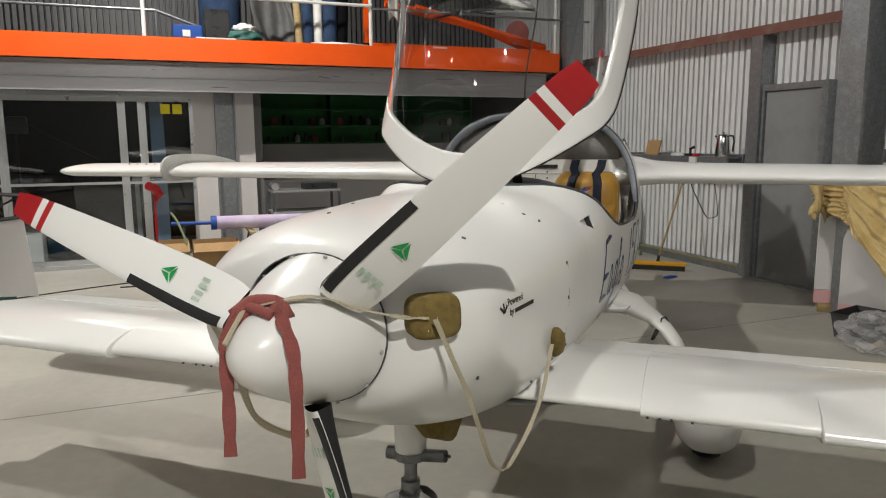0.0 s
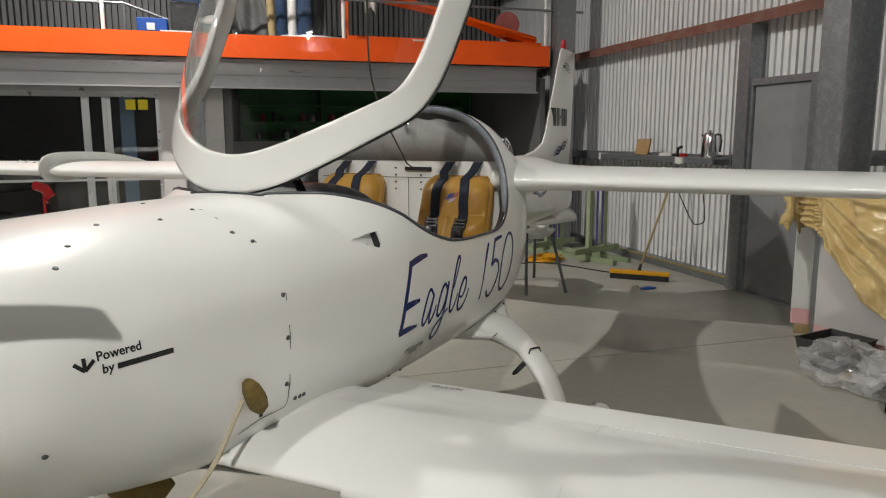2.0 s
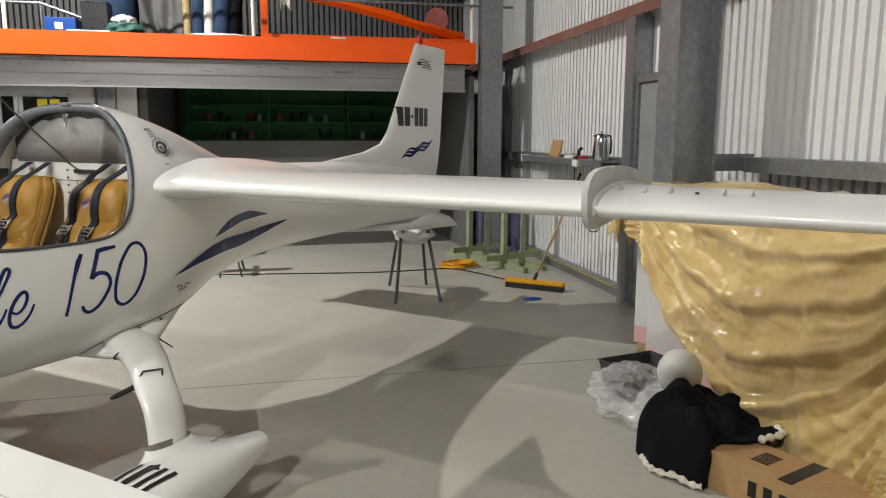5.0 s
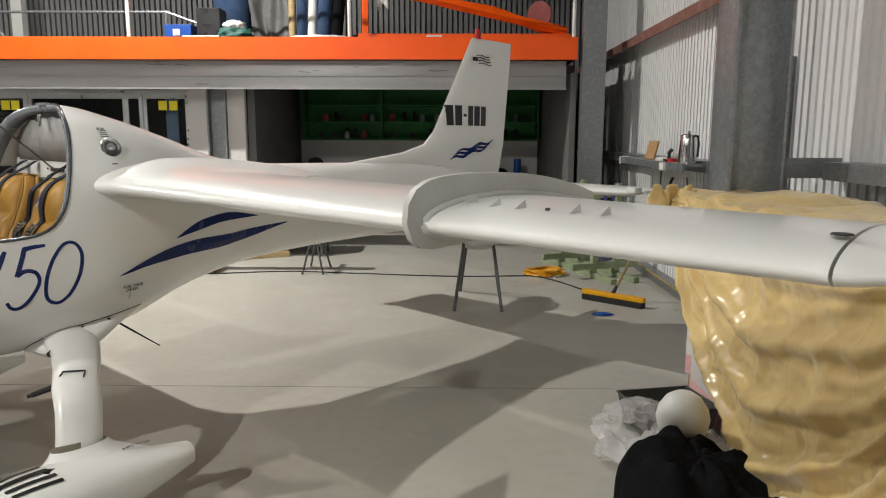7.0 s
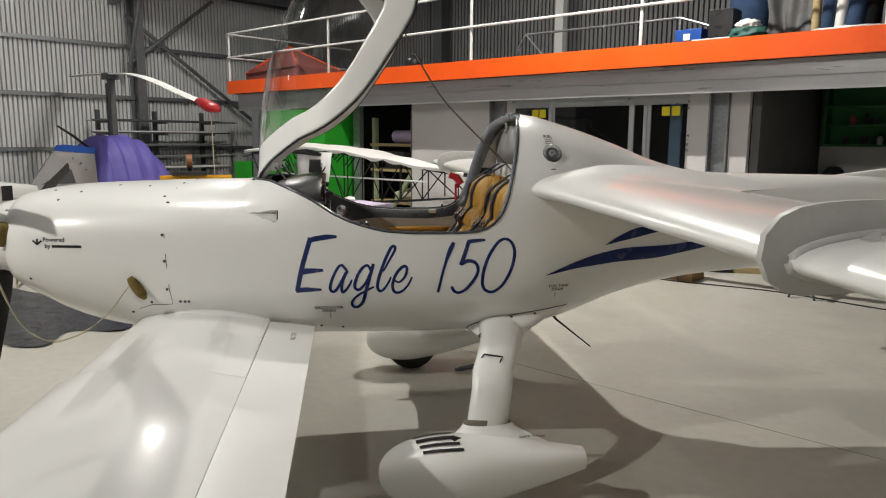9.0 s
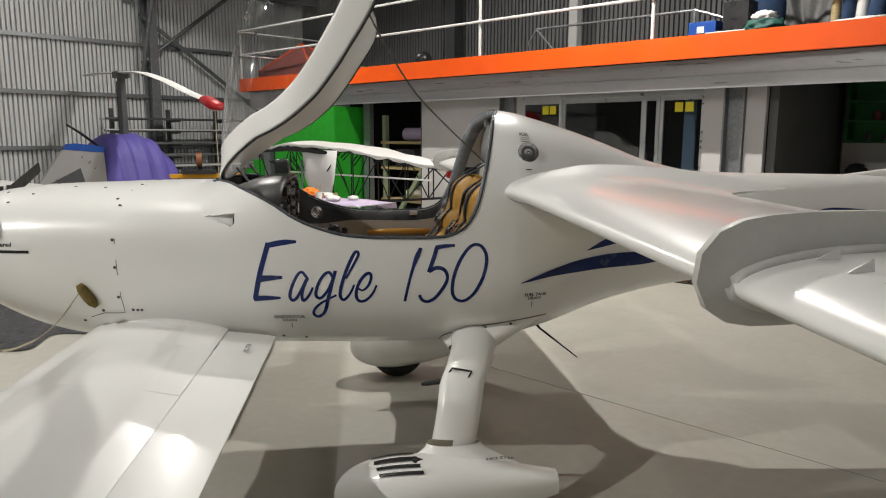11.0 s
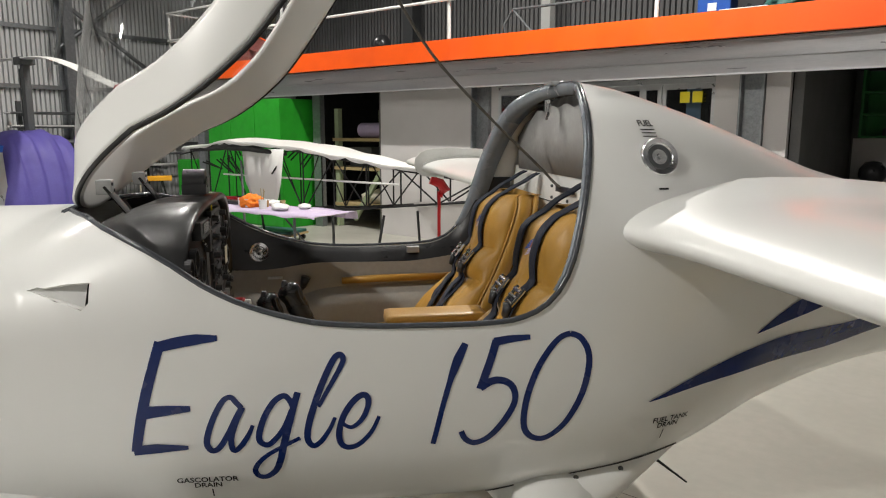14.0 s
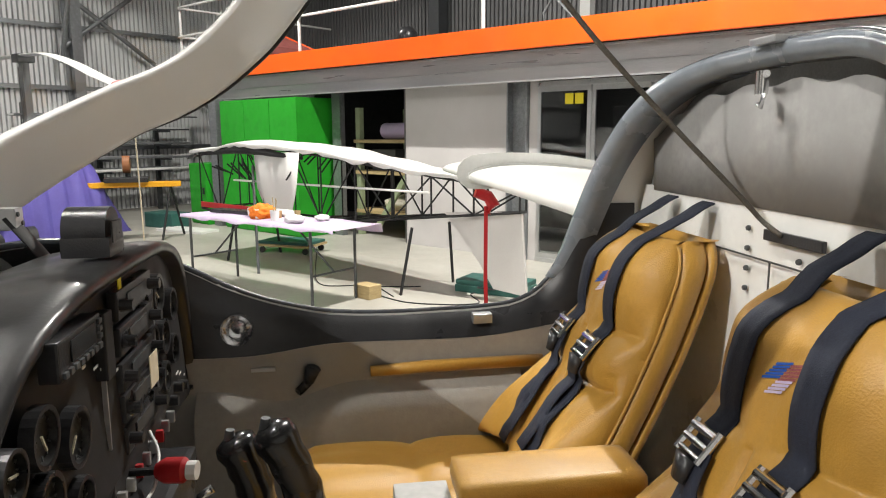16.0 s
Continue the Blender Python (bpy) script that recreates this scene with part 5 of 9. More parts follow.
def cut_inlet(me, sg):
    """Cut the three edges of the inlet into the skin and take the piece out."""
    bm = bmesh.new()
    bm.from_mesh(me)
    for a, b in zip(INLET, INLET[1:] + INLET[:1]):
        near = [f for f in bm.faces if f.normal.y * sg < -0.2 and 1.44 < f.calc_center_median().x < 1.68 and 1.13 < f.calc_center_median().z < 1.32]
        geom = list({e for f in near for e in f.edges} | {v for f in near for v in f.verts}) + near
        bmesh.ops.bisect_plane(bm, geom=geom, dist=0.0004, plane_co=(a[0], 0, a[1]), plane_no=(-(b[1] - a[1]), 0, b[0] - a[0]))
    for v in bm.verts:
        if v.co.y * sg < 0 and 1.44 < v.co.x < 1.68 and 1.13 < v.co.z < 1.32:
            v.co.y = on_side(v.co.x, v.co.z, 0.0, sg).y
    bm.normal_update()
    inside = []
    for f in bm.faces:
        c = f.calc_center_median()
        if f.normal.y * sg < -0.2 and all((b[0] - a[0]) * (c.z - a[1]) - (b[1] - a[1]) * (c.x - a[0]) > 0 for a, b in zip(INLET, INLET[1:] + INLET[:1])):
            inside.append(f)
    bmesh.ops.delete(bm, geom=inside, context="FACES")
    for e in bm.edges:
        e.smooth = not e.is_boundary
    bm.to_mesh(me)
    bm.free()


for sg in (1, -1):
    cut_inlet(fuselage.data, sg)
    ap, lo, up = INLET
    n = 8
    deep = [-0.001 - 0.024 * (k / n) ** 0.8 for k in range(n + 1)]

    def edge(q, k, d):
        return on_side(ap[0] + (q[0] - ap[0]) * k / n, ap[1] + (q[1] - ap[1]) * k / n, d, sg)

    bm = bmesh.new()
    grid(bm, [[edge(up, k, 0.0), edge(up, k, deep[k])] + [edge(up, k, deep[k]).lerp(edge(lo, k, deep[k]), m / 4) for m in (1, 2, 3)] + [edge(lo, k, deep[k]), edge(lo, k, 0.0)] for k in range(n + 1)])
    part("air_inlet", bm, WHITE, AC, "white flush triangular air inlet in the hull side", smooth=30)
    bm = bmesh.new()
    grid(bm, [[edge(up, n, d).lerp(edge(lo, n, d), m / 4) for m in range(5)] for d in (-0.003, -0.026)])
    part("inlet_mouth", bm, BLACK_RUB, AC, "dark mouth of the air inlet")
# foam plugs in the cowl inlets and exhaust slots, with a cord
for sg in (1, -1):
    c = skin(0.50, 6 if sg > 0 else 174)
    c = P(0.368, 0.322 * sg, 1.130)
    d = Vector((-1, -0.75 * sg, 0.12)).normalized()
    m = Matrix.Translation(c) @ d.to_track_quat("Z", "Y").to_matrix().to_4x4()
    bm = bmesh.new()
    vv = []
    for r, h in ((1.0, -0.06), (1.0, 0.012), (0.95, 0.024), (0.8, 0.031), (0.4, 0.033), (0.02, 0.033)):
        row = []
        for k in range(28):
            q = 2 * math.pi * k / 28
            row.append(m @ Vector((0.066 * r * math.copysign(abs(math.cos(q)) ** 0.55, math.cos(q)), 0.056 * r * math.copysign(abs(math.sin(q)) ** 0.55, math.sin(q)), h)))
        vv.append(row)
    grid(bm, vv, closed=True)
    part("inlet_plug", bm, OLIVE, AC, "olive foam plug in the cowl inlet", smooth=40)
    bm = bmesh.new()
    tube(bm, [on_side(0.965 + 0.012 * k, 0.955 - 0.02 * k, 0.012, sg) for k in range(6)], [0.015, 0.026, 0.029, 0.029, 0.026, 0.012], 12, flat=0.8)
    part("exhaust_plug", bm, OLIVE, AC, "olive foam plug in a cowl slot", smooth=True)
part("chin_plug", TU([P(0.93, 0.06, 0.655), P(0.96, 0.10, 0.60), P(1.0, 0.13, 0.575), P(1.04, 0.14, 0.60)], [0.05, 0.062, 0.058, 0.04], 14), OLIVE, AC, "crumpled olive foam plug below the cowl", smooth=True)
part("chin_scoop", TU([P(0.98, -0.10, 0.66), P(1.12, -0.10, 0.60)], [0.05, 0.045], 14), BLACK_RUB, AC, "dark outlet pipe below the cowl", smooth=40)


def strap(path, w, t, material, name, parent, label="", up=(1, 0, 0), twist=0.2):
    bm = bmesh.new()
    pts = [Vector(p) for p in path]
    rows = []
    for i, p in enumerate(pts):
        d = (pts[min(len(pts) - 1, i + 1)] - pts[max(0, i - 1)]).normalized()
        side = d.cross(Vector(up)).normalized()
        nn = side.cross(d).normalized()
        tw = twist * math.sin(i * 1.3)
        side = (side * math.cos(tw) + nn * math.sin(tw))
        nn = side.cross(d).normalized()
        rows.append([p - side * w / 2 - nn * t / 2, p + side * w / 2 - nn * t / 2, p + side * w / 2 + nn * t / 2, p - side * w / 2 + nn * t / 2])
    grid(bm, rows, closed=True)
    bm.faces.new([bm.verts.new(v) for v in rows[0]])
    bm.faces.new([bm.verts.new(v) for v in rows[-1]])
    return part(name, bm, material, parent, label, smooth=40)


# cords between the plugs
cord = curve_pts([P(0.11, 0.0, 1.19), P(0.17, 0.10, 1.205), P(0.24, 0.195, 1.165), P(0.305, 0.285, 1.137), P(0.328, 0.325, 1.135)], 20)
strap(cord, 0.018, 0.004, CORD, "plug_cord", AC, "cream cord tied between the foam plugs", (0, 0, 1))
cord = curve_pts([P(0.318, 0.345, 1.135), P(0.335, 0.375, 1.05), P(0.375, 0.41, 0.93), P(0.43, 0.43, 0.80), P(0.50, 0.44, 0.70), P(0.60, 0.45, 0.655), P(0.72, 0.47, 0.69), P(0.86, 0.495, 0.79), P(0.955, 0.503, 0.91)], 44)
strap(cord, 0.012, 0.004, CORD, "plug_cord", AC)
cord = curve_pts([P(0.33, -0.33, 1.13), P(0.28, -0.2, 1.0), P(0.24, -0.1, 0.86), P(0.27, 0.0, 0.82), P(0.34, 0.04, 0.86)], 30)
strap(cord, 0.018, 0.004, CORD, "plug_cord", AC)
# faded red streamer knotted over the spinner
tie = new("red_streamer")
tie.parent = AC
tagged(tie, "faded red webbing streamer tied over the spinner")
for p0, p1, zz in ((0.0, -0.06, 0.845), (0.03, 0.115, 0.82)):
    path = curve_pts([P(0.13, p0, 1.20), P(0.085, p0 + (p1 - p0) * 0.6, 1.165), P(0.07, p1, 1.09), P(0.068, p1 + 0.004, 0.98), P(0.07, p1, zz)], 26)
    strap(path, 0.030, 0.004, RED_STRAP, "tail", tie, up=(1, 0.2, 0), twist=0.35)
bm = bmesh.new()
tube(bm, curve_pts([P(0.09, -0.05, 1.168), P(0.118, -0.01, 1.198), P(0.138, 0.035, 1.195), P(0.12, 0.075, 1.165)], 12), 0.015, 8)
part("knot", bm, RED_STRAP, tie, smooth=True)
part("loop", TU(curve_pts([P(0.14, -0.045, 1.185), P(0.10, -0.005, 1.187), P(0.10, 0.045, 1.172)], 10), 0.012, 8), RED_STRAP, tie, smooth=True)
part("pin", TU([P(0.12, -0.025, 1.20), P(0.03, -0.03, 1.12)], 0.006, 6), CORD, tie)

# blade badges: plain green triangles
for k, ang in enumerate((40.7, 160.7, 288.0)):
    a = radians(ang)
    er = Vector((0, -math.cos(a), math.sin(a)))
    et = -Vector((0, math.sin(a), math.cos(a)))
    ax = Vector((1, 0, 0))
    bm = bmesh.new()
    for r, tw, off, sz in ((0.38, 30.3, 0.0, 0.032),):
        c = et * math.cos(radians(tw)) + ax * math.sin(radians(tw))
        n = c.cross(er)
        sgn = -1 if n.x > 0 else 1
        base = er * r + ax * (0.225 - 0.030 * r) + c * 0.016 + n * sgn * 0.0085
        tri = [base + er * sz, base - er * sz * 0.5 + c * sz * 0.87, base - er * sz * 0.5 - c * sz * 0.87]
        ctr = base
        for i in range(3):
            a0, b0 = tri[i], tri[(i + 1) % 3]
            mid = (a0 + b0 + ctr) / 3
            q = [mid + (v - mid) * 0.80 for v in (a0, b0, ctr)]
            bm.faces.new([bm.verts.new(v) for v in q])
        part("blade_badge", bm, GREEN_LOGO, prop, "small green three-sided badge on the blade")
        bm = bmesh.new()
        base2 = er * 0.275 + ax * 0.2168 + c * 0.016 + n * sgn * 0.0115
        for i in range(4):
            q0 = base2 + c * (-0.035 + 0.018 * i)
            bm.faces.new([bm.verts.new(v) for v in (q0 - er * 0.012, q0 - er * 0.012 + c * 0.010, q0 + er * 0.012 + c * 0.010, q0 + er * 0.012)])
    part("blade_label", bm, PALE_GREEN, prop, "small pale green bars on the blade root")

# step, brake line and aerial
for sg in (1, -1):
    bm = bmesh.new()
    out = (TRACK[sg] - 0.965) * 0.65
    tube(bm, [P(2.410, (0.712 + out) * sg, 0.556), P(2.490, (0.725 + out) * sg, 0.572)], [0.010, 0.012], 10)
    tube(bm, [P(2.396, (0.708 + out) * sg, 0.553), P(2.410, (0.712 + out) * sg, 0.556)], 0.007, 10)
    part("footstep", bm, BLACK_RUB, AC, "black rubber covered footstep on the leg", smooth=30)
    loop = [P(2.480, (0.735 + out) * sg, 0.572), P(2.520, (0.745 + out) * sg, 0.632), P(2.598, (0.762 + out) * sg, 0.622), P(2.560, (0.800 + out) * sg, 0.566)]
    loop = [a.lerp(b, k / 6) for a, b in zip(loop, loop[1:] + loop[:1]) for k in range(6)]
    part("step_loop", TU(loop, 0.0038, 6, closed=True), BLACK_RUB, AC, "folding wire step on the leg")
    for k in range(4):
        bm = bmesh.new()
        grid(bm, [[fairing_pt(0.165 + 0.012 * k + 0.19 * i / 9, 104 - 14 * k + d, sg, 0.004) for i in range(10)] for d in (-3.2, 0, 3.2)])
        part("vent_slot", bm, BLACK_DECAL, AC, "black slot in the wheel fairing")
part("aerial", TU([P(3.0, 0.10, 0.665), P(3.05, 0.095, 0.60), P(3.256, 0.088, 0.435)], [0.012, 0.006, 0.003], 8), BLACK_RUB, AC, "thin dark whip aerial below the fuselage")
pts, faces = words("NO STEP", 0.028)
bm = bmesh.new()
vs = [bm.verts.new(P(1.700 - y, 0.74 - x, CAN_Z + 0.0300 - (0.037 - y) * 0.06)) for x, y, _ in pts]
for f in faces:
    bm.faces.new([vs[i] for i in f])
part("flap_text", bm, BLACK_DECAL, AC, "small black stencil NO STEP")
pts, faces = words("NO STEP", 0.028)
bm = bmesh.new()
vs = [bm.verts.new(P(2.68 + x, 1.04 - y, 0.352 - abs(x) * 0.1)) for x, y, _ in pts]
for f in faces:
    bm.faces.new([vs[i] for i in f])
part("fairing_text", bm, BLACK_DECAL, AC)
part("tip_lamp", lathe(bmesh.new(), [(0, 0.003), (0.018, 0.003), (0.02, 0)], 14, Matrix.Translation(P(2.90, 3.40, 1.388))), BLACK_RUB, AC)

# ---- cockpit ----
before_cockpit = set(AC.children)


def inner(s, z, d=0.03, sg=1):
    return P(s, middle(s) - MID + sg * (max(0.02, side_p(s, z) - d)), z)


sill_low = pchip([1.50, 1.60, 1.75, 1.90, 2.10, 2.40, 2.60, 2.80], [1.30, 1.20, 1.095, 1.09, 1.108, 1.10, 1.12, 1.16])
for sg in (1, -1):
    rows_b, rows_t = [], []
    wall_in = 0.055
    for s in np.linspace(1.52, 2.80, 40):
        top = min(rim_z(s), 1.40) - 0.004 if s < 2.70 else 1.40
        lo = min(sill_low(s), top - 0.01)
        rows_b.append([inner(s, top + (lo - top) * k / 5, 0.014 + wall_in * (k / 5) ** 0.8, sg) for k in range(6)])
        rows_t.append([inner(s, lo + (0.715 - lo) * k / 8, 0.016 + wall_in, sg) for k in range(9)])
    bm = bmesh.new()
    grid(bm, rows_b)
    part("sill_panel", bm, BLACK_PL, AC, "black sill lining", smooth=True)
    bm = bmesh.new()
    grid(bm, rows_t)
    part("side_lining", bm, TAUPE, AC, "taupe side lining of the cockpit", smooth=True)
    part("side_armrest", TU([inner(2.17, 1.042, 0.085, sg), inner(2.30, 1.044, 0.085, sg), inner(2.57, 1.040, 0.085, sg)], [0.012, 0.014, 0.014], 10), LEATHER, AC, "narrow tan armrest on the side wall", smooth=True)
    v = inner(1.893, 1.160, 0.085, sg)
    ven = part("air_vent", lathe(bmesh.new(), [(0, 0.004), (0.014, 0.006), (0.016, 0.012), (0.028, 0.014), (0.033, 0.006), (0.033, -0.02)], 20, Matrix.Translation(v) @ pose(0, 0, 0, -90 * -sg, 0, 0)), CHROME, AC, "round chrome air vent", smooth=40)
    bm = bmesh.new()
    led = []
    for k in range(23):
        s = 1.80 + 0.72 * k / 22
        dz = 0.035 * math.exp(-((s - 1.98) / 0.09) ** 2)
        led.append([inner(s, 0.990 - dz + e, dd, sg) for e, dd in ((0.034, 0.068), (0.016, 0.082), (0.004, 0.100), (-0.014, 0.112), (-0.03, 0.118), (-0.10, 0.116), (-0.20, 0.100))])
    grid(bm, led)
    part("moulded_ledge", bm, TAUPE, AC, "pale taupe moulded ledge of the side lining", smooth=True)
    bm = TU([inner(2.035, 1.03, 0.085, sg), inner(2.046, 1.062, 0.095, sg)], [0.012, 0.017], 8)
    tube(bm, [inner(2.035, 1.03, 0.085, sg), inner(2.012, 1.005, 0.08, sg)], 0.010, 8)
    part("pull_slot", B(1.915, 1.965, -sg * (side_p(1.94, 1.06) - 0.078) - 0.004, -sg * (side_p(1.94, 1.06) - 0.078) + 0.004, 1.058, 1.066), ALU, AC)
    part("side_lever", bm, BLACK_PL, AC, smooth=True)
    if sg < 0:
        part("latch", B(2.410, 2.455, 0.511, 0.539, 1.128, 1.150, 0.003), ALU, AC)
bm = bmesh.new()
grid(bm, [[P(s, (side_p(s, 0.715) - 0.03) * k / 4, 0.715) for k in range(-4, 5)] for s in np.linspace(1.46, 2.85, 16)])
solidify(part("cockpit_floor", bm, TAUPE, AC, "taupe cockpit floor"), 0.01)
part("footwell_wall", B(1.46, 1.47, -0.40, 0.40, 0.71, 1.14), BLACK_PAINT, AC)
# bulkhead, curtain
bm = bmesh.new()
rows = []
for z in np.linspace(0.72, 1.445, 10):
    w = side_p(2.81, z) - 0.02
    rows.append([P(2.815, w * k / 6, z) for k in range(-6, 7)])
grid(bm, rows)
bk = part("bulkhead", bm, mat("white_bulkhead_paint", (0.84, 0.84, 0.82), 0.35, spots=(0.79, 0.79, 0.76), grain=0.03), AC, "white painted rear bulkhead", smooth=False)
solidify(bk, 0.012)
part("seam_line", B(2.8015, 2.8035, -0.50, 0.50, 1.352, 1.355), SEAM, bk)
part("seam_line", B(2.8015, 2.8035, -0.001, 0.002, 0.95, 1.352), SEAM, bk)
for q in (-0.075, 0.065):
    for k in range(4):
        part("rivet", screw(P(2.807, q, 1.40 - 0.035 * k), (-1, 0, 0), 0.005), STEEL_DK, bk)
part("label_plate", B(2.800, 2.808, -0.125, 0.02, 1.388, 1.406, 0.002), BLACK_PL, bk, "small black placard on the bulkhead")
bm = bmesh.new()
rows = []
for i, z in enumerate(np.linspace(1.436, 1.69, 14)):
    w = max(0.03, side_p(2.84, z) - 0.03)
    row = []
    for k in range(-24, 25):
        f = k / 24
        wav = 0.008 * math.sin(k * 1.15 + 0.4 * math.sin(i * 0.8)) * (1 - i / 18)
        row.append(P(2.828 + wav + 0.015 * (z - 1.4), w * f, z))
    rows.append(row)
grid(bm, rows)
cu = part("curtain", bm, GREY_CLOTH, AC, "grey cloth curtain behind the seats", smooth=True)
solidify(cu, 0.004)
bm = bmesh.new()
rows = []
for k in range(-24, 25):
    f = k / 24
    w = 0.46
    zt = 1.64 - 0.05 * f * f + 0.005 * math.sin(k * 0.9) - 0.10 * max(0, abs(f) - 0.6)
    rows.append([P(2.806, w * f, min(zt, 1.69)), P(2.812, w * f, 1.436)])
grid(bm, rows)
cu2 = part("curtain_flap", bm, mat("light_grey_cloth", (0.33, 0.325, 0.32), 0.9, spots=(0.285, 0.28, 0.275), grain=0.08), AC, "paler grey cloth panel behind the seats", smooth=True)
solidify(cu2, 0.004)
bm = bmesh.new()
cyl(bm, P(2.76, 0.012, 1.655), P(2.76, 0.012, 1.62), 0.010, 10)
cyl(bm, P(2.775, -0.02, 1.65), P(2.755, 0.03, 1.65), 0.006, 8)
tube(bm, [P(2.76, 0.02, 1.62), P(2.755, 0.02, 1.60), P(2.76, 0.005, 1.605)], 0.004, 6)
part("hoop_latch", bm, CHROME, AC, "small chrome latch under the hoop", smooth=40)
part("striker_plate", B(2.762, 2.80, -0.035, 0.035, 1.697, 1.708, 0.003), ALU, AC, "bare metal striker plate on top of the hoop")


# seats
def seat(pc):
    st = new("seat")
    st.parent = AC
    tagged(st, "tan leather bucket seat with navy shoulder straps")

    def half(v):
        return (0.183 * (1 - 0.08 * v) + 0.022 * max(0.0, 1 - v / 0.5) ** 1.3) * (1.0 if v < 0.84 else 1 - 0.24 * ((v - 0.84) / 0.16) ** 2.6)

    def lean(v):
        return 2.50 + 0.175 * v + 0.04 * v * v

    def back(u, v, lift=0.0):
        """u across -1..1, v up 0..1: three stuffed panels with short pleats, bolsters at the foot."""
        edge = max(0.0, 1 - abs(u) ** 4.5)
        puff = 0.062 * edge ** 0.75 * (1 - 0.55 * max(0, (v - 0.88) / 0.12) ** 2) - 0.034 * math.sin(math.pi * v)
        puff += 0.075 * min(1.0, abs(u) / 0.8) ** 4 * max(0.0, 1 - v / 0.42) ** 0.8 * (1 - 0.5 * abs(u) ** 12)
        lo, hi = (0, 0.42) if v < 0.42 else ((0.42, 0.64) if v < 0.64 else (0.64, 1.12))
        side = max(0.0, min(1.0, (abs(u) - 0.12) / 0.25)) * max(0.0, min(1.0, (0.97 - abs(u)) / 0.12))
        puff += (0.030 * max(0.0, math.sin(math.pi * (v - lo) / (hi - lo))) ** 0.6 - 0.024) * side
        puff -= 0.011 * math.exp(-(u / 0.03) ** 2) * (v < 0.62) + 0.006 * math.exp(-((abs(u) - 0.72 - 0.25 * v) / 0.03) ** 2) * (v < 0.5)
        puff += 0.0016 * math.sin(21 * v + 9 * u) * math.sin(13 * u - 5 * v) + 0.0022 * math.sin(34 * v - 14 * abs(u)) * max(0, abs(u) - 0.3)
        return P(lean(v) - puff - lift, pc + half(v) * u, 0.90 + 0.462 * v)

    bm = bmesh.new()
    N, M = 48, 96
    rows = []
    for j in range(M + 1):
        v = j / M
        w, s, z = half(v), lean(v) + 0.034 * math.sin(math.pi * v), 0.90 + 0.462 * v
        # side panel: over the seam, round to the rear
        sidep = lambda g: [P(s + 0.006, pc + g * (w - 0.004), z), P(s + 0.010, pc + g * (w + 0.003), z), P(s + 0.028, pc + g * (w + 0.006), z), P(s + 0.048, pc + g * (w + 0.001), z), P(s + 0.060, pc + g * (w - 0.014), z)]
        rows.append(sidep(-1)[::-1] + [back(-1 + 2 * i / N, v) for i in range(N + 1)] + sidep(1))
    v = 1.0
    for dz, k in ((0.006, 0.97), (0.004, 0.9)):
        rows.append([q + Vector((0.012 if dz == 0.006 else 0.03, 0, dz)) for q in rows[M]])
    grid(bm, rows)
    bmesh.ops.recalc_face_normals(bm, faces=bm.faces)
    part("backrest", bm, LEATHER, st, "tan leather backrest with stitched creases", smooth=70)
    for g in (-1, 1):
        part("piping", TU([P(lean(v) + 0.034 * math.sin(math.pi * v) + 0.002, pc + g * (half(v) - 0.001), 0.90 + 0.462 * v) for v in np.linspace(0.02, 0.99, 30)], 0.0035, 6), LEATHER, st, smooth=True)
    bm = bmesh.new()
    grid(bm, [[P(lean(v) + 0.034 * math.sin(math.pi * v) + 0.062, pc + (half(v) - 0.004) * u, 0.90 + 0.470 * v) for u in np.linspace(-1, 1, 9)] for v in np.linspace(0, 1, 24)])
    solidify(part("back_shell", bm, LEATHER, st, "leather covered back", smooth=40), 0.014)
    bm = bmesh.new()
    rows = []
    for j in range(41):
        f = j / 40
        s = 1.98 + 0.52 * f
        row = []
        for i in range(33):
            u = -1 + 2 * i / 32
            bol = 0.050 * max(0, abs(u) - 0.55) / 0.45 * f ** 0.8
            puf = 0.020 * abs(math.sin(math.pi * min(1, f / 0.52) if f < 0.52 else math.pi * (f - 0.52) / 0.48)) ** 0.45
            z = 0.892 - 0.045 * f + bol + puf - 0.055 * abs(u) ** 8 - (0.06 * (1 - f / 0.14) ** 2 if f < 0.14 else 0)
            z += 0.004 * math.sin(9 * f + 5 * u) * math.sin(7 * u)
            row.append(P(s, pc + (0.17 + 0.03 * min(1.0, f / 0.3)) * u, z))
        rows.append(row)
    rows.insert(0, [P(1.985, pc + 0.14 * (-1 + 2 * i / 32), 0.79) for i in range(33)])
    grid(bm, rows)
    cs = part("cushion", bm, LEATHER, st, "tan leather seat cushion", smooth=60)
    solidify(cs, 0.03)
    part("seat_base", B(2.0, 2.5, -pc - 0.13, -pc + 0.13, 0.71, 0.82), TAUPE, st)
    # straps: flat webbing that runs over the top of the backrest
    def web(path, w, name, label=""):
        bm = bmesh.new()
        hw = Vector((0, w / 2, 0))
        grid(bm, [[Vector(q) - hw, Vector(q) - hw * 0.4, Vector(q) + hw * 0.4, Vector(q) + hw] for q in path])
        solidify(part(name, bm, NAVY_WEB, st, label, smooth=50), 0.003, 0.0)

    for d in (-0.072, 0.072):
        u0 = d / 0.175
        over = [P(2.803, pc + d, 1.432), P(2.785, pc + d, 1.424), P(2.76, pc + d, 1.408), P(2.725, pc + d, 1.390)]
        tuck = [back(u0, v, 0.006) for v in (0.995, 0.98)]
        web(curve_pts(over + tuck, 14) + [back(u0, v, 0.006) for v in np.linspace(0.965, 0.60, 14)], 0.046, "shoulder_strap", "navy webbing shoulder strap")
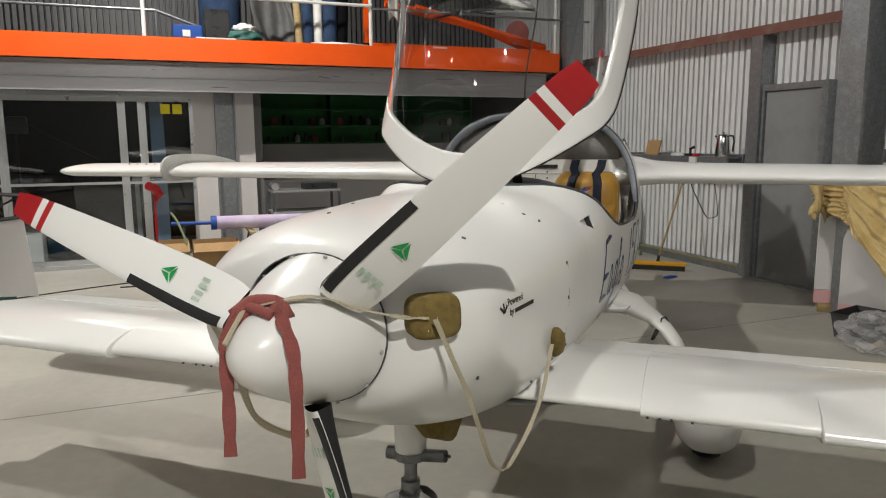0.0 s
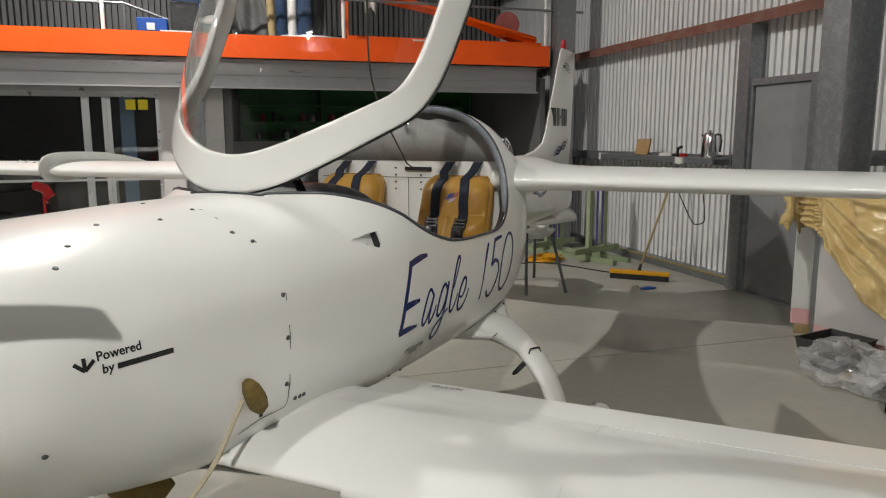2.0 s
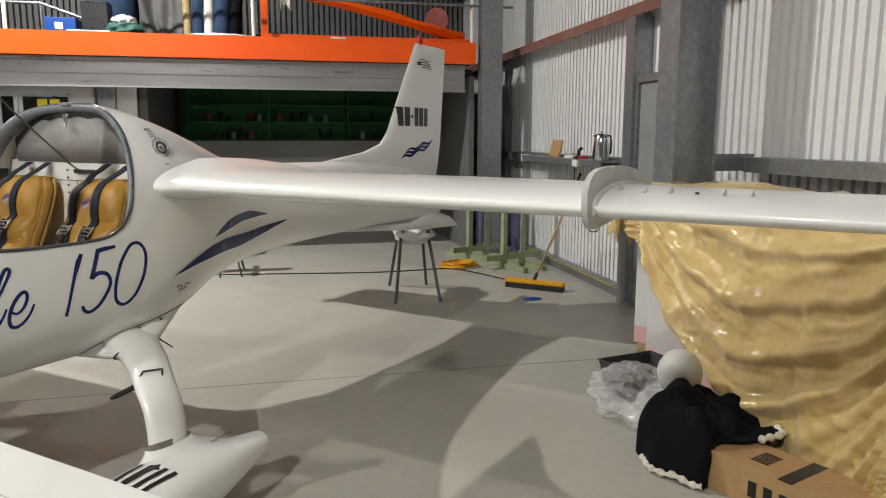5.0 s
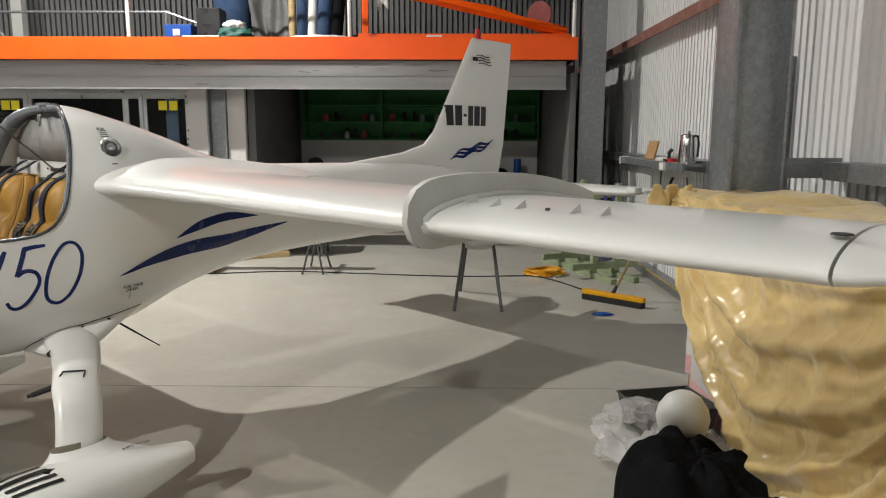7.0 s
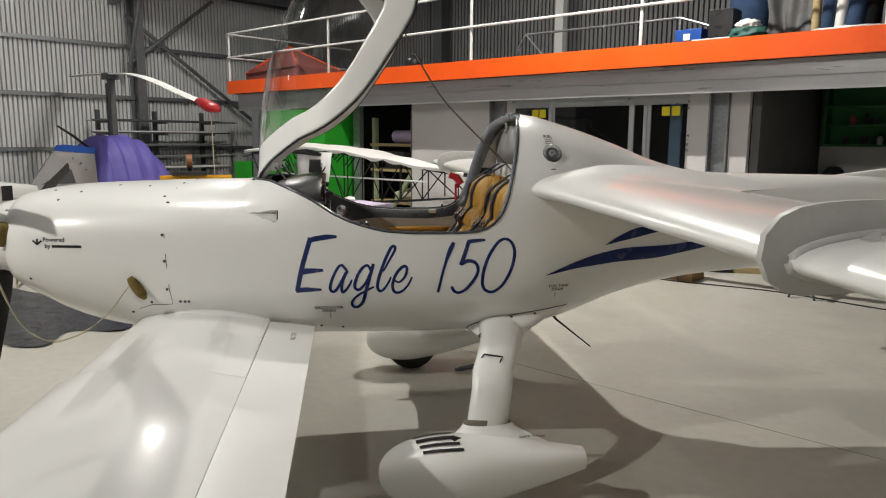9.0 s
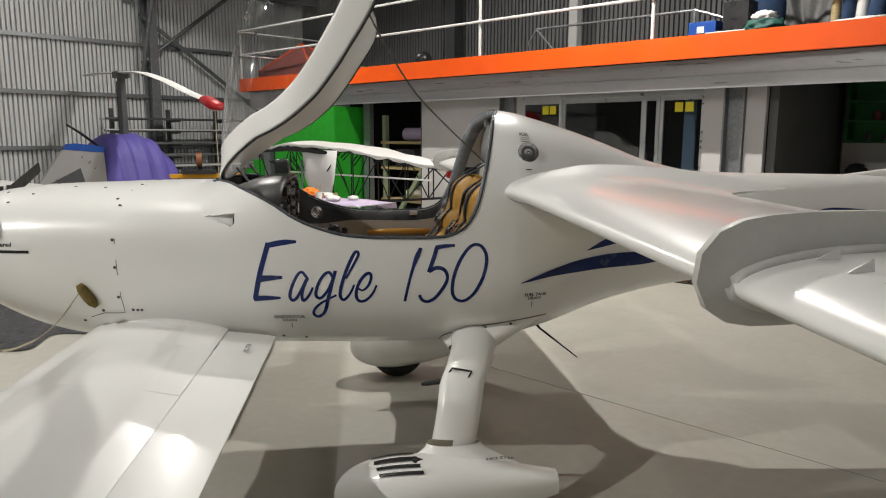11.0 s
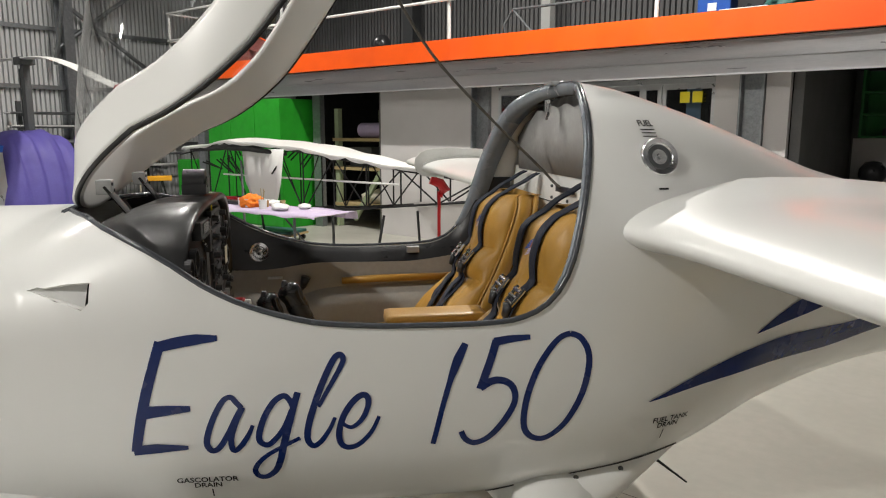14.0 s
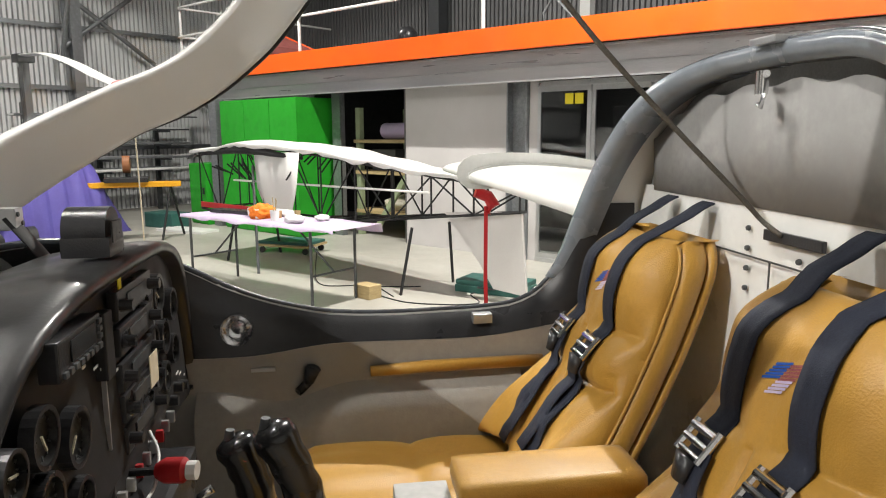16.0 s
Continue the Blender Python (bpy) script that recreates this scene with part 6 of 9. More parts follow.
        web([back(u0, v, 0.009 + 0.006 * math.sin(v * 31)) + Vector((0, 0.02 * (0.6 - v) * (1 if d > 0 else -1), 0)) for v in np.linspace(0.60, 0.04, 14)], 0.044, "lap_strap")
        web([back(u0, v, 0.016 + 0.004 * math.sin(v * 20)) + Vector((0, (0.012 + 0.05 * (0.6 - v)) * (1 if d > 0 else -1), 0)) for v in np.linspace(0.56, 0.12, 10)], 0.040, "strap_tail")
        bm = bmesh.new()
        for vv, rr in ((0.60, 0.006), (0.57, 0.005), (0.54, 0.004)):
            b0 = back(u0, vv, 0.018)
            cyl(bm, b0 + Vector((0, -0.027, 0)), b0 + Vector((0, 0.027, 0)), rr, 10)
        for e in (-0.027, 0.027):
            tube(bm, [back(u0, 0.615, 0.018) + Vector((0, e, 0)), back(u0, 0.53, 0.02) + Vector((0, e, 0))], 0.0045, 6)
        part("buckle", bm, CHROME, st, "chrome strap adjuster", smooth=30)
        part("buckle_pad", TU([back(u0, 0.53, 0.02), back(u0, 0.46, 0.022)], [0.022, 0.016], 8, flat=0.5), BLACK_PL, st, smooth=True)
    # embroidered patch: plain coloured strokes
    for cm, du, dv, n in ((BLUE_PL, -0.14, 0.0, 5), (RED_STRAP, 0.02, 0.012, 5), (LILAC, -0.06, -0.03, 4)):
        bm = bmesh.new()
        for q in range(n):
            grid(bm, [[back(du + 0.02 * q + 0.035 * i, 0.79 + dv + 0.011 * q + 0.004 * i + w, 0.0025) for i in range(6)] for w in (0, 0.007)])
        part("embroidery", bm, cm, st)
    return st


seat(0.30)
seat(-0.275)

# panel and hood
arch = pchip([0, 0.15, 0.27, 0.36, 0.42, 0.455], [1.385, 1.382, 1.365, 1.325, 1.25, 1.10])


def arch_row(s, k, dz, w=1.0, n=28):
    return [P(s + 0.02 * (1 - (abs(f)) ** 2), 0.455 * w * f, 1.385 - (1.385 - arch(abs(0.455 * f))) * k + dz) for f in [-1 + 2 * i / n for i in range(n + 1)]]


bm = bmesh.new()
grid(bm, [arch_row(1.56, 0.35, -0.035, 0.80), arch_row(1.62, 0.55, -0.012, 0.92), arch_row(1.70, 0.8, 0.002, 0.98), arch_row(1.765, 0.97, 0.008), arch_row(1.792, 1.0, 0.006), arch_row(1.80, 1.0, 0.0), arch_row(1.796, 1.0, -0.012, 0.985), arch_row(1.775, 1.0, -0.016, 0.975)])
hood = part("glare_shield", bm, HOOD_VINYL, AC, "black moulded hood over the instrument panel", smooth=True)
bm = bmesh.new()
top = arch_row(1.775, 1.0, -0.012, 0.985)
bot = [P(1.775 + 0.02, v.y * -1, 0.88 if abs(v.y) < 0.16 else 1.04) for v in top]
grid(bm, [top, [P(t.x + 0.01, -t.y, max(b.z, t.z - 0.12)) for t, b in zip(top, bot)], [P(t.x + 0.018, -t.y, max(b.z, t.z - 0.26)) for t, b in zip(top, bot)], bot])
pan = part("instrument_panel", bm, BLACK_PAINT, AC, "matt black instrument panel full of dials and radios")
solidify(pan, 0.01)
DIAL_FACE = mat("dial_face", (0.012, 0.012, 0.012), 0.35, spots=(0.05, 0.05, 0.045), spot_scale=60, grain=0.3)


def dial(p, z, r):
    m = Matrix.Translation(P(1.806, p, z)) @ pose(0, 0, 0, 0, 90, 0)
    d = part("dial", lathe(bmesh.new(), [(0, 0.0), (r * 0.82, 0.0), (r * 0.86, 0.008), (r, 0.008), (r * 1.02, -0.006)], 22, m), DIAL_FACE, pan, smooth=30)
    part("bezel", lathe(bmesh.new(), [(r * 0.88, 0.009), (r * 1.04, 0.009), (r * 1.06, -0.006)], 22, m), BLACK_PL, d)
    bm = bmesh.new()
    for k in range(12):
        box(bm, -0.0009, 0.0009, r * 0.62, r * (0.80 if k % 3 else 0.78), 0.001, 0.0022, 0, m @ pose(0, 0, 0, 0, 0, 30 * k))
    box(bm, -r * 0.2, r * 0.2, -r * 0.42, -r * 0.34, 0.001, 0.0022, 0, m)
    part("dial_marks", bm, STEEL_DK, d)
    part("needle", B(-0.0011, 0.0011, -0.002, r * 0.6, 0.002, 0.004, 0, m @ pose(0, 0, 0, 0, 0, 37 * (p * 20 + z * 9))), CORD, d)


for p, z, r in ((0.32, 1.262, 0.032), (0.32, 1.190, 0.032), (0.392, 1.255, 0.026), (0.235, 1.225, 0.034), (0.235, 1.145, 0.03), (-0.15, 1.305, 0.031), (-0.105, 1.235, 0.026), (-0.175, 1.225, 0.029), (-0.115, 1.175, 0.023), (-0.17, 1.155, 0.026), (-0.24, 1.265, 0.028), (-0.235, 1.185, 0.026)):
    dial(p, z, r)
# wide navigation unit with a row of keys, upright slot beside it
nav = part("nav_unit", B(1.80, 1.822, -0.295, -0.162, 1.308, 1.352, 0.003), BLACK_PL, pan, "black navigation unit with grey keys")
part("nav_screen", B(1.8225, 1.824, -0.262, -0.185, 1.322, 1.346), mat("dim_screen", (0.03, 0.032, 0.034), 0.2), nav)
for k in range(8):
    part("key", B(1.822, 1.826, -0.289 + 0.0155 * k, -0.279 + 0.0155 * k, 1.311, 1.318, 0.001), STEEL_DK, nav)
for k in range(3):
    part("key", B(1.822, 1.826, -0.178, -0.168, 1.323 + 0.009 * k, 1.329 + 0.009 * k, 0.001), STEEL_DK, nav)
part("slot_unit", B(1.80, 1.818, -0.136, -0.104, 1.255, 1.342, 0.003), HOOD_VINYL, pan, "tall black blank unit")
part("static_line", TU(curve_pts([P(1.815, -0.034, 1.115), P(1.84, 0.02, 1.10), P(1.85, 0.10, 1.085), P(1.84, 0.19, 1.09)], 14), 0.0025, 6), WHITE_PL, pan, "thin white hose under the panel", smooth=True)
for i, z in enumerate((1.335, 1.285, 1.235, 1.19, 1.145)):
    ra = part("radio", B(1.80, 1.815, -0.07, 0.10, z - 0.02, z + 0.02, 0.003), BLACK_PL, pan, "black radio unit with knobs")
    part("radio_screen", B(1.8155, 1.817, -0.03, 0.06, z - 0.008, z + 0.010), STEEL_DK, ra)
    for q in (-0.058, 0.085):
        part("knob", TU([P(1.815, -q, z), P(1.832, -q, z)], [0.009, 0.008], 10), BLACK_PL, ra, smooth=30)
for k in range(9):
    part("switch", B(1.808, 1.822, -0.16 + 0.04 * k, -0.152 + 0.04 * k, 1.075, 1.095, 0.002), ALU if k % 3 else RED_PAINT, pan)
random.seed(21)
for k in range(26):
    q = -0.33 + 0.66 * ((k * 0.381966) % 1.0)
    zz = 1.10 + 0.24 * ((k * 0.618034) % 1.0)
    if zz < arch(abs(q)) - 0.03:
        wd = random.uniform(0.006, 0.018)
        part("legend_bar", B(1.8085, 1.8095, q, q + wd, zz, zz + 0.0035), WHITE_PL, pan)
for q, zz in ((0.20, 1.10), (0.24, 1.11), (-0.15, 1.09), (-0.19, 1.10), (-0.26, 1.09), (0.28, 1.10)):
    part("rotary_knob", TU([P(1.80, -q, zz), P(1.822, -q, zz)], [0.011, 0.009], 12), BLACK_PL, pan, smooth=30)
for q, z0, z1 in ((-0.13, 1.16, 1.32), (0.115, 1.15, 1.33)):
    part("panel_frame_edge", B(1.806, 1.812, q, q + 0.004, z0, z1), ALU, pan)
part("paper_note", B(1.8385, 1.840, -0.030, 0.012, 1.205, 1.252), mat("cream_paper", (0.6, 0.55, 0.42), 0.8), pan, "small cream note taped to the panel")
part("green_tag", B(1.812, 1.8135, -0.055, -0.042, 1.356, 1.371), YELLOW_NOTE, pan)
bm = bmesh.new()
cyl(bm, P(1.738, 0.0, 1.43), P(1.795, 0.0, 1.43), 0.034, 22)
box(bm, 1.735, 1.80, -0.034, 0.034, 1.396, 1.425, 0.005)
part("compass", bm, BLACK_PL, AC, "black magnetic compass on the hood", smooth=40)
part("compass_face", B(1.799, 1.802, -0.022, 0.022, 1.415, 1.445, 0.002), DIAL_FACE, AC)
# throttle, lever, sticks, console
part("throttle_rod", TU([P(1.79, 0.06, 1.095), P(1.850, 0.072, 1.10)], 0.006, 8), BLACK_PL, AC)
part("throttle_knob", TU([P(1.850, 0.072, 1.10), P(1.862, 0.074, 1.101), P(1.888, 0.079, 1.102), P(1.893, 0.080, 1.102)], [0.011, 0.018, 0.018, 0.013], 12), RED_PAINT, AC, "red throttle knob", smooth=40)
part("throttle_cap", TU([P(1.893, 0.080, 1.102), P(1.906, 0.082, 1.102)], 0.013, 12), WHITE_PL, AC)
part("console", B(2.12, 2.72, -0.075, 0.075, 0.71, 0.93, 0.01), TAUPE, AC, "taupe centre console")
part("console_tunnel", B(1.84, 2.12, -0.075, 0.075, 0.71, 0.86, 0.01), TAUPE, AC, "low taupe tunnel under the control stick")
part("console_front", B(1.80, 1.87, -0.10, 0.10, 0.80, 1.06, 0.012), BLACK_PL, AC, "black panel with small levers below the instruments")
for k in range(4):
    part("small_lever", TU([P(1.87, -0.07 + 0.045 * k, 0.98), P(1.895, -0.07 + 0.045 * k, 0.995)], [0.005, 0.008], 8), CHROME, AC, smooth=True)
part("pocket_box", B(2.185, 2.273, -0.10, 0.03, 0.93, 1.002, 0.006), mat("light_grey_box", (0.42, 0.42, 0.41), 0.6), AC, "pale grey box on the console")
arm = part("armrest", B(2.275, 2.57, -0.095, 0.025, 1.005, 1.050, 0.021), LEATHER, AC, "padded tan leather centre armrest", smooth=True)
part("armrest_base", B(2.31, 2.56, -0.07, 0.002, 0.93, 1.01, 0.006), BLACK_PL, AC)
stick = new("control_stick")
stick.parent = AC
tagged(stick, "black twin-grip control stick with red buttons")
part("boot", TU([P(2.085, 0.0, 0.855), P(2.08, 0.0, 0.89), P(2.066, 0.0, 0.925), P(2.05, 0.005, 0.955)], [0.062, 0.044, 0.036, 0.022], 14), LEATHER, stick, "wrinkled tan leather boot", smooth=True)
part("yoke", TU(curve_pts([P(2.058, 0.032, 0.985), P(2.05, 0.022, 0.958), P(2.015, 0.0, 0.948), P(1.985, -0.022, 0.952), P(1.972, -0.03, 0.972)], 14), 0.017, 12), BLACK_PL, stick, "black cross piece that joins the grips", smooth=True)
for pq, s0, s1, z0, zt in ((0.032, 2.062, 1.998, 0.975, 1.140), (-0.032, 1.978, 1.936, 0.962, 1.098)):
    dz = zt - z0
    ax = [P(s0 + (s1 - s0) * k * k * 0.5 + (s1 - s0) * k * 0.5, pq, z0 + dz * k) for k in (0, 0.12, 0.25, 0.38, 0.5, 0.62, 0.74, 0.86, 0.95, 1.0)]
    g = part("grip", TU(ax, [0.02, 0.028, 0.027, 0.031, 0.028, 0.031, 0.029, 0.034, 0.031, 0.016], 16), BLACK_GLOSS, stick, smooth=True)
    part("button", TU([P(s1 + 0.018, pq + 0.016, zt - 0.026), P(s1 + 0.024, pq + 0.024, zt - 0.022)], 0.0085, 10), RED_PAINT, g, "red push button")
    part("trim_switch", TU([P(s1 - 0.004, pq, zt - 0.004), P(s1 - 0.002, pq, zt + 0.012)], [0.009, 0.007], 10), STEEL_DK, g, smooth=40)
part("flap_lever", TU([P(2.155, 0.01, 0.92), P(2.155, 0.01, 0.965)], 0.004, 8), CHROME, AC)
part("flap_knob", lathe(bmesh.new(), [(0, 0.012), (0.009, 0.008), (0.011, 0), (0.008, -0.008), (0, -0.01)], 12, Matrix.Translation(P(2.155, 0.01, 0.97))), BLACK_PL, AC, smooth=True)
# canopy strap and hinge arms
part("canopy_strap", TU(curve_pts([P(2.80, 0.03, 1.40), P(2.77, 0.0, 1.435), P(2.60, 0.0, 1.595), P(2.42, 0.02, 1.775), P(2.33, 0.05, 1.90), P(2.20, 0.12, 2.12), P(2.10, 0.16, 2.36)], 40), 0.0042, 6), mat("grey_rope", (0.11, 0.10, 0.085), 0.8, grain=0.3, grain_scale=300), AC, "thin grey rope that holds the canopy", smooth=True)
for sg in (1, -1):
    h = 0.175 * sg
    part("hinge_arm", TU(curve_pts([P(1.665, h, 1.285), P(1.655, h, 1.33), P(1.628, h, 1.375), P(1.600, h, 1.412), P(1.585, h, 1.432)], 12), 0.020, 8, flat=0.3), BLACK_PAINT, AC, "black steel canopy hinge arm", smooth=40)
    hpl = part("hinge_plate", B(1.566, 1.602, -h - 0.015, -h + 0.015, 1.412, 1.448, 0.003), ALU, AC, "drilled aluminium hinge plate")
    for q in (-0.008, 0.008):
        part("bolt", TU([P(1.6015, h + q, 1.430 + q), P(1.6045, h + q, 1.430 + q)], 0.004, 8), STEEL_DK, hpl)
for ob in set(AC.children) - before_cockpit:
    ob.location.y -= MID

# ---- east side: draped crate, rubbish, shelf, broom ----
def fold(a, b, k):
    return math.sin(a * 7.3 + k) * 0.5 + math.sin(a * 13.1 + b * 3.7 + k * 2) * 0.3 + math.sin(a * 23.7 - b * 5.1 + k) * 0.2


def draped_crate():
    t = thing("draped_crate", "tall crate covered with a crumpled gold satin cloth", "crate")
    part("crate_body", B(5.30, 5.95, 2.10, 4.25, 0.0, 1.20, 0.01), WALL_WHITE, t, "white box under the cloth")
    part("crate_stain", B(5.295, 5.299, 2.12, 4.24, 0.03, 0.15), PINK, t, "pink stained lower edge")
    bm = bmesh.new()
    rows = []
    NY, NZ = 190, 120

    def hang(y, z):
        """How far the front of the cloth stands out: swags slung between the two top corners, fine creases over them."""
        u = (y - 3.02) / 1.28
        c = max(0.16, 1 - u * u)
        q = (1.26 - z) / c + 0.15 * noise.noise(Vector((y * 1.4, z * 1.3, 8.0))) + 0.02 * noise.noise(Vector((y * 5, z * 5, 2.0)))
        deep = min(1.0, max(0.0, (1.235 - z) / 0.12))
        size = 0.55 + 0.6 * noise.noise(Vector((y * 1.3, q * 2.6, 4.0)))
        swag = (0.5 + 0.5 * math.cos(2 * math.pi * q / 0.25)) ** 3.0 * 0.085 * max(0.15, size) * (0.45 + 0.55 * c)
        small = (0.5 + 0.5 * math.cos(2 * math.pi * q / 0.094 + 2.0)) ** 3 * 0.014 * max(0.0, noise.noise(Vector((y * 2.1, z * 2.1, 1.0))) + 0.3)
        th, far = math.atan2(4.25 - y, 1.55 - z), math.hypot(4.25 - y, 1.55 - z)
        fan = (0.030 * math.sin(th * 17 + 1.5 * math.sin(far * 2.1)) + 0.012 * math.sin(th * 37 + far * 2.5)) * min(1.0, max(0.0, (y - 3.35) / 0.5)) * (0.4 + 0.5 * far)
        pleat = y * 13 + 3.2 * noise.noise(Vector((y * 1.6, z * 0.7, 5.0)))
        fall = 0.050 * (0.5 + 0.5 * math.sin(pleat)) ** 2 * (0.35 + 0.65 * min(1.0, max(0.0, (0.85 - z) / 0.5))) * max(0.0, 0.5 + noise.noise(Vector((y * 1.1, 3.0, z))))
        crease = 0.022 * (0.25 - abs(noise.noise(Vector((y * 6 + z * 3, z * 8 - y * 2, 1.3))))) + 0.012 * (0.2 - abs(noise.noise(Vector((y * 13 - z * 5, z * 15 + y * 4, 6.0)))))
        return deep * (swag + small + fan + fall + crease)

    for i in range(NY + 1):
        y = 2.0 + 2.42 * i / NY
        low = float(np.interp(y, (2.0, 2.75, 2.97, 3.40, 3.71, 3.92, 4.10, 4.42), (0.03, 0.03, 0.19, 0.34, 0.46, 0.68, 0.84, 1.02)))
        row = []
        for k in range(14):
            q = k / 13
            row.append((5.95 - 0.74 * q, y, 1.235 + 0.022 * fold(y * 1.6, q * 4, 1.0) + 0.010 * math.sin(y * 21 + 3 * q) + 0.06 * math.exp(-((y - 3.72) / 0.12) ** 2) * math.exp(-((q - 0.5) / 0.3) ** 2)))
        for k in range(NZ + 1):
            q = k / NZ
            z = 1.232 - (1.232 - low) * q
            row.append((5.205 - 0.05 * q - hang(y, z), y, z))
        rows.append(row)
    grid(bm, rows)
    cl = part("cloth", bm, GOLD, t, "gold satin cloth with woven shiny patches", smooth=True)
    solidify(cl, 0.004)
    bm = bmesh.new()
    rows = []
    for i in range(25):
        q = i / 24
        rows.append([(5.06 + 0.26 * k / 20 + 0.05 * noise.noise(Vector((k * 0.35, q * 2.2, 2))), 4.37 + 0.035 * math.sin(k * 0.75 + 2.5 * q) * (0.3 + 0.7 * q) + 0.07 * noise.noise(Vector((k * 0.22, q * 2.5, 7))), 1.27 - (0.38 + 0.09 * noise.noise(Vector((k * 0.4, 5, 1)))) * q + 0.02 * math.sin(k * 0.9)) for k in range(21)])
    grid(bm, rows)
    c2 = part("cloth_corner", bm, GOLD, t, "bunched corner of the gold cloth", smooth=True)
    solidify(c2, 0.004)
    return t


draped_crate()
m = Matrix.Translation((5.56, 4.42, 0.08)) @ pose(0, 0, 0, 0, 0, -38)
t = thing("insulation_board", "white foam board with a pink stained lower edge", "panel", m)
part("sheet", B(-0.23, 0.23, -0.02, 0.02, 0.12, 1.08, 0.006), WHITE_PL, t)
part("stain", B(-0.228, 0.228, -0.0235, 0.0235, 0.0, 0.118, 0.004), PINK, t, "pink stained strip")
part("foot", B(-0.2, 0.2, -0.03, 0.03, -0.08, -0.002), WOOD, t)
single("timber_post", B(5.32, 5.40, 4.10, 4.17, 0.0, 0.95, 0.004), GREEN_WOOD, "pale green timber post beside the draped crate", "post")


def lump(bm, c, r, seed, amp=0.25, sub=3, flat_bottom=True, scale=(1, 1, 1), freq=2.2):
    made = bmesh.ops.create_icosphere(bm, subdivisions=sub, radius=1.0)["verts"]
    for v in made:
        d = v.co.normalized()
        n = noise.noise(d * freq + Vector((seed, seed * 2.1, 0))) + 0.5 * noise.noise(d * freq * 2.7 + Vector((0, seed, seed)))
        q = d * r * (1 + amp * n)
        q = Vector((q.x * scale[0], q.y * scale[1], q.z * scale[2])) + Vector(c)
        if flat_bottom and q.z < 0.006:
            q.z = 0.006
        v.co = q
    return bm


def ridged(bm, c, r, seed, amp, sub, scale, freq, ks=(1, 2, 4)):
    """Crumpled cloth or film: sharp folds."""
    made = bmesh.ops.create_icosphere(bm, subdivisions=sub, radius=1.0)["verts"]
    for v in made:
        d = v.co.normalized()
        n = sum((0.5 - abs(noise.noise(d * freq * k + Vector((seed * k, seed, 3.1 * k))))) / k for k in ks)
        q = d * r * (1 + amp * (n - 0.3))
        q = Vector((q.x * scale[0], q.y * scale[1], q.z * scale[2])) + Vector(c)
        q.z = max(q.z, 0.006)
        v.co = q
    return bm


single("plastic_wrap", ridged(bmesh.new(), (4.82, 3.48, 0.10), 0.21, 2.0, 0.75, 4, (0.95, 1.25, 0.68), 1.5, (1, 2.1, 3.7)), FILM, "crumpled clear plastic wrap in a heap", "wrap")
t = thing("storage_tub", "grey plastic tub half wrapped in film on the floor", "tub", pose(5.02, 3.78, 0, 0, 0, 12))
bm = bmesh.new()
grid(bm, [[(x * f, y * f, z) for x, y in ((-0.2, -0.16), (0.2, -0.16), (0.2, 0.16), (-0.2, 0.16))] for z, f in ((0.0, 0.85), (0.18, 1.0), (0.195, 1.06), (0.195, 1.0), (0.02, 0.83))], closed=True)
part("tub_body", bm, GREY_BAG, t)
part("tub_floor", B(-0.165, 0.165, -0.13, 0.13, 0.004, 0.015), GREY_BAG, t)
single("white_ball", lathe(bmesh.new(), [(0, 0.115), (0.04, 0.112), (0.075, 0.09), (0.105, 0.045), (0.115, 0.0), (0.105, -0.05), (0.08, -0.09), (0, -0.11)], 28, pose(4.90, 3.17, 0.345)), WHITE_PL, "smooth white rounded foam ball on the rubbish heap", "ball", smooth=True)
single("plastic_bag", ridged(bmesh.new(), (4.92, 3.17, 0.10), 0.23, 7.0, 0.7, 4, (0.95, 1.0, 0.62), 1.5, (1, 2.1, 3.7)), FILM, "clear plastic bag under the white ball", "bag")


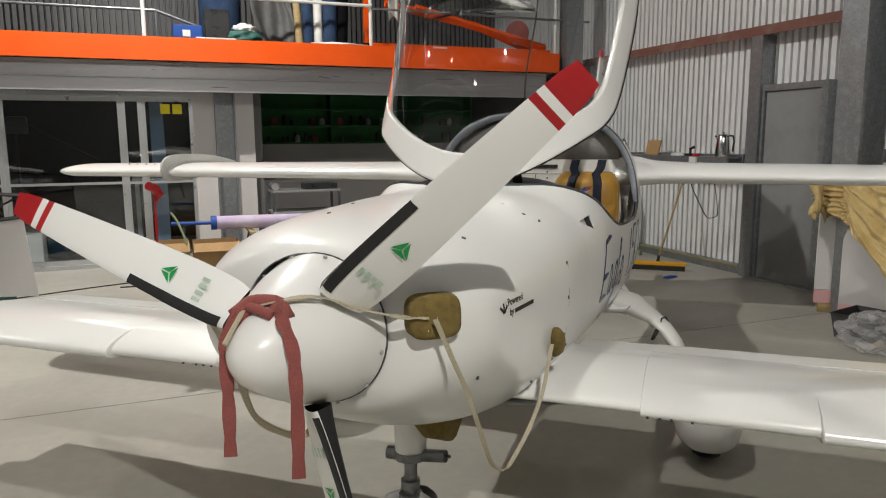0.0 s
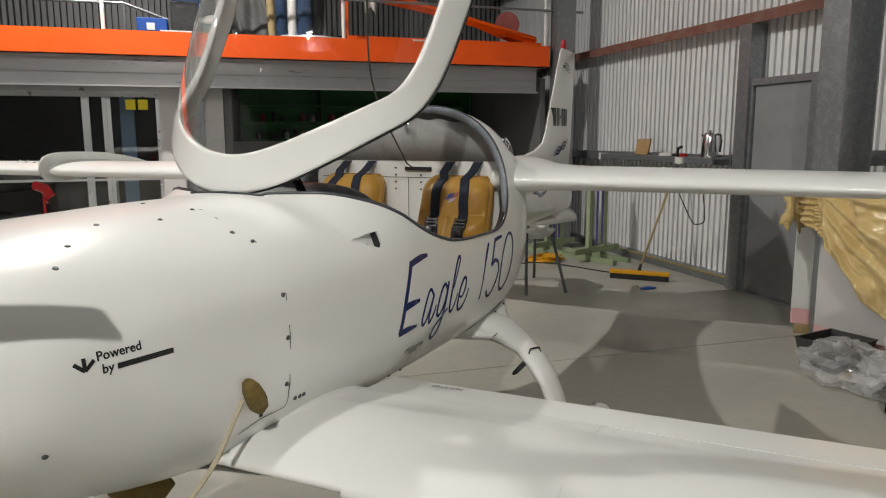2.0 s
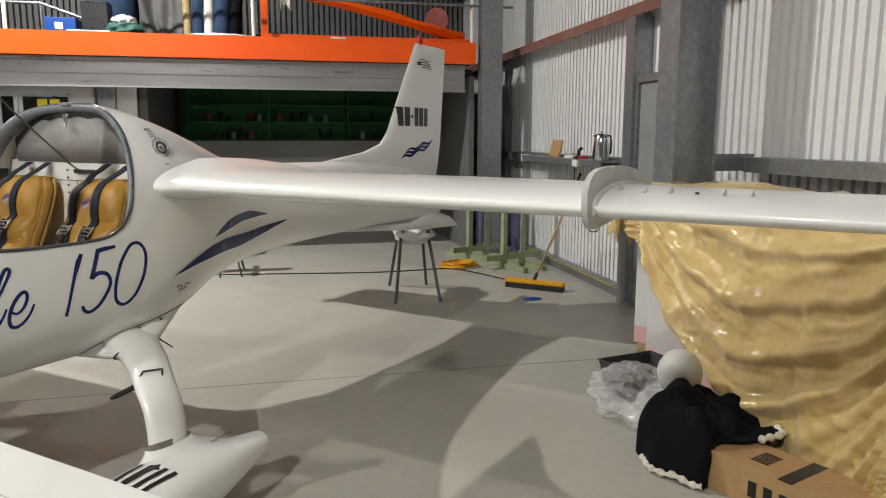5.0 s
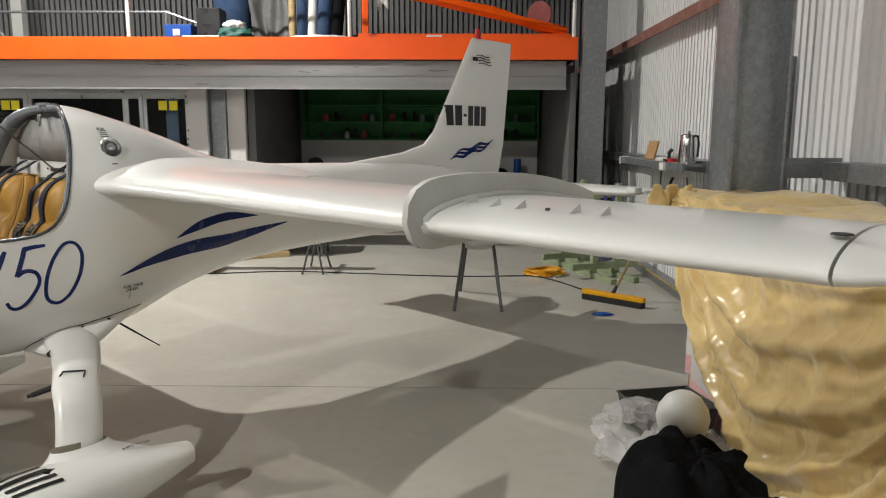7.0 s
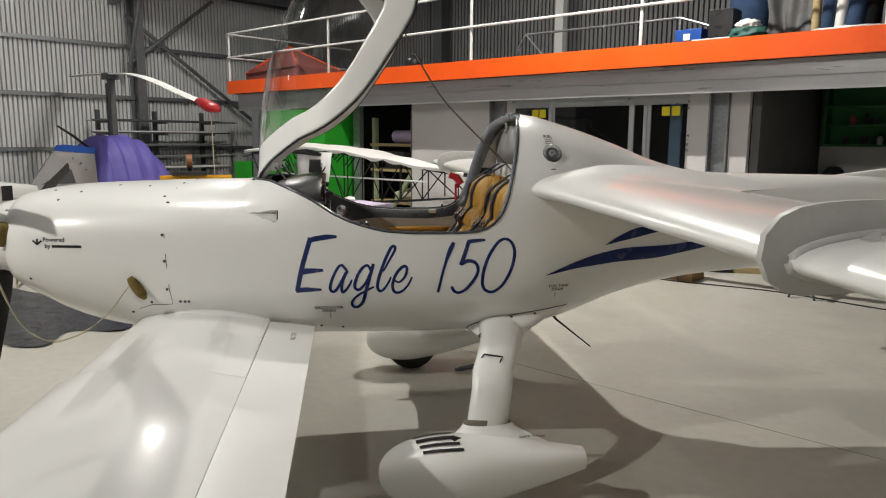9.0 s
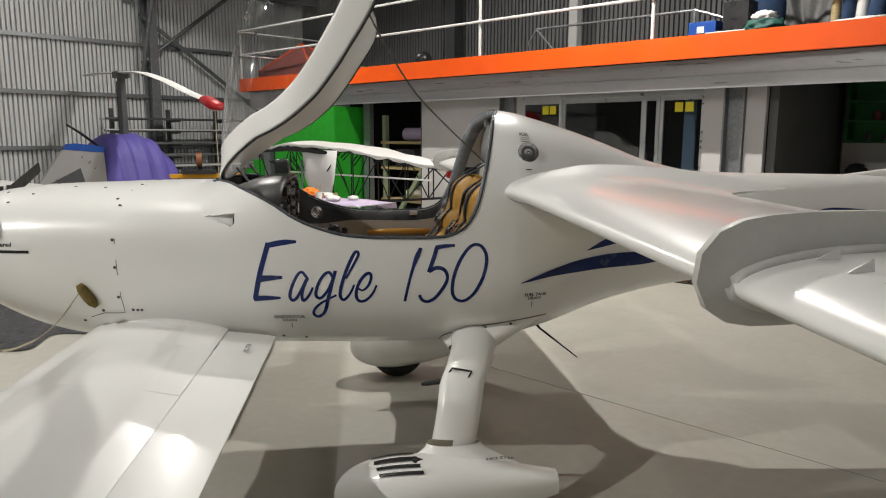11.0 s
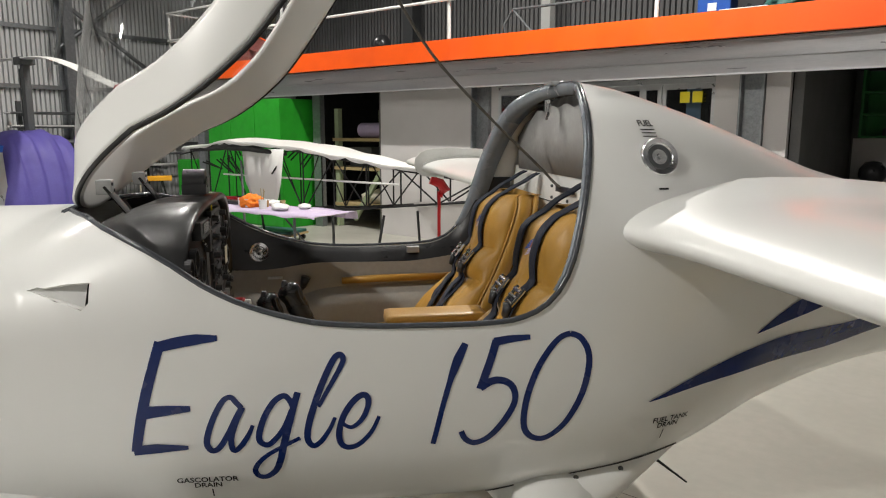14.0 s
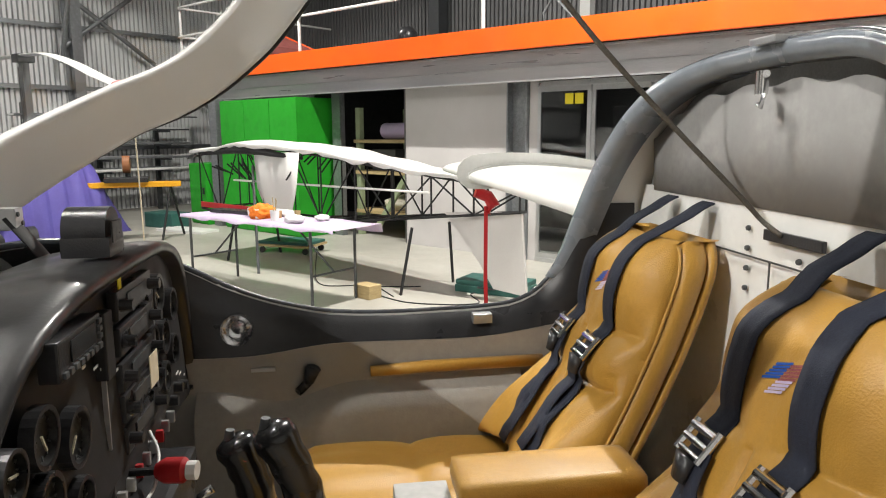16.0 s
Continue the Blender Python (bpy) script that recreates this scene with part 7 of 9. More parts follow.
def black_jacket():
    """A jacket thrown over the end of the carton: one draped shell with a fleece hem."""
    t = thing("black_jacket", "crumpled black jacket with cream fleece hem on the floor", "jacket")
    cx, cy = 4.88, 2.88

    def drape(th, f):
        r = 0.30 * (1 + 0.13 * math.sin(2 * th + 0.9) + 0.07 * math.sin(5 * th + 1.0) + 0.045 * math.sin(9 * th + 2.0))
        x, y = cx + r * f * math.cos(th), cy + r * f * math.sin(th)
        z = (0.245 + 0.09 * math.sin(th - 0.9) * f) * (1 - f ** 7) + 0.016
        x += 0.06 * noise.noise(Vector((th, f * 3, 1.0))) * f
        y += 0.06 * noise.noise(Vector((th + 4.0, f * 3, 7.0))) * f
        z += 0.050 * f * (0.45 - abs(math.sin(3.5 * th + 2.2 * f + 0.5))) * (1.15 - f) * 2
        z += 0.13 * (0.3 - abs(noise.noise(Vector((x * 5.5, y * 5.5, 2.0))))) * (1 - f ** 4) + 0.022 * (0.25 - abs(noise.noise(Vector((x * 13, y * 13, 5.0)))))
        z *= 1 + 0.22 * noise.noise(Vector((x * 6, y * 6, 9.0)))
        lift = max(0.0, min(1.0, (2.78 - y) / 0.05)) * max(0.0, min(1.0, (x - 4.70) / 0.05))
        return Vector((x, y, max(z, 0.012 + 0.185 * lift)))

    bm = bmesh.new()
    vv = grid(bm, [[drape(2 * math.pi * k / 120, 0.02 + 0.98 * j / 40) for k in range(120)] for j in range(41)], closed=True)
    bm.faces.new(vv[0])
    solidify(part("shell", bm, BLACK_CLOTH, t, smooth=50), 0.012)
    for a0, a1 in ((172, 236), (288, 362)):
        ang = [radians(a0 + (a1 - a0) * i / 30) for i in range(31)]
        part("fleece_hem", TU([drape(q, 1.0) + Vector((0.012 * math.cos(q), 0.012 * math.sin(q), 0.010)) for q in ang], [0.015 + 0.006 * math.sin(i * 1.7) for i in range(31)], 8), FLEECE, t, "cream fleece hem", smooth=True)
    return t


black_jacket()
t = thing("cardboard_box", "long brown cardboard box with printed bars", "box", pose(4.97, 2.33, 0, 0, 0, 20))
part("carton", B(-0.13, 0.13, -0.38, 0.38, 0, 0.18, 0.004), CARD, t)
part("tape", B(-0.132, 0.132, -0.03, 0.03, 0.1785, 0.182), BLACK_PL, t, "dark packing tape")
for k in range(7):
    part("print_bar", B(-0.1325, -0.1305, -0.30 + 0.07 * k, -0.262 + 0.07 * k, 0.05, 0.12), BLACK_DECAL, t)
for k in range(6):
    part("print_bar", B(-0.06 + 0.02 * k, -0.048 + 0.02 * k, 0.12, 0.2, 0.1805, 0.1822), BLACK_DECAL, t)
single("black_bar", B(-0.05, 0.05, -0.75, 0.75, 0.0, 0.10, 0.01, pose(5.19, 2.33, 0, 0, 0, 12)), BLACK_RUB, "long black foam bar lying beside the carton", "bar")
single("timber_offcut", B(-0.16, 0.16, -0.03, 0.03, 0, 0.025, 0.003, pose(4.95, 3.70, 0, 0, 0, 75)), WOOD, "short pale timber offcut on the floor", "timber")

# shelf on the east wall
sh = thing("wall_shelf", "galvanised steel shelf along the corrugated wall", "shelf")
part("shelf_board", B(5.82, 5.995, 6.15, 8.35, 1.315, 1.335), GALV, sh)
part("shelf_lip", B(5.80, 5.818, 6.15, 8.35, 1.27, 1.335), GALV, sh)
part("end_cap", B(5.80, 5.90, 8.352, 8.40, 1.26, 1.345), WHITE_PL, sh)
k = thing("kettle", "tall polished steel electric kettle on the shelf", "kettle", pose(5.90, 6.33, 1.336))
part("kettle_body", lathe(bmesh.new(), [(0, 0), (0.085, 0), (0.087, 0.02), (0.07, 0.20), (0.062, 0.235), (0.05, 0.25), (0.012, 0.256), (0.012, 0.275), (0, 0.277)], 28), CHROME, k, smooth=40)
part("kettle_handle", TU([(0.03, -0.06, 0.235), (0.04, -0.105, 0.23), (0.045, -0.115, 0.17), (0.045, -0.10, 0.06)], 0.011, 8), BLACK_PL, k, smooth=True)
part("spout", TU([(-0.03, 0.05, 0.20), (-0.035, 0.085, 0.235)], [0.02, 0.012], 10), CHROME, k, smooth=True)
single("cardboard_offcut", B(-0.01, 0.01, -0.11, 0.11, 0, 0.19, 0.002, pose(5.93, 7.62, 1.336, 0, 14, 8)), CARD, "brown cardboard offcut leaning on the wall shelf", "cardboard")
single("power_socket", B(5.775, 5.80, 6.62, 6.74, 1.262, 1.33, 0.005), WHITE_PL, "white double power socket on the shelf edge", "socket")
single("black_clamp", box(TU([(5.90, 6.86, 1.336), (5.90, 6.86, 1.42), (5.90, 6.80, 1.44)], 0.018, 8), 5.86, 5.94, 6.82, 6.92, 1.336, 1.36, 0.004), BLACK_PL, "small black and red hand tool on the shelf", "tool", smooth=40)
single("red_tape", lathe(bmesh.new(), [(0.025, 0), (0.045, 0), (0.045, 0.03), (0.025, 0.03), (0.025, 0)], 18, pose(5.90, 6.76, 1.336)), RED_PAINT, "small roll of red tape on the shelf", "tape")
single("crumpled_rag", ridged(bmesh.new(), (5.90, 7.08, 1.345), 0.05, 3.0, 0.6, 3, (1, 1.9, 0.5), 2.0), WHITE_PL, "crumpled white rag on the shelf", "rag", smooth=True)
q = curve_pts([(5.78, 6.68, 1.28), (5.79, 6.70, 1.05), (5.85, 6.62, 0.80), (5.90, 6.50, 0.62), (5.95, 6.42, 0.66), (5.98, 6.50, 0.95), (5.99, 6.60, 1.2)], 30)
single("power_lead", TU(q, 0.006, 6), BLACK_RUB, "thin black power lead hanging from the socket", "cable", smooth=True)

# broom leaning on the wall
br = thing("broom", "wide push broom with amber head leaning on the wall", "broom")
hm = Matrix.Translation((5.41, 6.765, 0.0)) @ pose(0, 0, 0, 0, 0, -41)
part("broom_head", B(-0.32, 0.32, -0.035, 0.035, 0.055, 0.10, 0.012, hm), YELLOW_PL, br)
part("bristles", B(-0.31, 0.31, -0.045, 0.045, 0.0, 0.053, 0.004, hm), BLACK_RUB, br, "dark bristles")
part("socket", TU([(5.41, 6.765, 0.10), (5.45, 6.80, 0.16)], [0.02, 0.016], 10), BLACK_PL, br)
part("handle", TU([(5.44, 6.79, 0.14), (5.99, 7.02, 1.16)], 0.012, 10), WOOD, br, "pale timber handle", smooth=True)
part("handle_end", TU([(5.935, 6.997, 1.06), (5.998, 7.023, 1.175)], 0.014, 10), BLACK_PL, br)
single("blue_offcut", ridged(bmesh.new(), (5.22, 6.30, 0.01), 0.07, 5.0, 0.5, 3, (1.2, 0.5, 0.25), 2.0), BLUE_PL, "crumpled scrap of blue tape on the floor", "scrap", smooth=True)


def rack_frame(x, y, rz):
    t = thing("timber_rack", "pale green timber stand with purple straps", "stand", pose(x, y, 0, 0, 0, rz), "timber stands")
    for px in (-0.14, 0.14):
        part("post", B(px - 0.03, px + 0.03, -0.03, 0.03, 0.06, 1.05, 0.004), GREEN_WOOD, t)
        part("foot", B(px - 0.035, px + 0.035, -0.42, 0.42, 0.0, 0.06, 0.004), GREEN_WOOD, t)
    part("rail", B(-0.42, 0.42, -0.032, 0.032, 0.10, 0.17, 0.004), GREEN_WOOD, t)
    part("arm", B(-0.2, 0.2, -0.045, -0.031, 0.9, 0.98), GREEN_WOOD, t)
    for px in (-0.05, 0.05):
        part("strap", B(px - 0.018, px + 0.018, -0.05, -0.046, 0.20, 1.0), PURPLE, t, "purple fabric strap")


rack_frame(5.60, 8.05, 20)
rack_frame(5.35, 8.75, 24)
q = []
for i in range(120):
    a = i * 0.42
    q.append((4.95 + (0.20 + 0.05 * math.sin(i * 0.9)) * math.cos(a), 8.15 + (0.15 + 0.04 * math.sin(i * 1.3)) * math.sin(a), 0.012 + 0.0005 * i))
single("cable_coil", TU(q, 0.007, 6), YELLOW_PL, "coiled orange extension lead on the floor", "cable", smooth=True)
for k, (pts, r, mm, lb) in enumerate((
        ([(-0.5, 8.18, 0.008), (0.8, 8.05, 0.008), (2.0, 8.25, 0.008), (2.8, 8.15, 0.008), (4.0, 8.0, 0.008), (4.75, 8.05, 0.01), (5.3, 7.2, 0.008), (5.5, 6.9, 0.01)], 0.007, BLACK_RUB, "dark extension lead lying across the floor"),
        ([(-2.5, 7.6, 0.008), (-2.9, 7.2, 0.008), (-2.2, 7.0, 0.008), (-1.6, 7.4, 0.008), (-1.9, 7.7, 0.008), (-1.0, 8.2, 0.008), (0.2, 8.6, 0.008)], 0.006, BLACK_RUB, "dark cable curling over the floor"),
        ([(-3.9, 7.4, 0.3), (-3.7, 7.2, 0.02), (-3.3, 7.0, 0.008), (-2.9, 7.3, 0.008), (-2.4, 7.1, 0.008)], 0.006, BLACK_RUB, "thin cable hanging from the table"))):
    single("floor_cable", TU(curve_pts(pts, 60), r, 6), mm, lb, "cable", smooth=True)
# stool with covered top and a loose tail surface
st = thing("stool", "dark steel stool with crumpled white cover", "stool")
legs = ((3.905, 6.415), (4.335, 6.40), (3.97, 7.26), (4.36, 7.22))
for x, y in legs:
    cx, cy = 4.14 + (x - 4.14) * 0.62, 6.83 + (y - 6.83) * 0.5
    part("leg", TU([(x, y, 0), (cx, cy, 0.60), (cx + (4.14 - cx) * 0.15, cy + (6.83 - cy) * 0.15, 0.655), (4.14 + (cx - 4.14) * 0.3, 6.83 + (cy - 6.83) * 0.3, 0.665)], 0.016, 8), STEEL_DK, st)
part("seat", B(4.0, 4.28, 6.62, 7.04, 0.64, 0.665, 0.006), STEEL_DK, st)
part("cover", ridged(bmesh.new(), (4.14, 6.74, 0.62), 0.16, 9.0, 0.45, 4, (1.1, 1.2, 0.55), 1.4), WHITE_PL, st, "crumpled white paper cover", smooth=True)
single("foam_roll", TU([(0.80, 8.82, 0.045), (1.28, 9.05, 0.045)], 0.045, 14), BLACK_RUB, "dark rolled foam mat on the floor", "roll", smooth=40)
single("timber_batten", B(-0.28, 0.28, -0.04, 0.04, 0, 0.07, 0.005, pose(1.50, 9.20, 0, 0, 0, 26)), WOOD, "short pale timber batten on the floor", "timber")

# floor joint and the red tail hanging from the far wing
structure("floor_joint_1", B(-6.0, XR, 1.115, 1.121, 0.0005, 0.0015), SEAM, "thin saw-cut joint in the concrete floor")
structure("floor_joint_2", B(-9.0, XR, 4.4505, 4.4535, 0.0005, 0.0015), mat("joint_filler", (0.17, 0.165, 0.145), 0.8), "thin saw-cut joint in the concrete floor")
part("pitot_lock", TU([P(2.86, -2.75, 1.24), P(2.93, -2.75, 1.215), P(2.96, -2.75, 1.17), P(2.93, -2.75, 1.12)], [0.03, 0.035, 0.04, 0.02], 10), RED_PAINT, AC, "red control lock under the far wing")
strap(curve_pts([P(2.92, -2.75, 1.16), P(2.92, -2.755, 0.8), P(2.93, -2.75, 0.45), P(2.94, -2.76, 0.05)], 20), 0.022, 0.004, RED_PAINT, "lock_streamer", AC, "red streamer hanging from the control lock", (0, 1, 0))

# ---- workshop bay ----
gs = thing("shelving", "dark green shelving with jars and small tools", "shelving")
part("back_panel", B(1.42, 5.30, 12.30, 12.40, 1.50, 2.33), GREEN_DK, gs)
for z in (1.50, 1.78, 2.05):
    part("shelf", B(1.42, 5.30, 11.98, 12.298, z, z + 0.025), GREEN_DK, gs)
for x in (1.42, 2.70, 3.98, 5.27):
    part("upright", B(x, x + 0.03, 11.98, 12.298, 1.527, 2.33), GREEN_DK, gs)
random.seed(4)
kinds = []
for i, (nm, r, h, mm, lb) in enumerate((("jar", 0.035, 0.10, GREY_BAG, "small dark jar on the green shelf"), ("tin", 0.045, 0.12, ALU, "small metal tin on the green shelf"), ("bottle", 0.03, 0.17, BLACK_PL, "dark bottle on the green shelf"), ("paint_can", 0.055, 0.13, RED_STRAP, "dull red paint can on the green shelf"))):
    kinds.append(single(nm, lathe(bmesh.new(), [(0, 0), (r, 0), (r, h * 0.75), (r * 0.8, h * 0.85), (r * 0.5, h * 0.9), (r * 0.5, h), (0, h)], 12, None), mm, lb, nm, pose(2.0 + 0.14 * i, 12.12, 1.526), "things on the green shelves", smooth=40))
for z in (1.526, 1.806):
    x = 1.52
    while x < 5.2:
        x += random.uniform(0.12, 0.34)
        if x < 5.15 and min(abs(x - u) for u in (1.42, 2.70, 3.98, 5.27)) > 0.10:
            copy_thing(random.choice(kinds), pose(x, random.uniform(12.06, 12.2), z))
for ob in kinds:
    ob.matrix_basis = ob.matrix_basis @ pose(0, -0.06, 0)
bn = thing("workbench", "long white workbench along the bay wall", "workbench")
part("worktop", B(1.30, 5.33, 11.7, 12.41, 0.88, 0.92, 0.004), WHITE_PL, bn)
part("front_panel", B(1.32, 5.30, 11.75, 11.78, 0.0, 0.878), WALL_WHITE, bn)
part("splash_back", B(1.30, 5.33, 12.395, 12.415, 0.922, 1.49), WALL_WHITE, bn)
single("dark_globe", lathe(bmesh.new(), [(0, 0.30), (0.09, 0.28), (0.15, 0.2), (0.16, 0.12), (0.12, 0.03), (0.1, 0), (0, 0)], 18, pose(1.62, 11.95, 0.921)), BLACK_PL, "round dark helmet on the workbench", "helmet", smooth=True)
single("blue_roll", lathe(bmesh.new(), [(0, 0), (0.06, 0), (0.06, 0.28), (0, 0.28)], 18, pose(4.95, 11.9, 0.921)), BLUE_PL, "upright roll of blue paper on the workbench", "roll", smooth=40)
single("rag_pile", ridged(bmesh.new(), (4.6, 11.95, 0.97), 0.12, 11.0, 0.5, 3, (1.6, 1, 0.6), 1.8), BLACK_CLOTH, "pile of dark rags on the workbench", "rags", smooth=True)
tb = thing("tool_trolley", "dark steel trolley stacked with tools", "trolley", pose(1.75, 9.55, 0))
for z in (0.25, 0.6, 0.88):
    part("tray", B(-0.45, 0.45, -0.25, 0.25, z, z + 0.03, 0.004), FASCIA, tb)
for x in (-0.43, 0.43):
    for y in (-0.23, 0.23):
        part("leg", B(x - 0.015, x + 0.015, y - 0.015, y + 0.015, 0, 0.88), STEEL_DK, tb)
single("foil_roll", TU([(1.35, 9.35, 0.96), (1.35, 9.75, 0.96)], 0.05, 14), ALU, "roll of metal foil on the tool trolley", "roll", smooth=40)
single("tool_case", B(-0.22, 0.22, -0.12, 0.12, 0, 0.07, 0.01, pose(1.95, 9.5, 0.911, 0, 0, 6)), BLACK_PL, "flat black tool case on the trolley", "case")

# ---- by the office front ----
for x0, x1, y0, y1, h, lb in ((-0.30, 0.22, 8.05, 8.45, 0.46, "open brown cardboard carton by the office front"), (0.26, 0.75, 8.1, 8.5, 0.44, "brown cardboard carton by the office front"), (0.80, 1.15, 8.15, 8.5, 0.34, "small brown cardboard carton by the office front")):
    t = thing("cardboard_box", lb, "box", group="cartons by the office")
    bm = bmesh.new()
    box(bm, x0, x1, y0, y0 + 0.006, 0, h)
    box(bm, x0, x1, y1 - 0.006, y1, 0, h)
    box(bm, x0, x0 + 0.006, y0 + 0.006, y1 - 0.006, 0, h)
    box(bm, x1 - 0.006, x1, y0 + 0.006, y1 - 0.006, 0, h)
    box(bm, x0 + 0.006, x1 - 0.006, y0 + 0.006, y1 - 0.006, 0.002, 0.008)
    part("carton", bm, CARD, t)
    part("flap", B(x0, x1, -0.14, 0, 0, 0.005, 0, Matrix.Translation((0, y0, h)) @ pose(0, 0, 0, 35)), CARD, t)
tu = thing("wrapped_tube", "long lilac wrapped tube on trestles with blue tape", "tube")
part("tube_body", TU([(0.50, 8.32, 0.64), (2.60, 8.36, 0.61)], 0.075, 18), LILAC, tu, smooth=40)
part("tape_band", TU([(0.47, 8.32, 0.641), (0.53, 8.32, 0.64)], 0.08, 18), BLUE_PL, tu, "blue tape band")
part("rod", TU([(0.05, 8.31, 0.65), (0.50, 8.32, 0.64)], 0.02, 10), BLUE_PL, tu)
for x in (0.9, 2.3):
    t = thing("trestle", "simple dark steel trestle", "trestle", pose(x, 8.34, 0), "trestles")
    for y in (-0.25, 0.25):
        part("leg", TU([(-0.12, y, 0), (0, y * 0.5, 0.52)], 0.012, 8), STEEL_DK, t)
        part("leg", TU([(0.12, y, 0), (0, y * 0.5, 0.52)], 0.012, 8), STEEL_DK, t)
    part("bar", B(-0.03, 0.03, -0.3, 0.3, 0.52, 0.545), WOOD, t)
single("timber_strip", TU(curve_pts([(0.22, 8.0, 0.02), (0.20, 8.02, 0.4), (0.10, 8.05, 0.72), (0.05, 8.06, 0.80)], 12), 0.012, 6), GREEN_WOOD, "bent pale timber strip leaning on the cartons", "timber")
sl = thing("studio_lamp", "black lamp on a tall stand inside the office", "lamp", pose(-1.72, 10.5, 0))
part("stand", TU([(0, 0, 0), (0, 0, 1.7)], 0.02, 8), BLACK_PAINT, sl)
part("lamp_head", B(-0.14, 0.14, -0.1, 0.1, 1.66, 1.88, 0.03), BLACK_PL, sl)
part("boom", TU([(0.1, 0, 1.8), (0.95, 0, 1.3)], 0.012, 8), BLACK_PAINT, sl)
for a in (0, 120, 240):
    part("foot", TU([(0, 0, 0.25), (0.35 * math.cos(radians(a)), 0.35 * math.sin(radians(a)), 0.01)], 0.012, 8), BLACK_PAINT, sl)
single("gym_ball", lathe(bmesh.new(), [(0.3 * math.sin(radians(a)), 0.3 - 0.3 * math.cos(radians(a))) for a in range(0, 181, 12)], 24, pose(-1.35, 10.6, 0)), DENIM, "large dark blue exercise ball in the office", "ball", smooth=True)
single("office_cabinet", B(-1.95, -1.45, 9.95, 10.3, 0, 0.42, 0.01), WHITE_PL, "low white cabinet behind the office glass", "cabinet")
tabl = thing("office_table", "white table inside the office", "table")
part("tabletop", B(-0.4, 0.95, 10.6, 11.3, 1.02, 1.06, 0.006), WHITE_PL, tabl)
for x in (-0.35, 0.9):
    for y in (10.65, 11.25):
        part("leg", B(x - 0.02, x + 0.02, y - 0.02, y + 0.02, 0, 1.02), ALU, tabl)
single("blue_blind", B(-0.12, 0.05, 10.2, 10.22, 0.0, 2.1), mat("pale_blue_blind", (0.25, 0.38, 0.55), 0.7), "strip of pale blue blind inside the office", "blind")

# ---- far side: frame, table, cabinets ----
fr = thing("fuselage_frame", "bare black steel-tube aircraft frame with a white top cover", "airframe")
TX0, TX1, TY = -6.0, -1.25, 7.6


def tf(q):
    """Half width, low and high edge along the frame."""
    return float(np.interp(q, (0, 0.25, 0.5, 1), (0.36, 0.42, 0.34, 0.05))), float(np.interp(q, (0, 0.25, 0.6, 1), (0.62, 0.52, 0.66, 0.86))), float(np.interp(q, (0, 0.2, 0.45, 0.75, 1), (1.32, 1.42, 1.36, 1.18, 1.06)))


NB = 11
nodes = []
for i in range(NB):
    q = i / (NB - 1)
    w, lo, hi = tf(q)
    x = TX0 + (TX1 - TX0) * q
    nodes.append([Vector((x, TY - w, lo)), Vector((x, TY + w, lo)), Vector((x, TY + w, hi)), Vector((x, TY - w, hi))])
for j in range(4):
    part("longeron", TU([n[j] for n in nodes], 0.014, 6), BLACK_PAINT, fr)
for i in range(NB):
    for j in range(4):
        part("cross_tube", TU([nodes[i][j], nodes[i][(j + 1) % 4]], 0.010, 6), BLACK_PAINT, fr)
    if i < NB - 1:
        for j, (a, b) in enumerate(((0, 3), (1, 2), (3, 2), (0, 1))):
            p, q = (nodes[i][a], nodes[i + 1][b]) if i % 2 else (nodes[i][b], nodes[i + 1][a])
            part("diagonal_tube", TU([p, q], 0.009, 6), BLACK_PAINT, fr)
bm = bmesh.new()
rows = []
for i in range(46):
    q = -0.04 + 0.96 * i / 45
    w, lo, hi = tf(max(0, q))
    x = TX0 + (TX1 - TX0) * q
    rag = 0.035 * noise.noise(Vector((i * 0.55, 0, 3))) + 0.02 * noise.noise(Vector((i * 1.3, 5, 3)))
    rows.append([(x, TY + (w + 0.03) * f, hi + 0.035 + 0.03 * (1 - f * f) + 0.008 * math.sin(i * 0.8) - (0.035 + rag if f < -0.99 else (0.03 if f > 0.99 else 0))) for f in (-1.0, -0.96, -0.7, -0.3, 0.2, 0.7, 0.96, 1.0)])
grid(bm, rows)
cv = part("top_cover", bm, WHITE_PL, fr, "thin white fabric cover along the top", smooth=40)
solidify(cv, 0.004)
# dark struts and loose fittings under the front of the cover
for k in range(26):
    h = (k * 0.618) % 1.0
    xa = TX0 + 0.05 + 2.1 * ((k * 0.381) % 1.0)
    w, lo, hi = tf((xa - TX0) / (TX1 - TX0))
    za = hi - 0.02 - 0.16 * h
    yb = TY - w * 0.9 + 1.8 * w * ((k * 0.77) % 1.0)
    part("fitting_tube", TU([(xa, yb, za), (xa + 0.34 * (h - 0.4), yb - 0.15 + 0.3 * h, za - 0.05 - 0.26 * ((k * 0.53) % 1.0))], 0.011, 6), BLACK_PAINT, fr)
part("dark_strip", TU([(TX0 + 0.1, TY - 0.37, 1.315), (-5.1, TY - 0.41, 1.375), (-4.6, TY - 0.41, 1.36), (-3.9, TY - 0.37, 1.30)], [0.02, 0.045, 0.04, 0.02], 8), BLACK_PAINT, fr)
bm = bmesh.new()
grid(bm, [[(-4.75 + 0.85 * f, TY - 0.40 - 0.02 * math.sin(f * 9), 1.36), (-4.68 + 0.72 * f, TY - 0.42, 0.95), (-4.50 + 0.4 * f, TY - 0.40, 0.60)] for f in np.linspace(0, 1, 9)])
wp = part("side_panel", bm, WHITE_PL, fr, "white fabric side panel", smooth=True)
solidify(wp, 0.008)
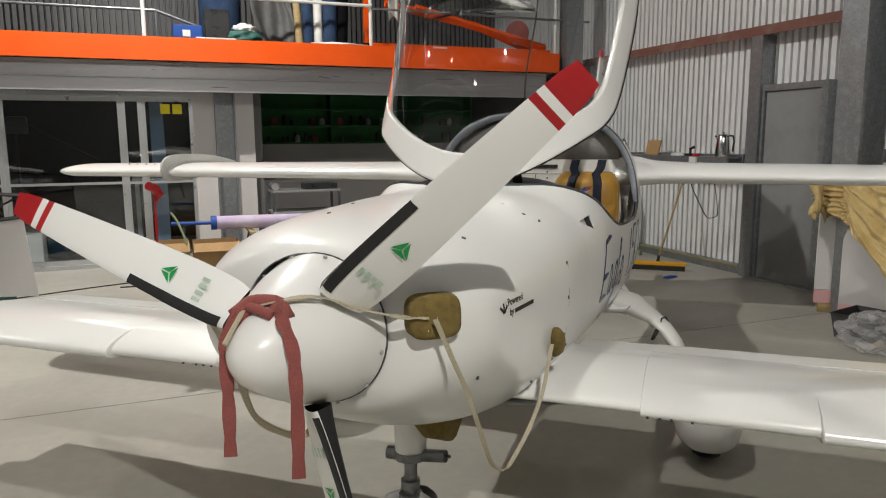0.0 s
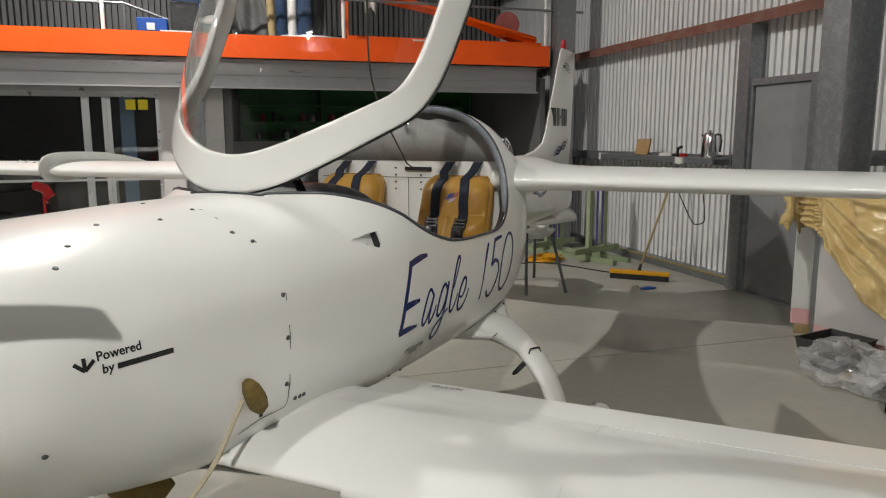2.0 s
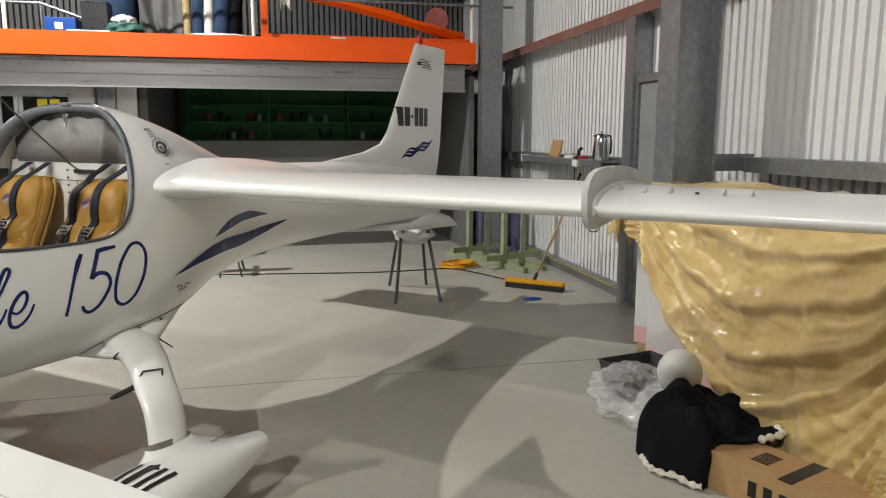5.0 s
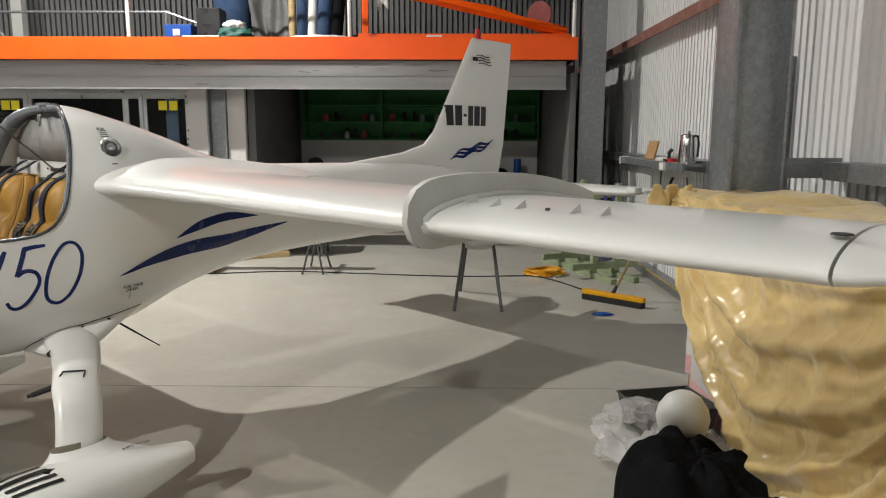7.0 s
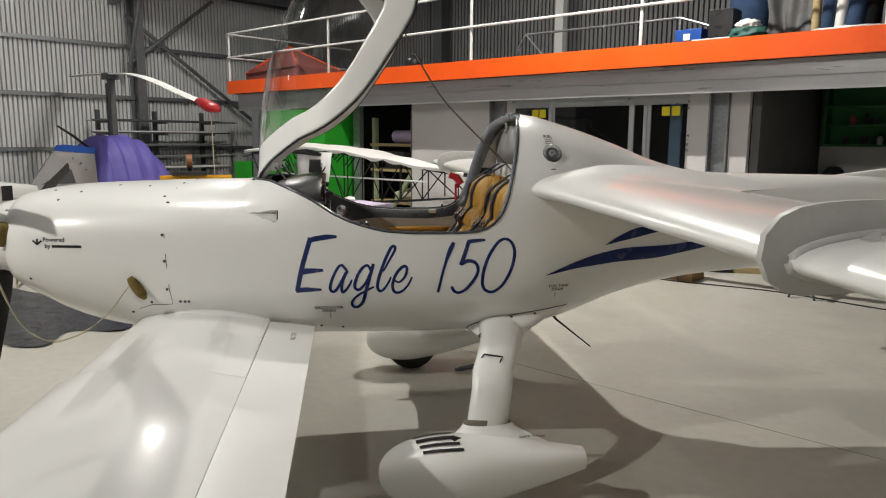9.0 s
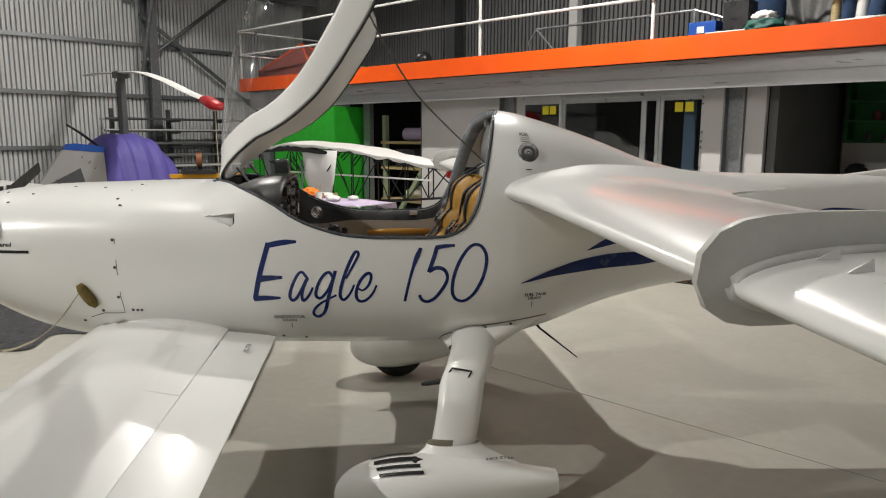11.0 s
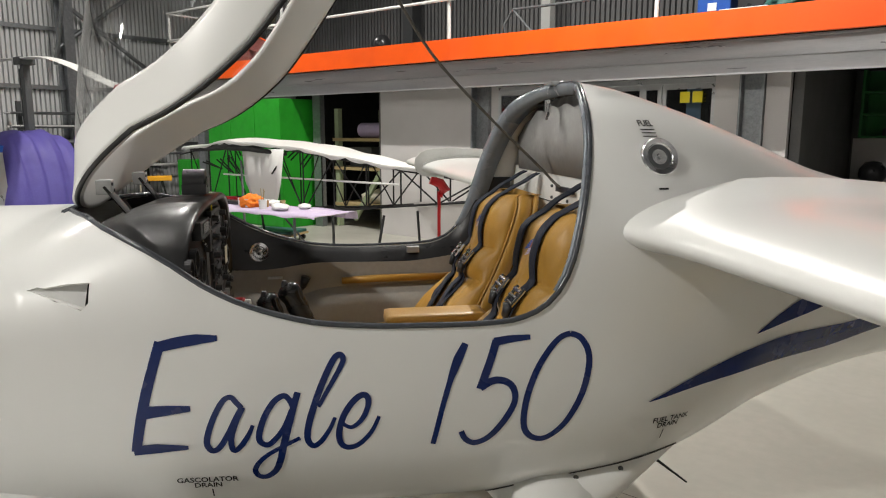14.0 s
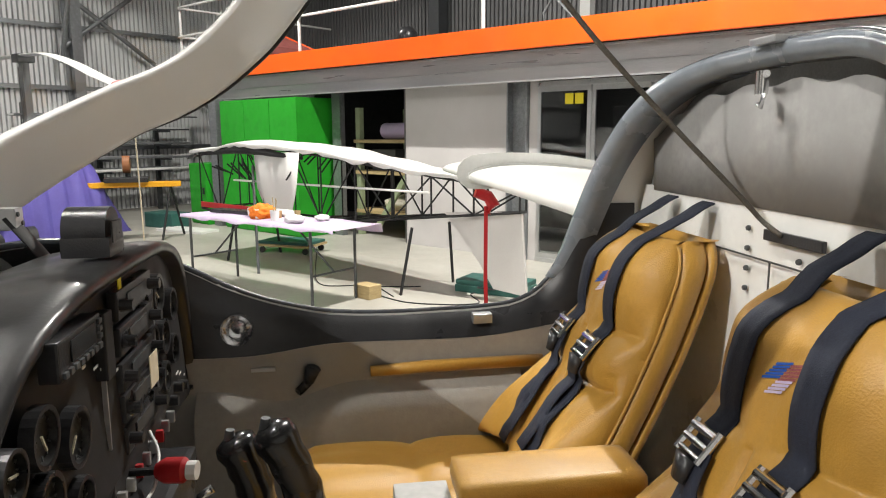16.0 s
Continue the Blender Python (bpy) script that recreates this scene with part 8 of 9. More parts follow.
part("push_rod", TU([(-5.1, TY - 0.45, 1.02), (-2.2, TY - 0.2, 1.0)], 0.012, 8), WHITE_PL, fr)
bm = bmesh.new()
bm.faces.new([bm.verts.new((x, TY, z)) for x, z in ((-2.15, 0.80), (-1.25, 0.86), (-1.18, 0.10), (-1.55, 0.12), (-1.72, 0.35))])
fn = part("rudder", bm, WALL_WHITE, fr, "grey-white tail rudder panel")
solidify(fn, 0.03)
for x in (-5.4, -2.4):
    for y in (-0.4, 0.4):
        part("stand_leg", TU([(x, TY + y, 0), (x + 0.05, TY + y * 0.7, 0.66)], 0.016, 8), BLACK_PAINT, fr)
part("prop_strut", TU([(-4.39, 6.95, 0.0), (-4.75, TY - 0.42, 1.2)], 0.016, 8), STEEL_DK, fr)

tb = thing("folding_table", "folding table with lilac cloth and painting clutter", "table")
tm = Matrix.Translation((-3.55, 6.50, 0)) @ pose(0, 0, 0, 0, 0, 4)
part("tabletop", B(-1.0, 1.12, -0.30, 0.30, 0.712, 0.735, 0.004, tm), WHITE_PL, tb)
bm = bmesh.new()
grid(bm, [[tm @ Vector((x, y, z + 0.006 * math.sin(x * 9 + y * 5))) for y, z in ((-0.318, 0.715 + 0.012 * math.sin(x * 13)), (-0.31, 0.742), (-0.1, 0.745), (0.1, 0.745), (0.31, 0.742), (0.325, 0.66))] for x in np.linspace(-1.0, 1.24, 30)])
tc = part("table_cloth", bm, LILAC, tb, "thin lilac plastic cloth", smooth=True)
for x in (-0.88, 0.92):
    for y in (-0.28, 0.28):
        part("leg", TU([tm @ Vector((x, y, 0)), tm @ Vector((x, y, 0.705))], 0.014, 8), STEEL_DK, tb)
    part("leg_brace", TU([tm @ Vector((x, -0.28, 0.3)), tm @ Vector((x, 0.28, 0.3))], 0.010, 8), STEEL_DK, tb)
    part("leg_brace", TU([tm @ Vector((x, 0, 0.3)), tm @ Vector((x * 0.45, 0, 0.69))], 0.010, 8), STEEL_DK, tb)
TZ = 0.749
single("orange_cloth", ridged(bmesh.new(), (-3.55, 6.45, TZ + 0.05), 0.11, 1.0, 0.6, 4, (1.2, 0.9, 0.7), 1.7), HIVIS, "crumpled bright orange cloth on the table", "cloth", smooth=True)
single("red_level", B(-0.6, 0.6, -0.012, 0.012, 0, 0.06, 0.004, tm @ pose(-0.82, 0.20, TZ, 0, 0, -4)), RED_PAINT, "long red spirit level on the table", "level")
single("black_tray", B(-0.3, 0.3, -0.08, 0.08, 0, 0.035, 0.008, tm @ pose(-0.56, 0.05, TZ, 0, 0, 5)), BLACK_PL, "flat black tool tray on the table", "tray")
pots = [(0.02, -0.12, 0.035, 0.09, WHITE_PL), (0.16, 0.02, 0.03, 0.07, CARD), (0.30, -0.15, 0.045, 0.10, WHITE_PL), (0.36, 0.08, 0.03, 0.08, WOOD), (-0.22, -0.02, 0.035, 0.08, WHITE_PL)]
for x, y, r, h, mm in pots:
    v = tm @ Vector((x, y, TZ))
    single("paint_pot", lathe(bmesh.new(), [(0, 0.003), (r * 0.85, 0), (r, h), (r * 0.93, h), (r * 0.8, 0.01), (0, 0.01)], 16, Matrix.Translation(v)), mm, "small paint pot on the cluttered table", "pot", group="pots on the table", smooth=40)
for k, (dx, a) in enumerate(((-0.01, -8), (0.01, 10), (0.0, 22))):
    v = tm @ Vector((0.30 + dx, -0.15, TZ + 0.01))
    single("paint_brush", TU([(0, 0, 0), (0, 0, 0.21)], [0.005, 0.004], 8), WOOD, "thin paint brush standing in a pot", "brush", Matrix.Translation(v) @ pose(0, 0, 0, a * 0.4, a, 0), "brushes")
for k, (x, y, s) in enumerate(((0.52, -0.1, 0.08), (0.12, 0.16, 0.07), (0.66, 0.12, 0.06), (-0.05, 0.2, 0.06))):
    v = tm @ Vector((x, y, TZ + 0.025))
    single("crumpled_paper", ridged(bmesh.new(), v, s, 20.0 + k, 0.6, 3, (1.2, 1.0, 0.5), 2.0), WHITE_PL, "crumpled white paper on the table", "paper", group="papers on the table", smooth=True)
single("timber_block", B(-2.70, -2.48, 6.86, 7.02, 0, 0.13, 0.005), WOOD, "small timber block by the table leg", "block")
cs = thing("tool_case", "flat teal plastic tool case on the floor", "case", pose(-1.80, 7.95, 0, 0, 0, 12))
part("case_body", B(-0.36, 0.36, -0.20, 0.20, 0.0, 0.075, 0.012), TEAL, cs)
part("case_lid", B(-0.355, 0.355, -0.195, 0.195, 0.077, 0.125, 0.012), TEAL, cs)
part("case_handle", TU([(-0.1, -0.2, 0.07), (-0.09, -0.235, 0.07), (0.09, -0.235, 0.07), (0.1, -0.2, 0.07)], 0.010, 8), BLACK_PL, cs)
dl = thing("dolly", "low timber dolly with a teal pad", "dolly", pose(-5.35, 8.15, 0, 0, 0, 20))
part("deck", B(-0.4, 0.4, -0.25, 0.25, 0.09, 0.12, 0.004), WOOD, dl)
part("pad", B(-0.38, 0.38, -0.23, 0.23, 0.121, 0.16, 0.012), TEAL, dl)
for x in (-0.33, 0.33):
    for y in (-0.2, 0.2):
        part("castor", TU([(x, y - 0.015, 0.04), (x, y + 0.015, 0.04)], 0.04, 14), BLACK_RUB, dl)


def cabinet(name, x0, x1, y0, y1, h, doors, label):
    c = thing(name, label, "cabinet")
    part("cabinet_body", B(x0, x1, y0 + 0.02, y1, 0, h, 0.004), GREEN, c)
    w = (x1 - x0) / doors
    for k in range(doors):
        d = part("door", B(x0 + w * k + 0.006, x0 + w * (k + 1) - 0.006, y0, y0 + 0.018, 0.03, h - 0.01, 0.003), GREEN, c)
        part("handle", B(x0 + w * (k + 1) - 0.08, x0 + w * (k + 1) - 0.05, y0 - 0.03, y0 - 0.002, h * 0.5, h * 0.5 + 0.12, 0.004), BLACK_PL, d)


cabinet("tall_cabinet", -8.28, -6.25, 9.0, 9.7, 2.10, 3, "tall bright green steel cabinet under the mezzanine")
cabinet("low_cabinet", -9.28, -8.75, 8.95, 9.45, 1.06, 1, "low bright green steel cabinet beside the post")
# store bay shelf
sb = thing("store_shelf", "timber store shelf with wrapped rolls", "shelving")
for x in (-5.9, -4.75):
    part("upright", B(x, x + 0.09, 9.85, 9.94, 0, 1.95, 0.004), GREEN_WOOD, sb)
    part("upright", B(x, x + 0.09, 10.9, 10.99, 0, 1.95, 0.004), GREEN_WOOD, sb)
for z in (0.35, 0.95, 1.42):
    part("shelf", B(-5.92, -4.64, 9.82, 11.0, z, z + 0.05, 0.003), WOOD, sb)
part("brace", B(-0.04, 0.04, -0.03, 0.03, 0, 1.0, 0.003, Matrix.Translation((-5.4, 9.8, 0.15)) @ pose(0, 0, 0, 0, 38)), GREEN_WOOD, sb)
single("lilac_roll", TU([(-5.6, 10.2, 1.60), (-4.75, 10.2, 1.60)], 0.12, 16), LILAC, "roll of lilac foam on the store shelf", "roll", smooth=40)
single("foam_pile", ridged(bmesh.new(), (-5.2, 10.2, 0.50), 0.22, 31.0, 0.4, 3, (1.6, 1.0, 0.55), 1.5), FLEECE, "pile of pale foam offcuts on the low shelf", "foam", smooth=True)
single("grey_carton", B(-5.7, -5.2, 10.0, 10.5, 1.002, 1.32, 0.01), GREY_BAG, "dark carton on the store shelf", "box")

# ---- gyroplane under a purple cover, tube rack, saw ----
gy = thing("gyroplane", "parked gyroplane with purple cover and white drooping rotor", "gyroplane")
bm = bmesh.new()
rows = []
crest = pchip((5.60, 5.75, 5.90, 6.12, 6.25, 6.38, 6.68, 6.92, 7.08, 7.20, 7.30), (0.30, 1.20, 1.50, 1.60, 1.55, 1.60, 1.53, 1.32, 1.01, 0.70, 0.20))
for i in range(45):
    y = 5.60 + 1.76 * i / 44
    row = []
    for k in range(37):
        f = -1 + 2 * k / 36
        fold_n = 0.035 * math.sin(i * 0.9 + 2.2 * f) + 0.02 * math.sin(i * 2.1 - f * 5)
        row.append((-9.15 + 0.95 * f + 0.5 * fold_n, y + 0.4 * fold_n, 0.12 + max(0.0, crest(y) - 0.12) * (1 - abs(f) ** 2.6) ** 0.55 + fold_n * (1 - abs(f)) * 0.4))
    rows.append(row)
grid(bm, rows)
part("cover", bm, PURPLE, gy, "purple tarpaulin hanging in broad folds", smooth=True)
part("mast", B(-9.31, -9.17, 6.37, 6.47, 0.2, 2.62, 0.01), STEEL_DK, gy, "dark rotor mast")
part("rotor_head", B(-9.36, -9.12, 6.30, 6.54, 2.60, 2.72, 0.02), STEEL_DK, gy)
part("control_rod", TU([(-9.45, 6.42, 1.3), (-9.45, 6.42, 2.55)], 0.015, 6), STEEL_DK, gy)
for pts, tip in (([(-9.2, 6.42, 2.70), (-8.2, 6.30, 2.64), (-7.0, 6.15, 2.45), (-5.9, 6.02, 2.20), (-5.1, 5.95, 2.03)], True), ([(-9.25, 6.42, 2.70), (-10.3, 6.55, 2.76), (-11.2, 6.7, 2.80), (-11.9, 6.8, 2.82)], False)):
    q = curve_pts(pts, 18)
    part("rotor_blade", TU(q, 0.10, 8, flat=0.18), WHITE_PL, gy, "white rotor blade", smooth=40)
    if tip:
        part("tip_sleeve", TU([q[-2], (-4.98, 5.93, 1.98), (-4.80, 5.91, 1.94)], [0.12, 0.13, 0.06], 10, flat=0.55), RED_PAINT, gy, "red cloth sleeve on the blade tip", smooth=True)
part("tie_line", TU([(-5.0, 5.93, 1.97), (-4.95, 5.93, 0.03)], 0.008, 6), CORD, gy)
def slab(pts, x, t):
    """A flat plate in the y-z plane."""
    bm = bmesh.new()
    vs = [[bm.verts.new((x + e, y, z)) for y, z in pts] for e in (-t / 2, t / 2)]
    bm.faces.new(vs[0])
    bm.faces.new(vs[1][::-1])
    n = len(pts)
    for k in range(n):
        bm.faces.new((vs[0][k], vs[1][k], vs[1][(k + 1) % n], vs[0][(k + 1) % n]))
    bmesh.ops.recalc_face_normals(bm, faces=bm.faces)
    return bm


fin2 = part("tail_fin", slab([(4.50, 0.50), (4.66, 0.78), (5.05, 1.325), (5.70, 1.27), (5.74, 0.40)], -8.45, 0.07), ALU, gy, "bare silver tail fin")
part("fin_cap", slab([(5.055, 1.33), (5.12, 1.42), (5.25, 1.43), (5.72, 1.37), (5.70, 1.275)], -8.45, 0.075), BLUE_PL, fin2, "blue cap along the fin top")
# thin dark triangle laid on the fin as its shadow
part("fin_shadow_panel", slab([(4.82, 0.78), (5.30, 1.02), (5.36, 0.78)], -8.412, 0.006), STEEL_DK, fin2)
part("pusher_blade", TU([(-8.6, 5.20, 1.74), (-8.6, 5.42, 1.59), (-8.6, 5.72, 1.35)], [0.035, 0.055, 0.04], 8, flat=0.4), BLACK_PAINT, gy, "black propeller blade", smooth=True)
for x, y in ((-8.1, 5.9), (-8.1, 6.9), (-8.9, 5.5)):
    part("wheel", TU([(x, y - 0.05, 0.17), (x, y + 0.05, 0.17)], 0.17, 20), BLACK_RUB, gy, smooth=40)
part("keel", TU([(-9.3, 6.42, 0.30), (-8.45, 5.0, 0.48)], 0.04, 8), STEEL_DK, gy)
part("keel_post", TU([(-9.25, 6.42, 0.0), (-9.25, 6.42, 0.35)], 0.04, 8), STEEL_DK, gy)

rk = thing("tube_rack", "steel cantilever rack holding long metal tubes and offcuts", "rack")
for y in (7.3, 8.6, 9.8):
    part("upright", B(-12.05, -11.97, y - 0.04, y + 0.04, 0, 2.15), STEEL_DK, rk)
    for z in (0.55, 0.84, 1.08, 1.36, 1.64, 1.90):
        part("arm", B(-11.97, -11.45, y - 0.025, y + 0.025, z - 0.04, z), STEEL_DK, rk)
random.seed(8)
for k in range(30):
    z = (0.55, 0.84, 1.08, 1.36, 1.64, 1.90)[k % 6]
    x = -11.93 + 0.44 * ((k // 6) / 4.4)
    y0 = random.uniform(6.85, 7.25)
    y1 = random.uniform(9.85, 10.5)
    rr = random.uniform(0.014, 0.032)
    single("metal_tube", TU([(x, y0, z + rr), (x, y1, z + rr)], rr, 8), random.choice((ALU, GALV, STEEL_DK, STEEL_DK, WHITE_PL)), "long metal tube lying on the rack", "tube", group="tubes on the rack", smooth=40)
sw = thing("mitre_saw", "yellow mitre saw on folding legs", "saw", pose(-8.15, 7.30, 0, 0, 0, 60))
part("beam", B(-0.75, 0.75, -0.06, 0.06, 0.78, 0.86, 0.01), YELLOW_PL, sw)
part("saw_table", B(-0.3, 0.3, -0.2, 0.2, 0.862, 0.93, 0.01), BLACK_PL, sw)
part("saw_head", TU([(-0.05, 0.05, 1.12), (0.05, 0.05, 1.12)], 0.13, 20), mat("brown_saw_guard", (0.25, 0.10, 0.04), 0.5), sw, smooth=40)
part("saw_arm", TU([(0.0, 0.2, 0.93), (0.0, 0.1, 1.1)], 0.04, 8), STEEL_DK, sw)
for x in (-0.6, 0.6):
    for d in (-0.15, 0.15):
        part("leg", TU([(x, 0, 0.78), (x + d, d * 2, 0.0)], 0.018, 8), BLACK_PAINT, sw)
single("blue_toolbox", B(-0.35, 0.35, -0.2, 0.2, 0, 0.25, 0.02, pose(-9.1, 8.4, 0, 0, 0, 10)), TEAL, "dark blue-green tool box on the floor", "toolbox")
single("white_board", B(-0.5, 0.5, -0.2, 0.2, 0, 0.04, 0.004, pose(-8.3, 8.3, 0, 0, 0, 14)), WHITE_PL, "white board lying on the floor", "board")
tr = thing("saw_stool", "small white stool on the floor", "stool", pose(-5.05, 5.6, 0))
part("seat", B(-0.22, 0.22, -0.2, 0.2, 0.36, 0.40, 0.006), WHITE_PL, tr)
for x in (-0.18, 0.18):
    for y in (-0.16, 0.16):
        part("leg", TU([(x * 1.15, y * 1.15, 0), (x, y, 0.36)], 0.016, 8), ALU, tr)

# ---- second light aircraft and black sheet beyond the nose ----
a2 = thing("parked_aircraft", "second white light aircraft with blue wing parked beyond", "aircraft", pose(-6.3, 0.72, 0, 0, 0, 98))
bm = bmesh.new()
rows = []
for x, w, zb, zt in ((-1.75, 0.05, 0.95, 1.05), (-1.65, 0.22, 0.78, 1.18), (-1.3, 0.38, 0.65, 1.28), (-0.6, 0.46, 0.55, 1.35), (0.2, 0.5, 0.52, 1.42), (1.0, 0.42, 0.52, 1.25), (2.2, 0.26, 0.50, 1.09), (3.5, 0.06, 0.70, 0.88)):
    rows.append([(x, w * math.copysign(abs(math.cos(q)) ** 0.8, math.cos(q)), (zb + zt) / 2 + (zt - zb) / 2 * math.copysign(abs(math.sin(q)) ** 0.8, math.sin(q))) for q in [2 * math.pi * k / 20 for k in range(20)]])
vv = grid(bm, rows, closed=True)
bm.faces.new(vv[0])
bm.faces.new(vv[-1])
bmesh.ops.recalc_face_normals(bm, faces=bm.faces)
part("fuselage", bm, WHITE, a2, smooth=True)
bm = bmesh.new()
vs = [[bm.verts.new((x, e, z)) for x, z in ((2.25, 1.02), (2.32, 1.30), (2.55, 1.33), (2.95, 0.84), (2.9, 0.78))] for e in (-0.05, 0.05)]
bm.faces.new(vs[0])
bm.faces.new(vs[1][::-1])
for k in range(5):
    bm.faces.new((vs[0][k], vs[1][k], vs[1][(k + 1) % 5], vs[0][(k + 1) % 5]))
bmesh.ops.recalc_face_normals(bm, faces=bm.faces)
part("tail_fin", bm, WHITE_PL, a2, "white covered tail fin")
bm = bmesh.new()
lump(bm, (0.1, 0, 1.38), 0.45, 3.0, 0.02, 3, False, (1.5, 0.85, 0.7))
part("canopy_cover", bm, WHITE_PL, a2, "white cloth over the canopy", smooth=True)
for sg in (1, -1):
    bm = bmesh.new()
    vv = grid(bm, [[(-0.5 + xx * ch, y * sg, 0.66 + zz * ch) for xx, zz in airfoil(10, 0.14, 0.02)] for y, ch in ((0.3, 1.3), (2.0, 1.2), (3.9, 1.05))], closed=True)
    bm.faces.new(vv[0])
    bm.faces.new(vv[-1][::-1])
    bmesh.ops.recalc_face_normals(bm, faces=bm.faces)
    part("wing", bm, BLUE_PL if sg > 0 else WHITE, a2, "low wing", smooth=50)
    part("main_wheel", TU([(0.1, 0.95 * sg - 0.05, 0.19), (0.1, 0.95 * sg + 0.05, 0.19)], 0.19, 20), BLACK_RUB, a2, smooth=40)
    part("gear_leg", TU([(0.1, 0.3 * sg, 0.6), (0.1, 0.9 * sg, 0.2)], 0.03, 8), WHITE, a2)
    for k in range(5):
        part("marking_bar", B(2.22 + 0.19 * k, 2.35 + 0.19 * k, sg * (0.262 - 0.029 * k) - 0.012, sg * (0.262 - 0.029 * k) + 0.012, 0.62 + 0.02 * k, 0.86 + 0.01 * k), BLACK_DECAL, a2)
part("nose_wheel", TU([(-1.1, -0.05, 0.16), (-1.1, 0.05, 0.16)], 0.16, 20), BLACK_RUB, a2, smooth=40)
part("nose_leg", TU([(-1.1, 0, 0.7), (-1.1, 0, 0.18)], 0.03, 8), ALU, a2)
part("spinner", TU([(-2.0, 0, 1.0), (-1.9, 0, 1.0), (-1.75, 0, 1.0)], [0.01, 0.09, 0.13], 16), WHITE, a2, smooth=True)
for a in (20, 200):
    c, s = math.cos(radians(a)), math.sin(radians(a))
    part("propeller_blade", TU([(-1.85, 0, 1.0), (-1.85, 0.4 * c, 1.0 + 0.4 * s), (-1.85, 0.85 * c, 1.0 + 0.85 * s)], [0.04, 0.08, 0.04], 8, flat=0.25), BLACK_PAINT, a2, smooth=True)
    part("blade_streamer", B(-1.87, -1.83, 0.8 * c - 0.03, 0.8 * c + 0.03, 1.0 + 0.85 * s - 0.45, 1.0 + 0.85 * s, 0.003), RED_STRAP, a2, "faded red streamer")
bm = bmesh.new()
rows = []
for i in range(25):
    u = i / 24
    rows.append([(-5.6 + 4.0 * u + 0.15 * math.sin(k * 0.6), 1.95 + 0.25 * u + 1.05 * k / 18 - 0.35 * (1 - u), 0.008 + 0.010 * max(0, noise.noise(Vector((u * 9, k * 0.5, 0.3)))) * 2) for k in range(19)])
grid(bm, rows)
single("black_sheet", bm, mat("black_polythene", (0.02, 0.02, 0.024), 0.22, spots=(0.03, 0.03, 0.035), bump=0.4, bump_scale=12), "black polythene sheet spread on the floor", "sheet", smooth=True)
single("plywood_offcut", B(-0.35, 0.35, -0.25, 0.25, 0, 0.012, 0.002, pose(-0.45, 1.30, 0, 0, 0, 35)), WOOD, "thin plywood offcut on the floor", "plywood")

# ---- things on the mezzanine ----
MZ = 2.756
single("blue_crate", B(0.22, 0.56, 9.45, 9.75, MZ, MZ + 0.20, 0.012), BLUE_PL, "small blue plastic crate on the mezzanine", "crate")
single("crate_badge", B(0.33, 0.42, 9.442, 9.448, MZ + 0.06, MZ + 0.14), WHITE_PL, "small pale sticker on the blue crate", "sticker")
single("black_speaker", B(0.60, 0.90, 9.55, 9.85, MZ, MZ + 0.42, 0.012), BLACK_PL, "black loudspeaker box on the mezzanine", "loudspeaker")
single("pale_board", B(0.48, 0.95, 9.35, 9.45, MZ, MZ + 0.05, 0.004), WHITE_PL, "pale board lying at the mezzanine edge", "board")
single("blue_barrel", lathe(bmesh.new(), [(0, 0), (0.25, 0), (0.27, 0.05), (0.27, 0.85), (0.25, 0.9), (0, 0.9)], 24, pose(0.85, 10.35, MZ)), DENIM, "large dark blue drum on the mezzanine", "drum", smooth=40)
single("green_bundle", ridged(bmesh.new(), (1.08, 9.62, MZ + 0.09), 0.17, 12.0, 0.4, 4, (1.2, 0.9, 0.65), 1.5), TEAL, "dark green bundle on the mezzanine", "bundle", smooth=True)
single("white_rag", ridged(bmesh.new(), (1.08, 9.58, MZ + 0.20), 0.10, 13.0, 0.6, 4, (1.3, 0.8, 0.6), 1.9), WHITE_PL, "white rag on the green bundle", "rag", smooth=True)
bm = bmesh.new()
rows = []
for i in range(20):
    q = i / 19
    rows.append([(1.22 + 0.52 * f + 0.03 * math.sin(q * 8 + f * 6), 9.72 + 0.55 * q * 0.4 + 0.10 * math.cos(f * 3.14 - 1.57) + 0.02 * math.sin(f * 19 + q * 5), MZ + 1.05 * q) for f in np.linspace(0, 1, 22)])
grid(bm, rows)
gb = single("grey_bag", bm, GREY_BAG, "tall crumpled grey cover standing on the mezzanine", "cover", smooth=True)
solidify(gb, 0.03)
for k, (x, r, mm, lb) in enumerate(((1.80, 0.05, WOOD, "timber pole leaning on the mezzanine"), (1.92, 0.07, DENIM, "rolled dark blue cloth standing on end"), (2.05, 0.06, WHITE_PL, "white rolled sheet standing on end"), (2.20, 0.10, DENIM, "rolled dark blue cloth standing on end"), (2.36, 0.08, BLACK_CLOTH, "rolled black cloth standing on end"))):
    single("cloth_roll", TU([(x, 9.7, MZ), (x - 0.03 + 0.03 * k, 9.85, MZ + 1.15)], r, 14), mm, lb, "roll", group="rolls on the mezzanine", smooth=40)
single("white_sheet", ridged(bmesh.new(), (2.25, 9.35, MZ + 0.012), 0.30, 14.0, 0.5, 4, (1.3, 0.5, 0.12), 1.6), WHITE_PL, "crumpled white sheet at the mezzanine edge", "sheet", smooth=True)
single("dark_cushion", ridged(bmesh.new(), (2.95, 9.8, MZ + 0.05), 0.30, 15.0, 0.3, 3, (1.8, 0.8, 0.25), 1.2), BLACK_CLOTH, "long dark cushion on the mezzanine", "cushion", smooth=True)
og = thing("lifting_frame", "orange painted steel lifting frame on the mezzanine", "frame")
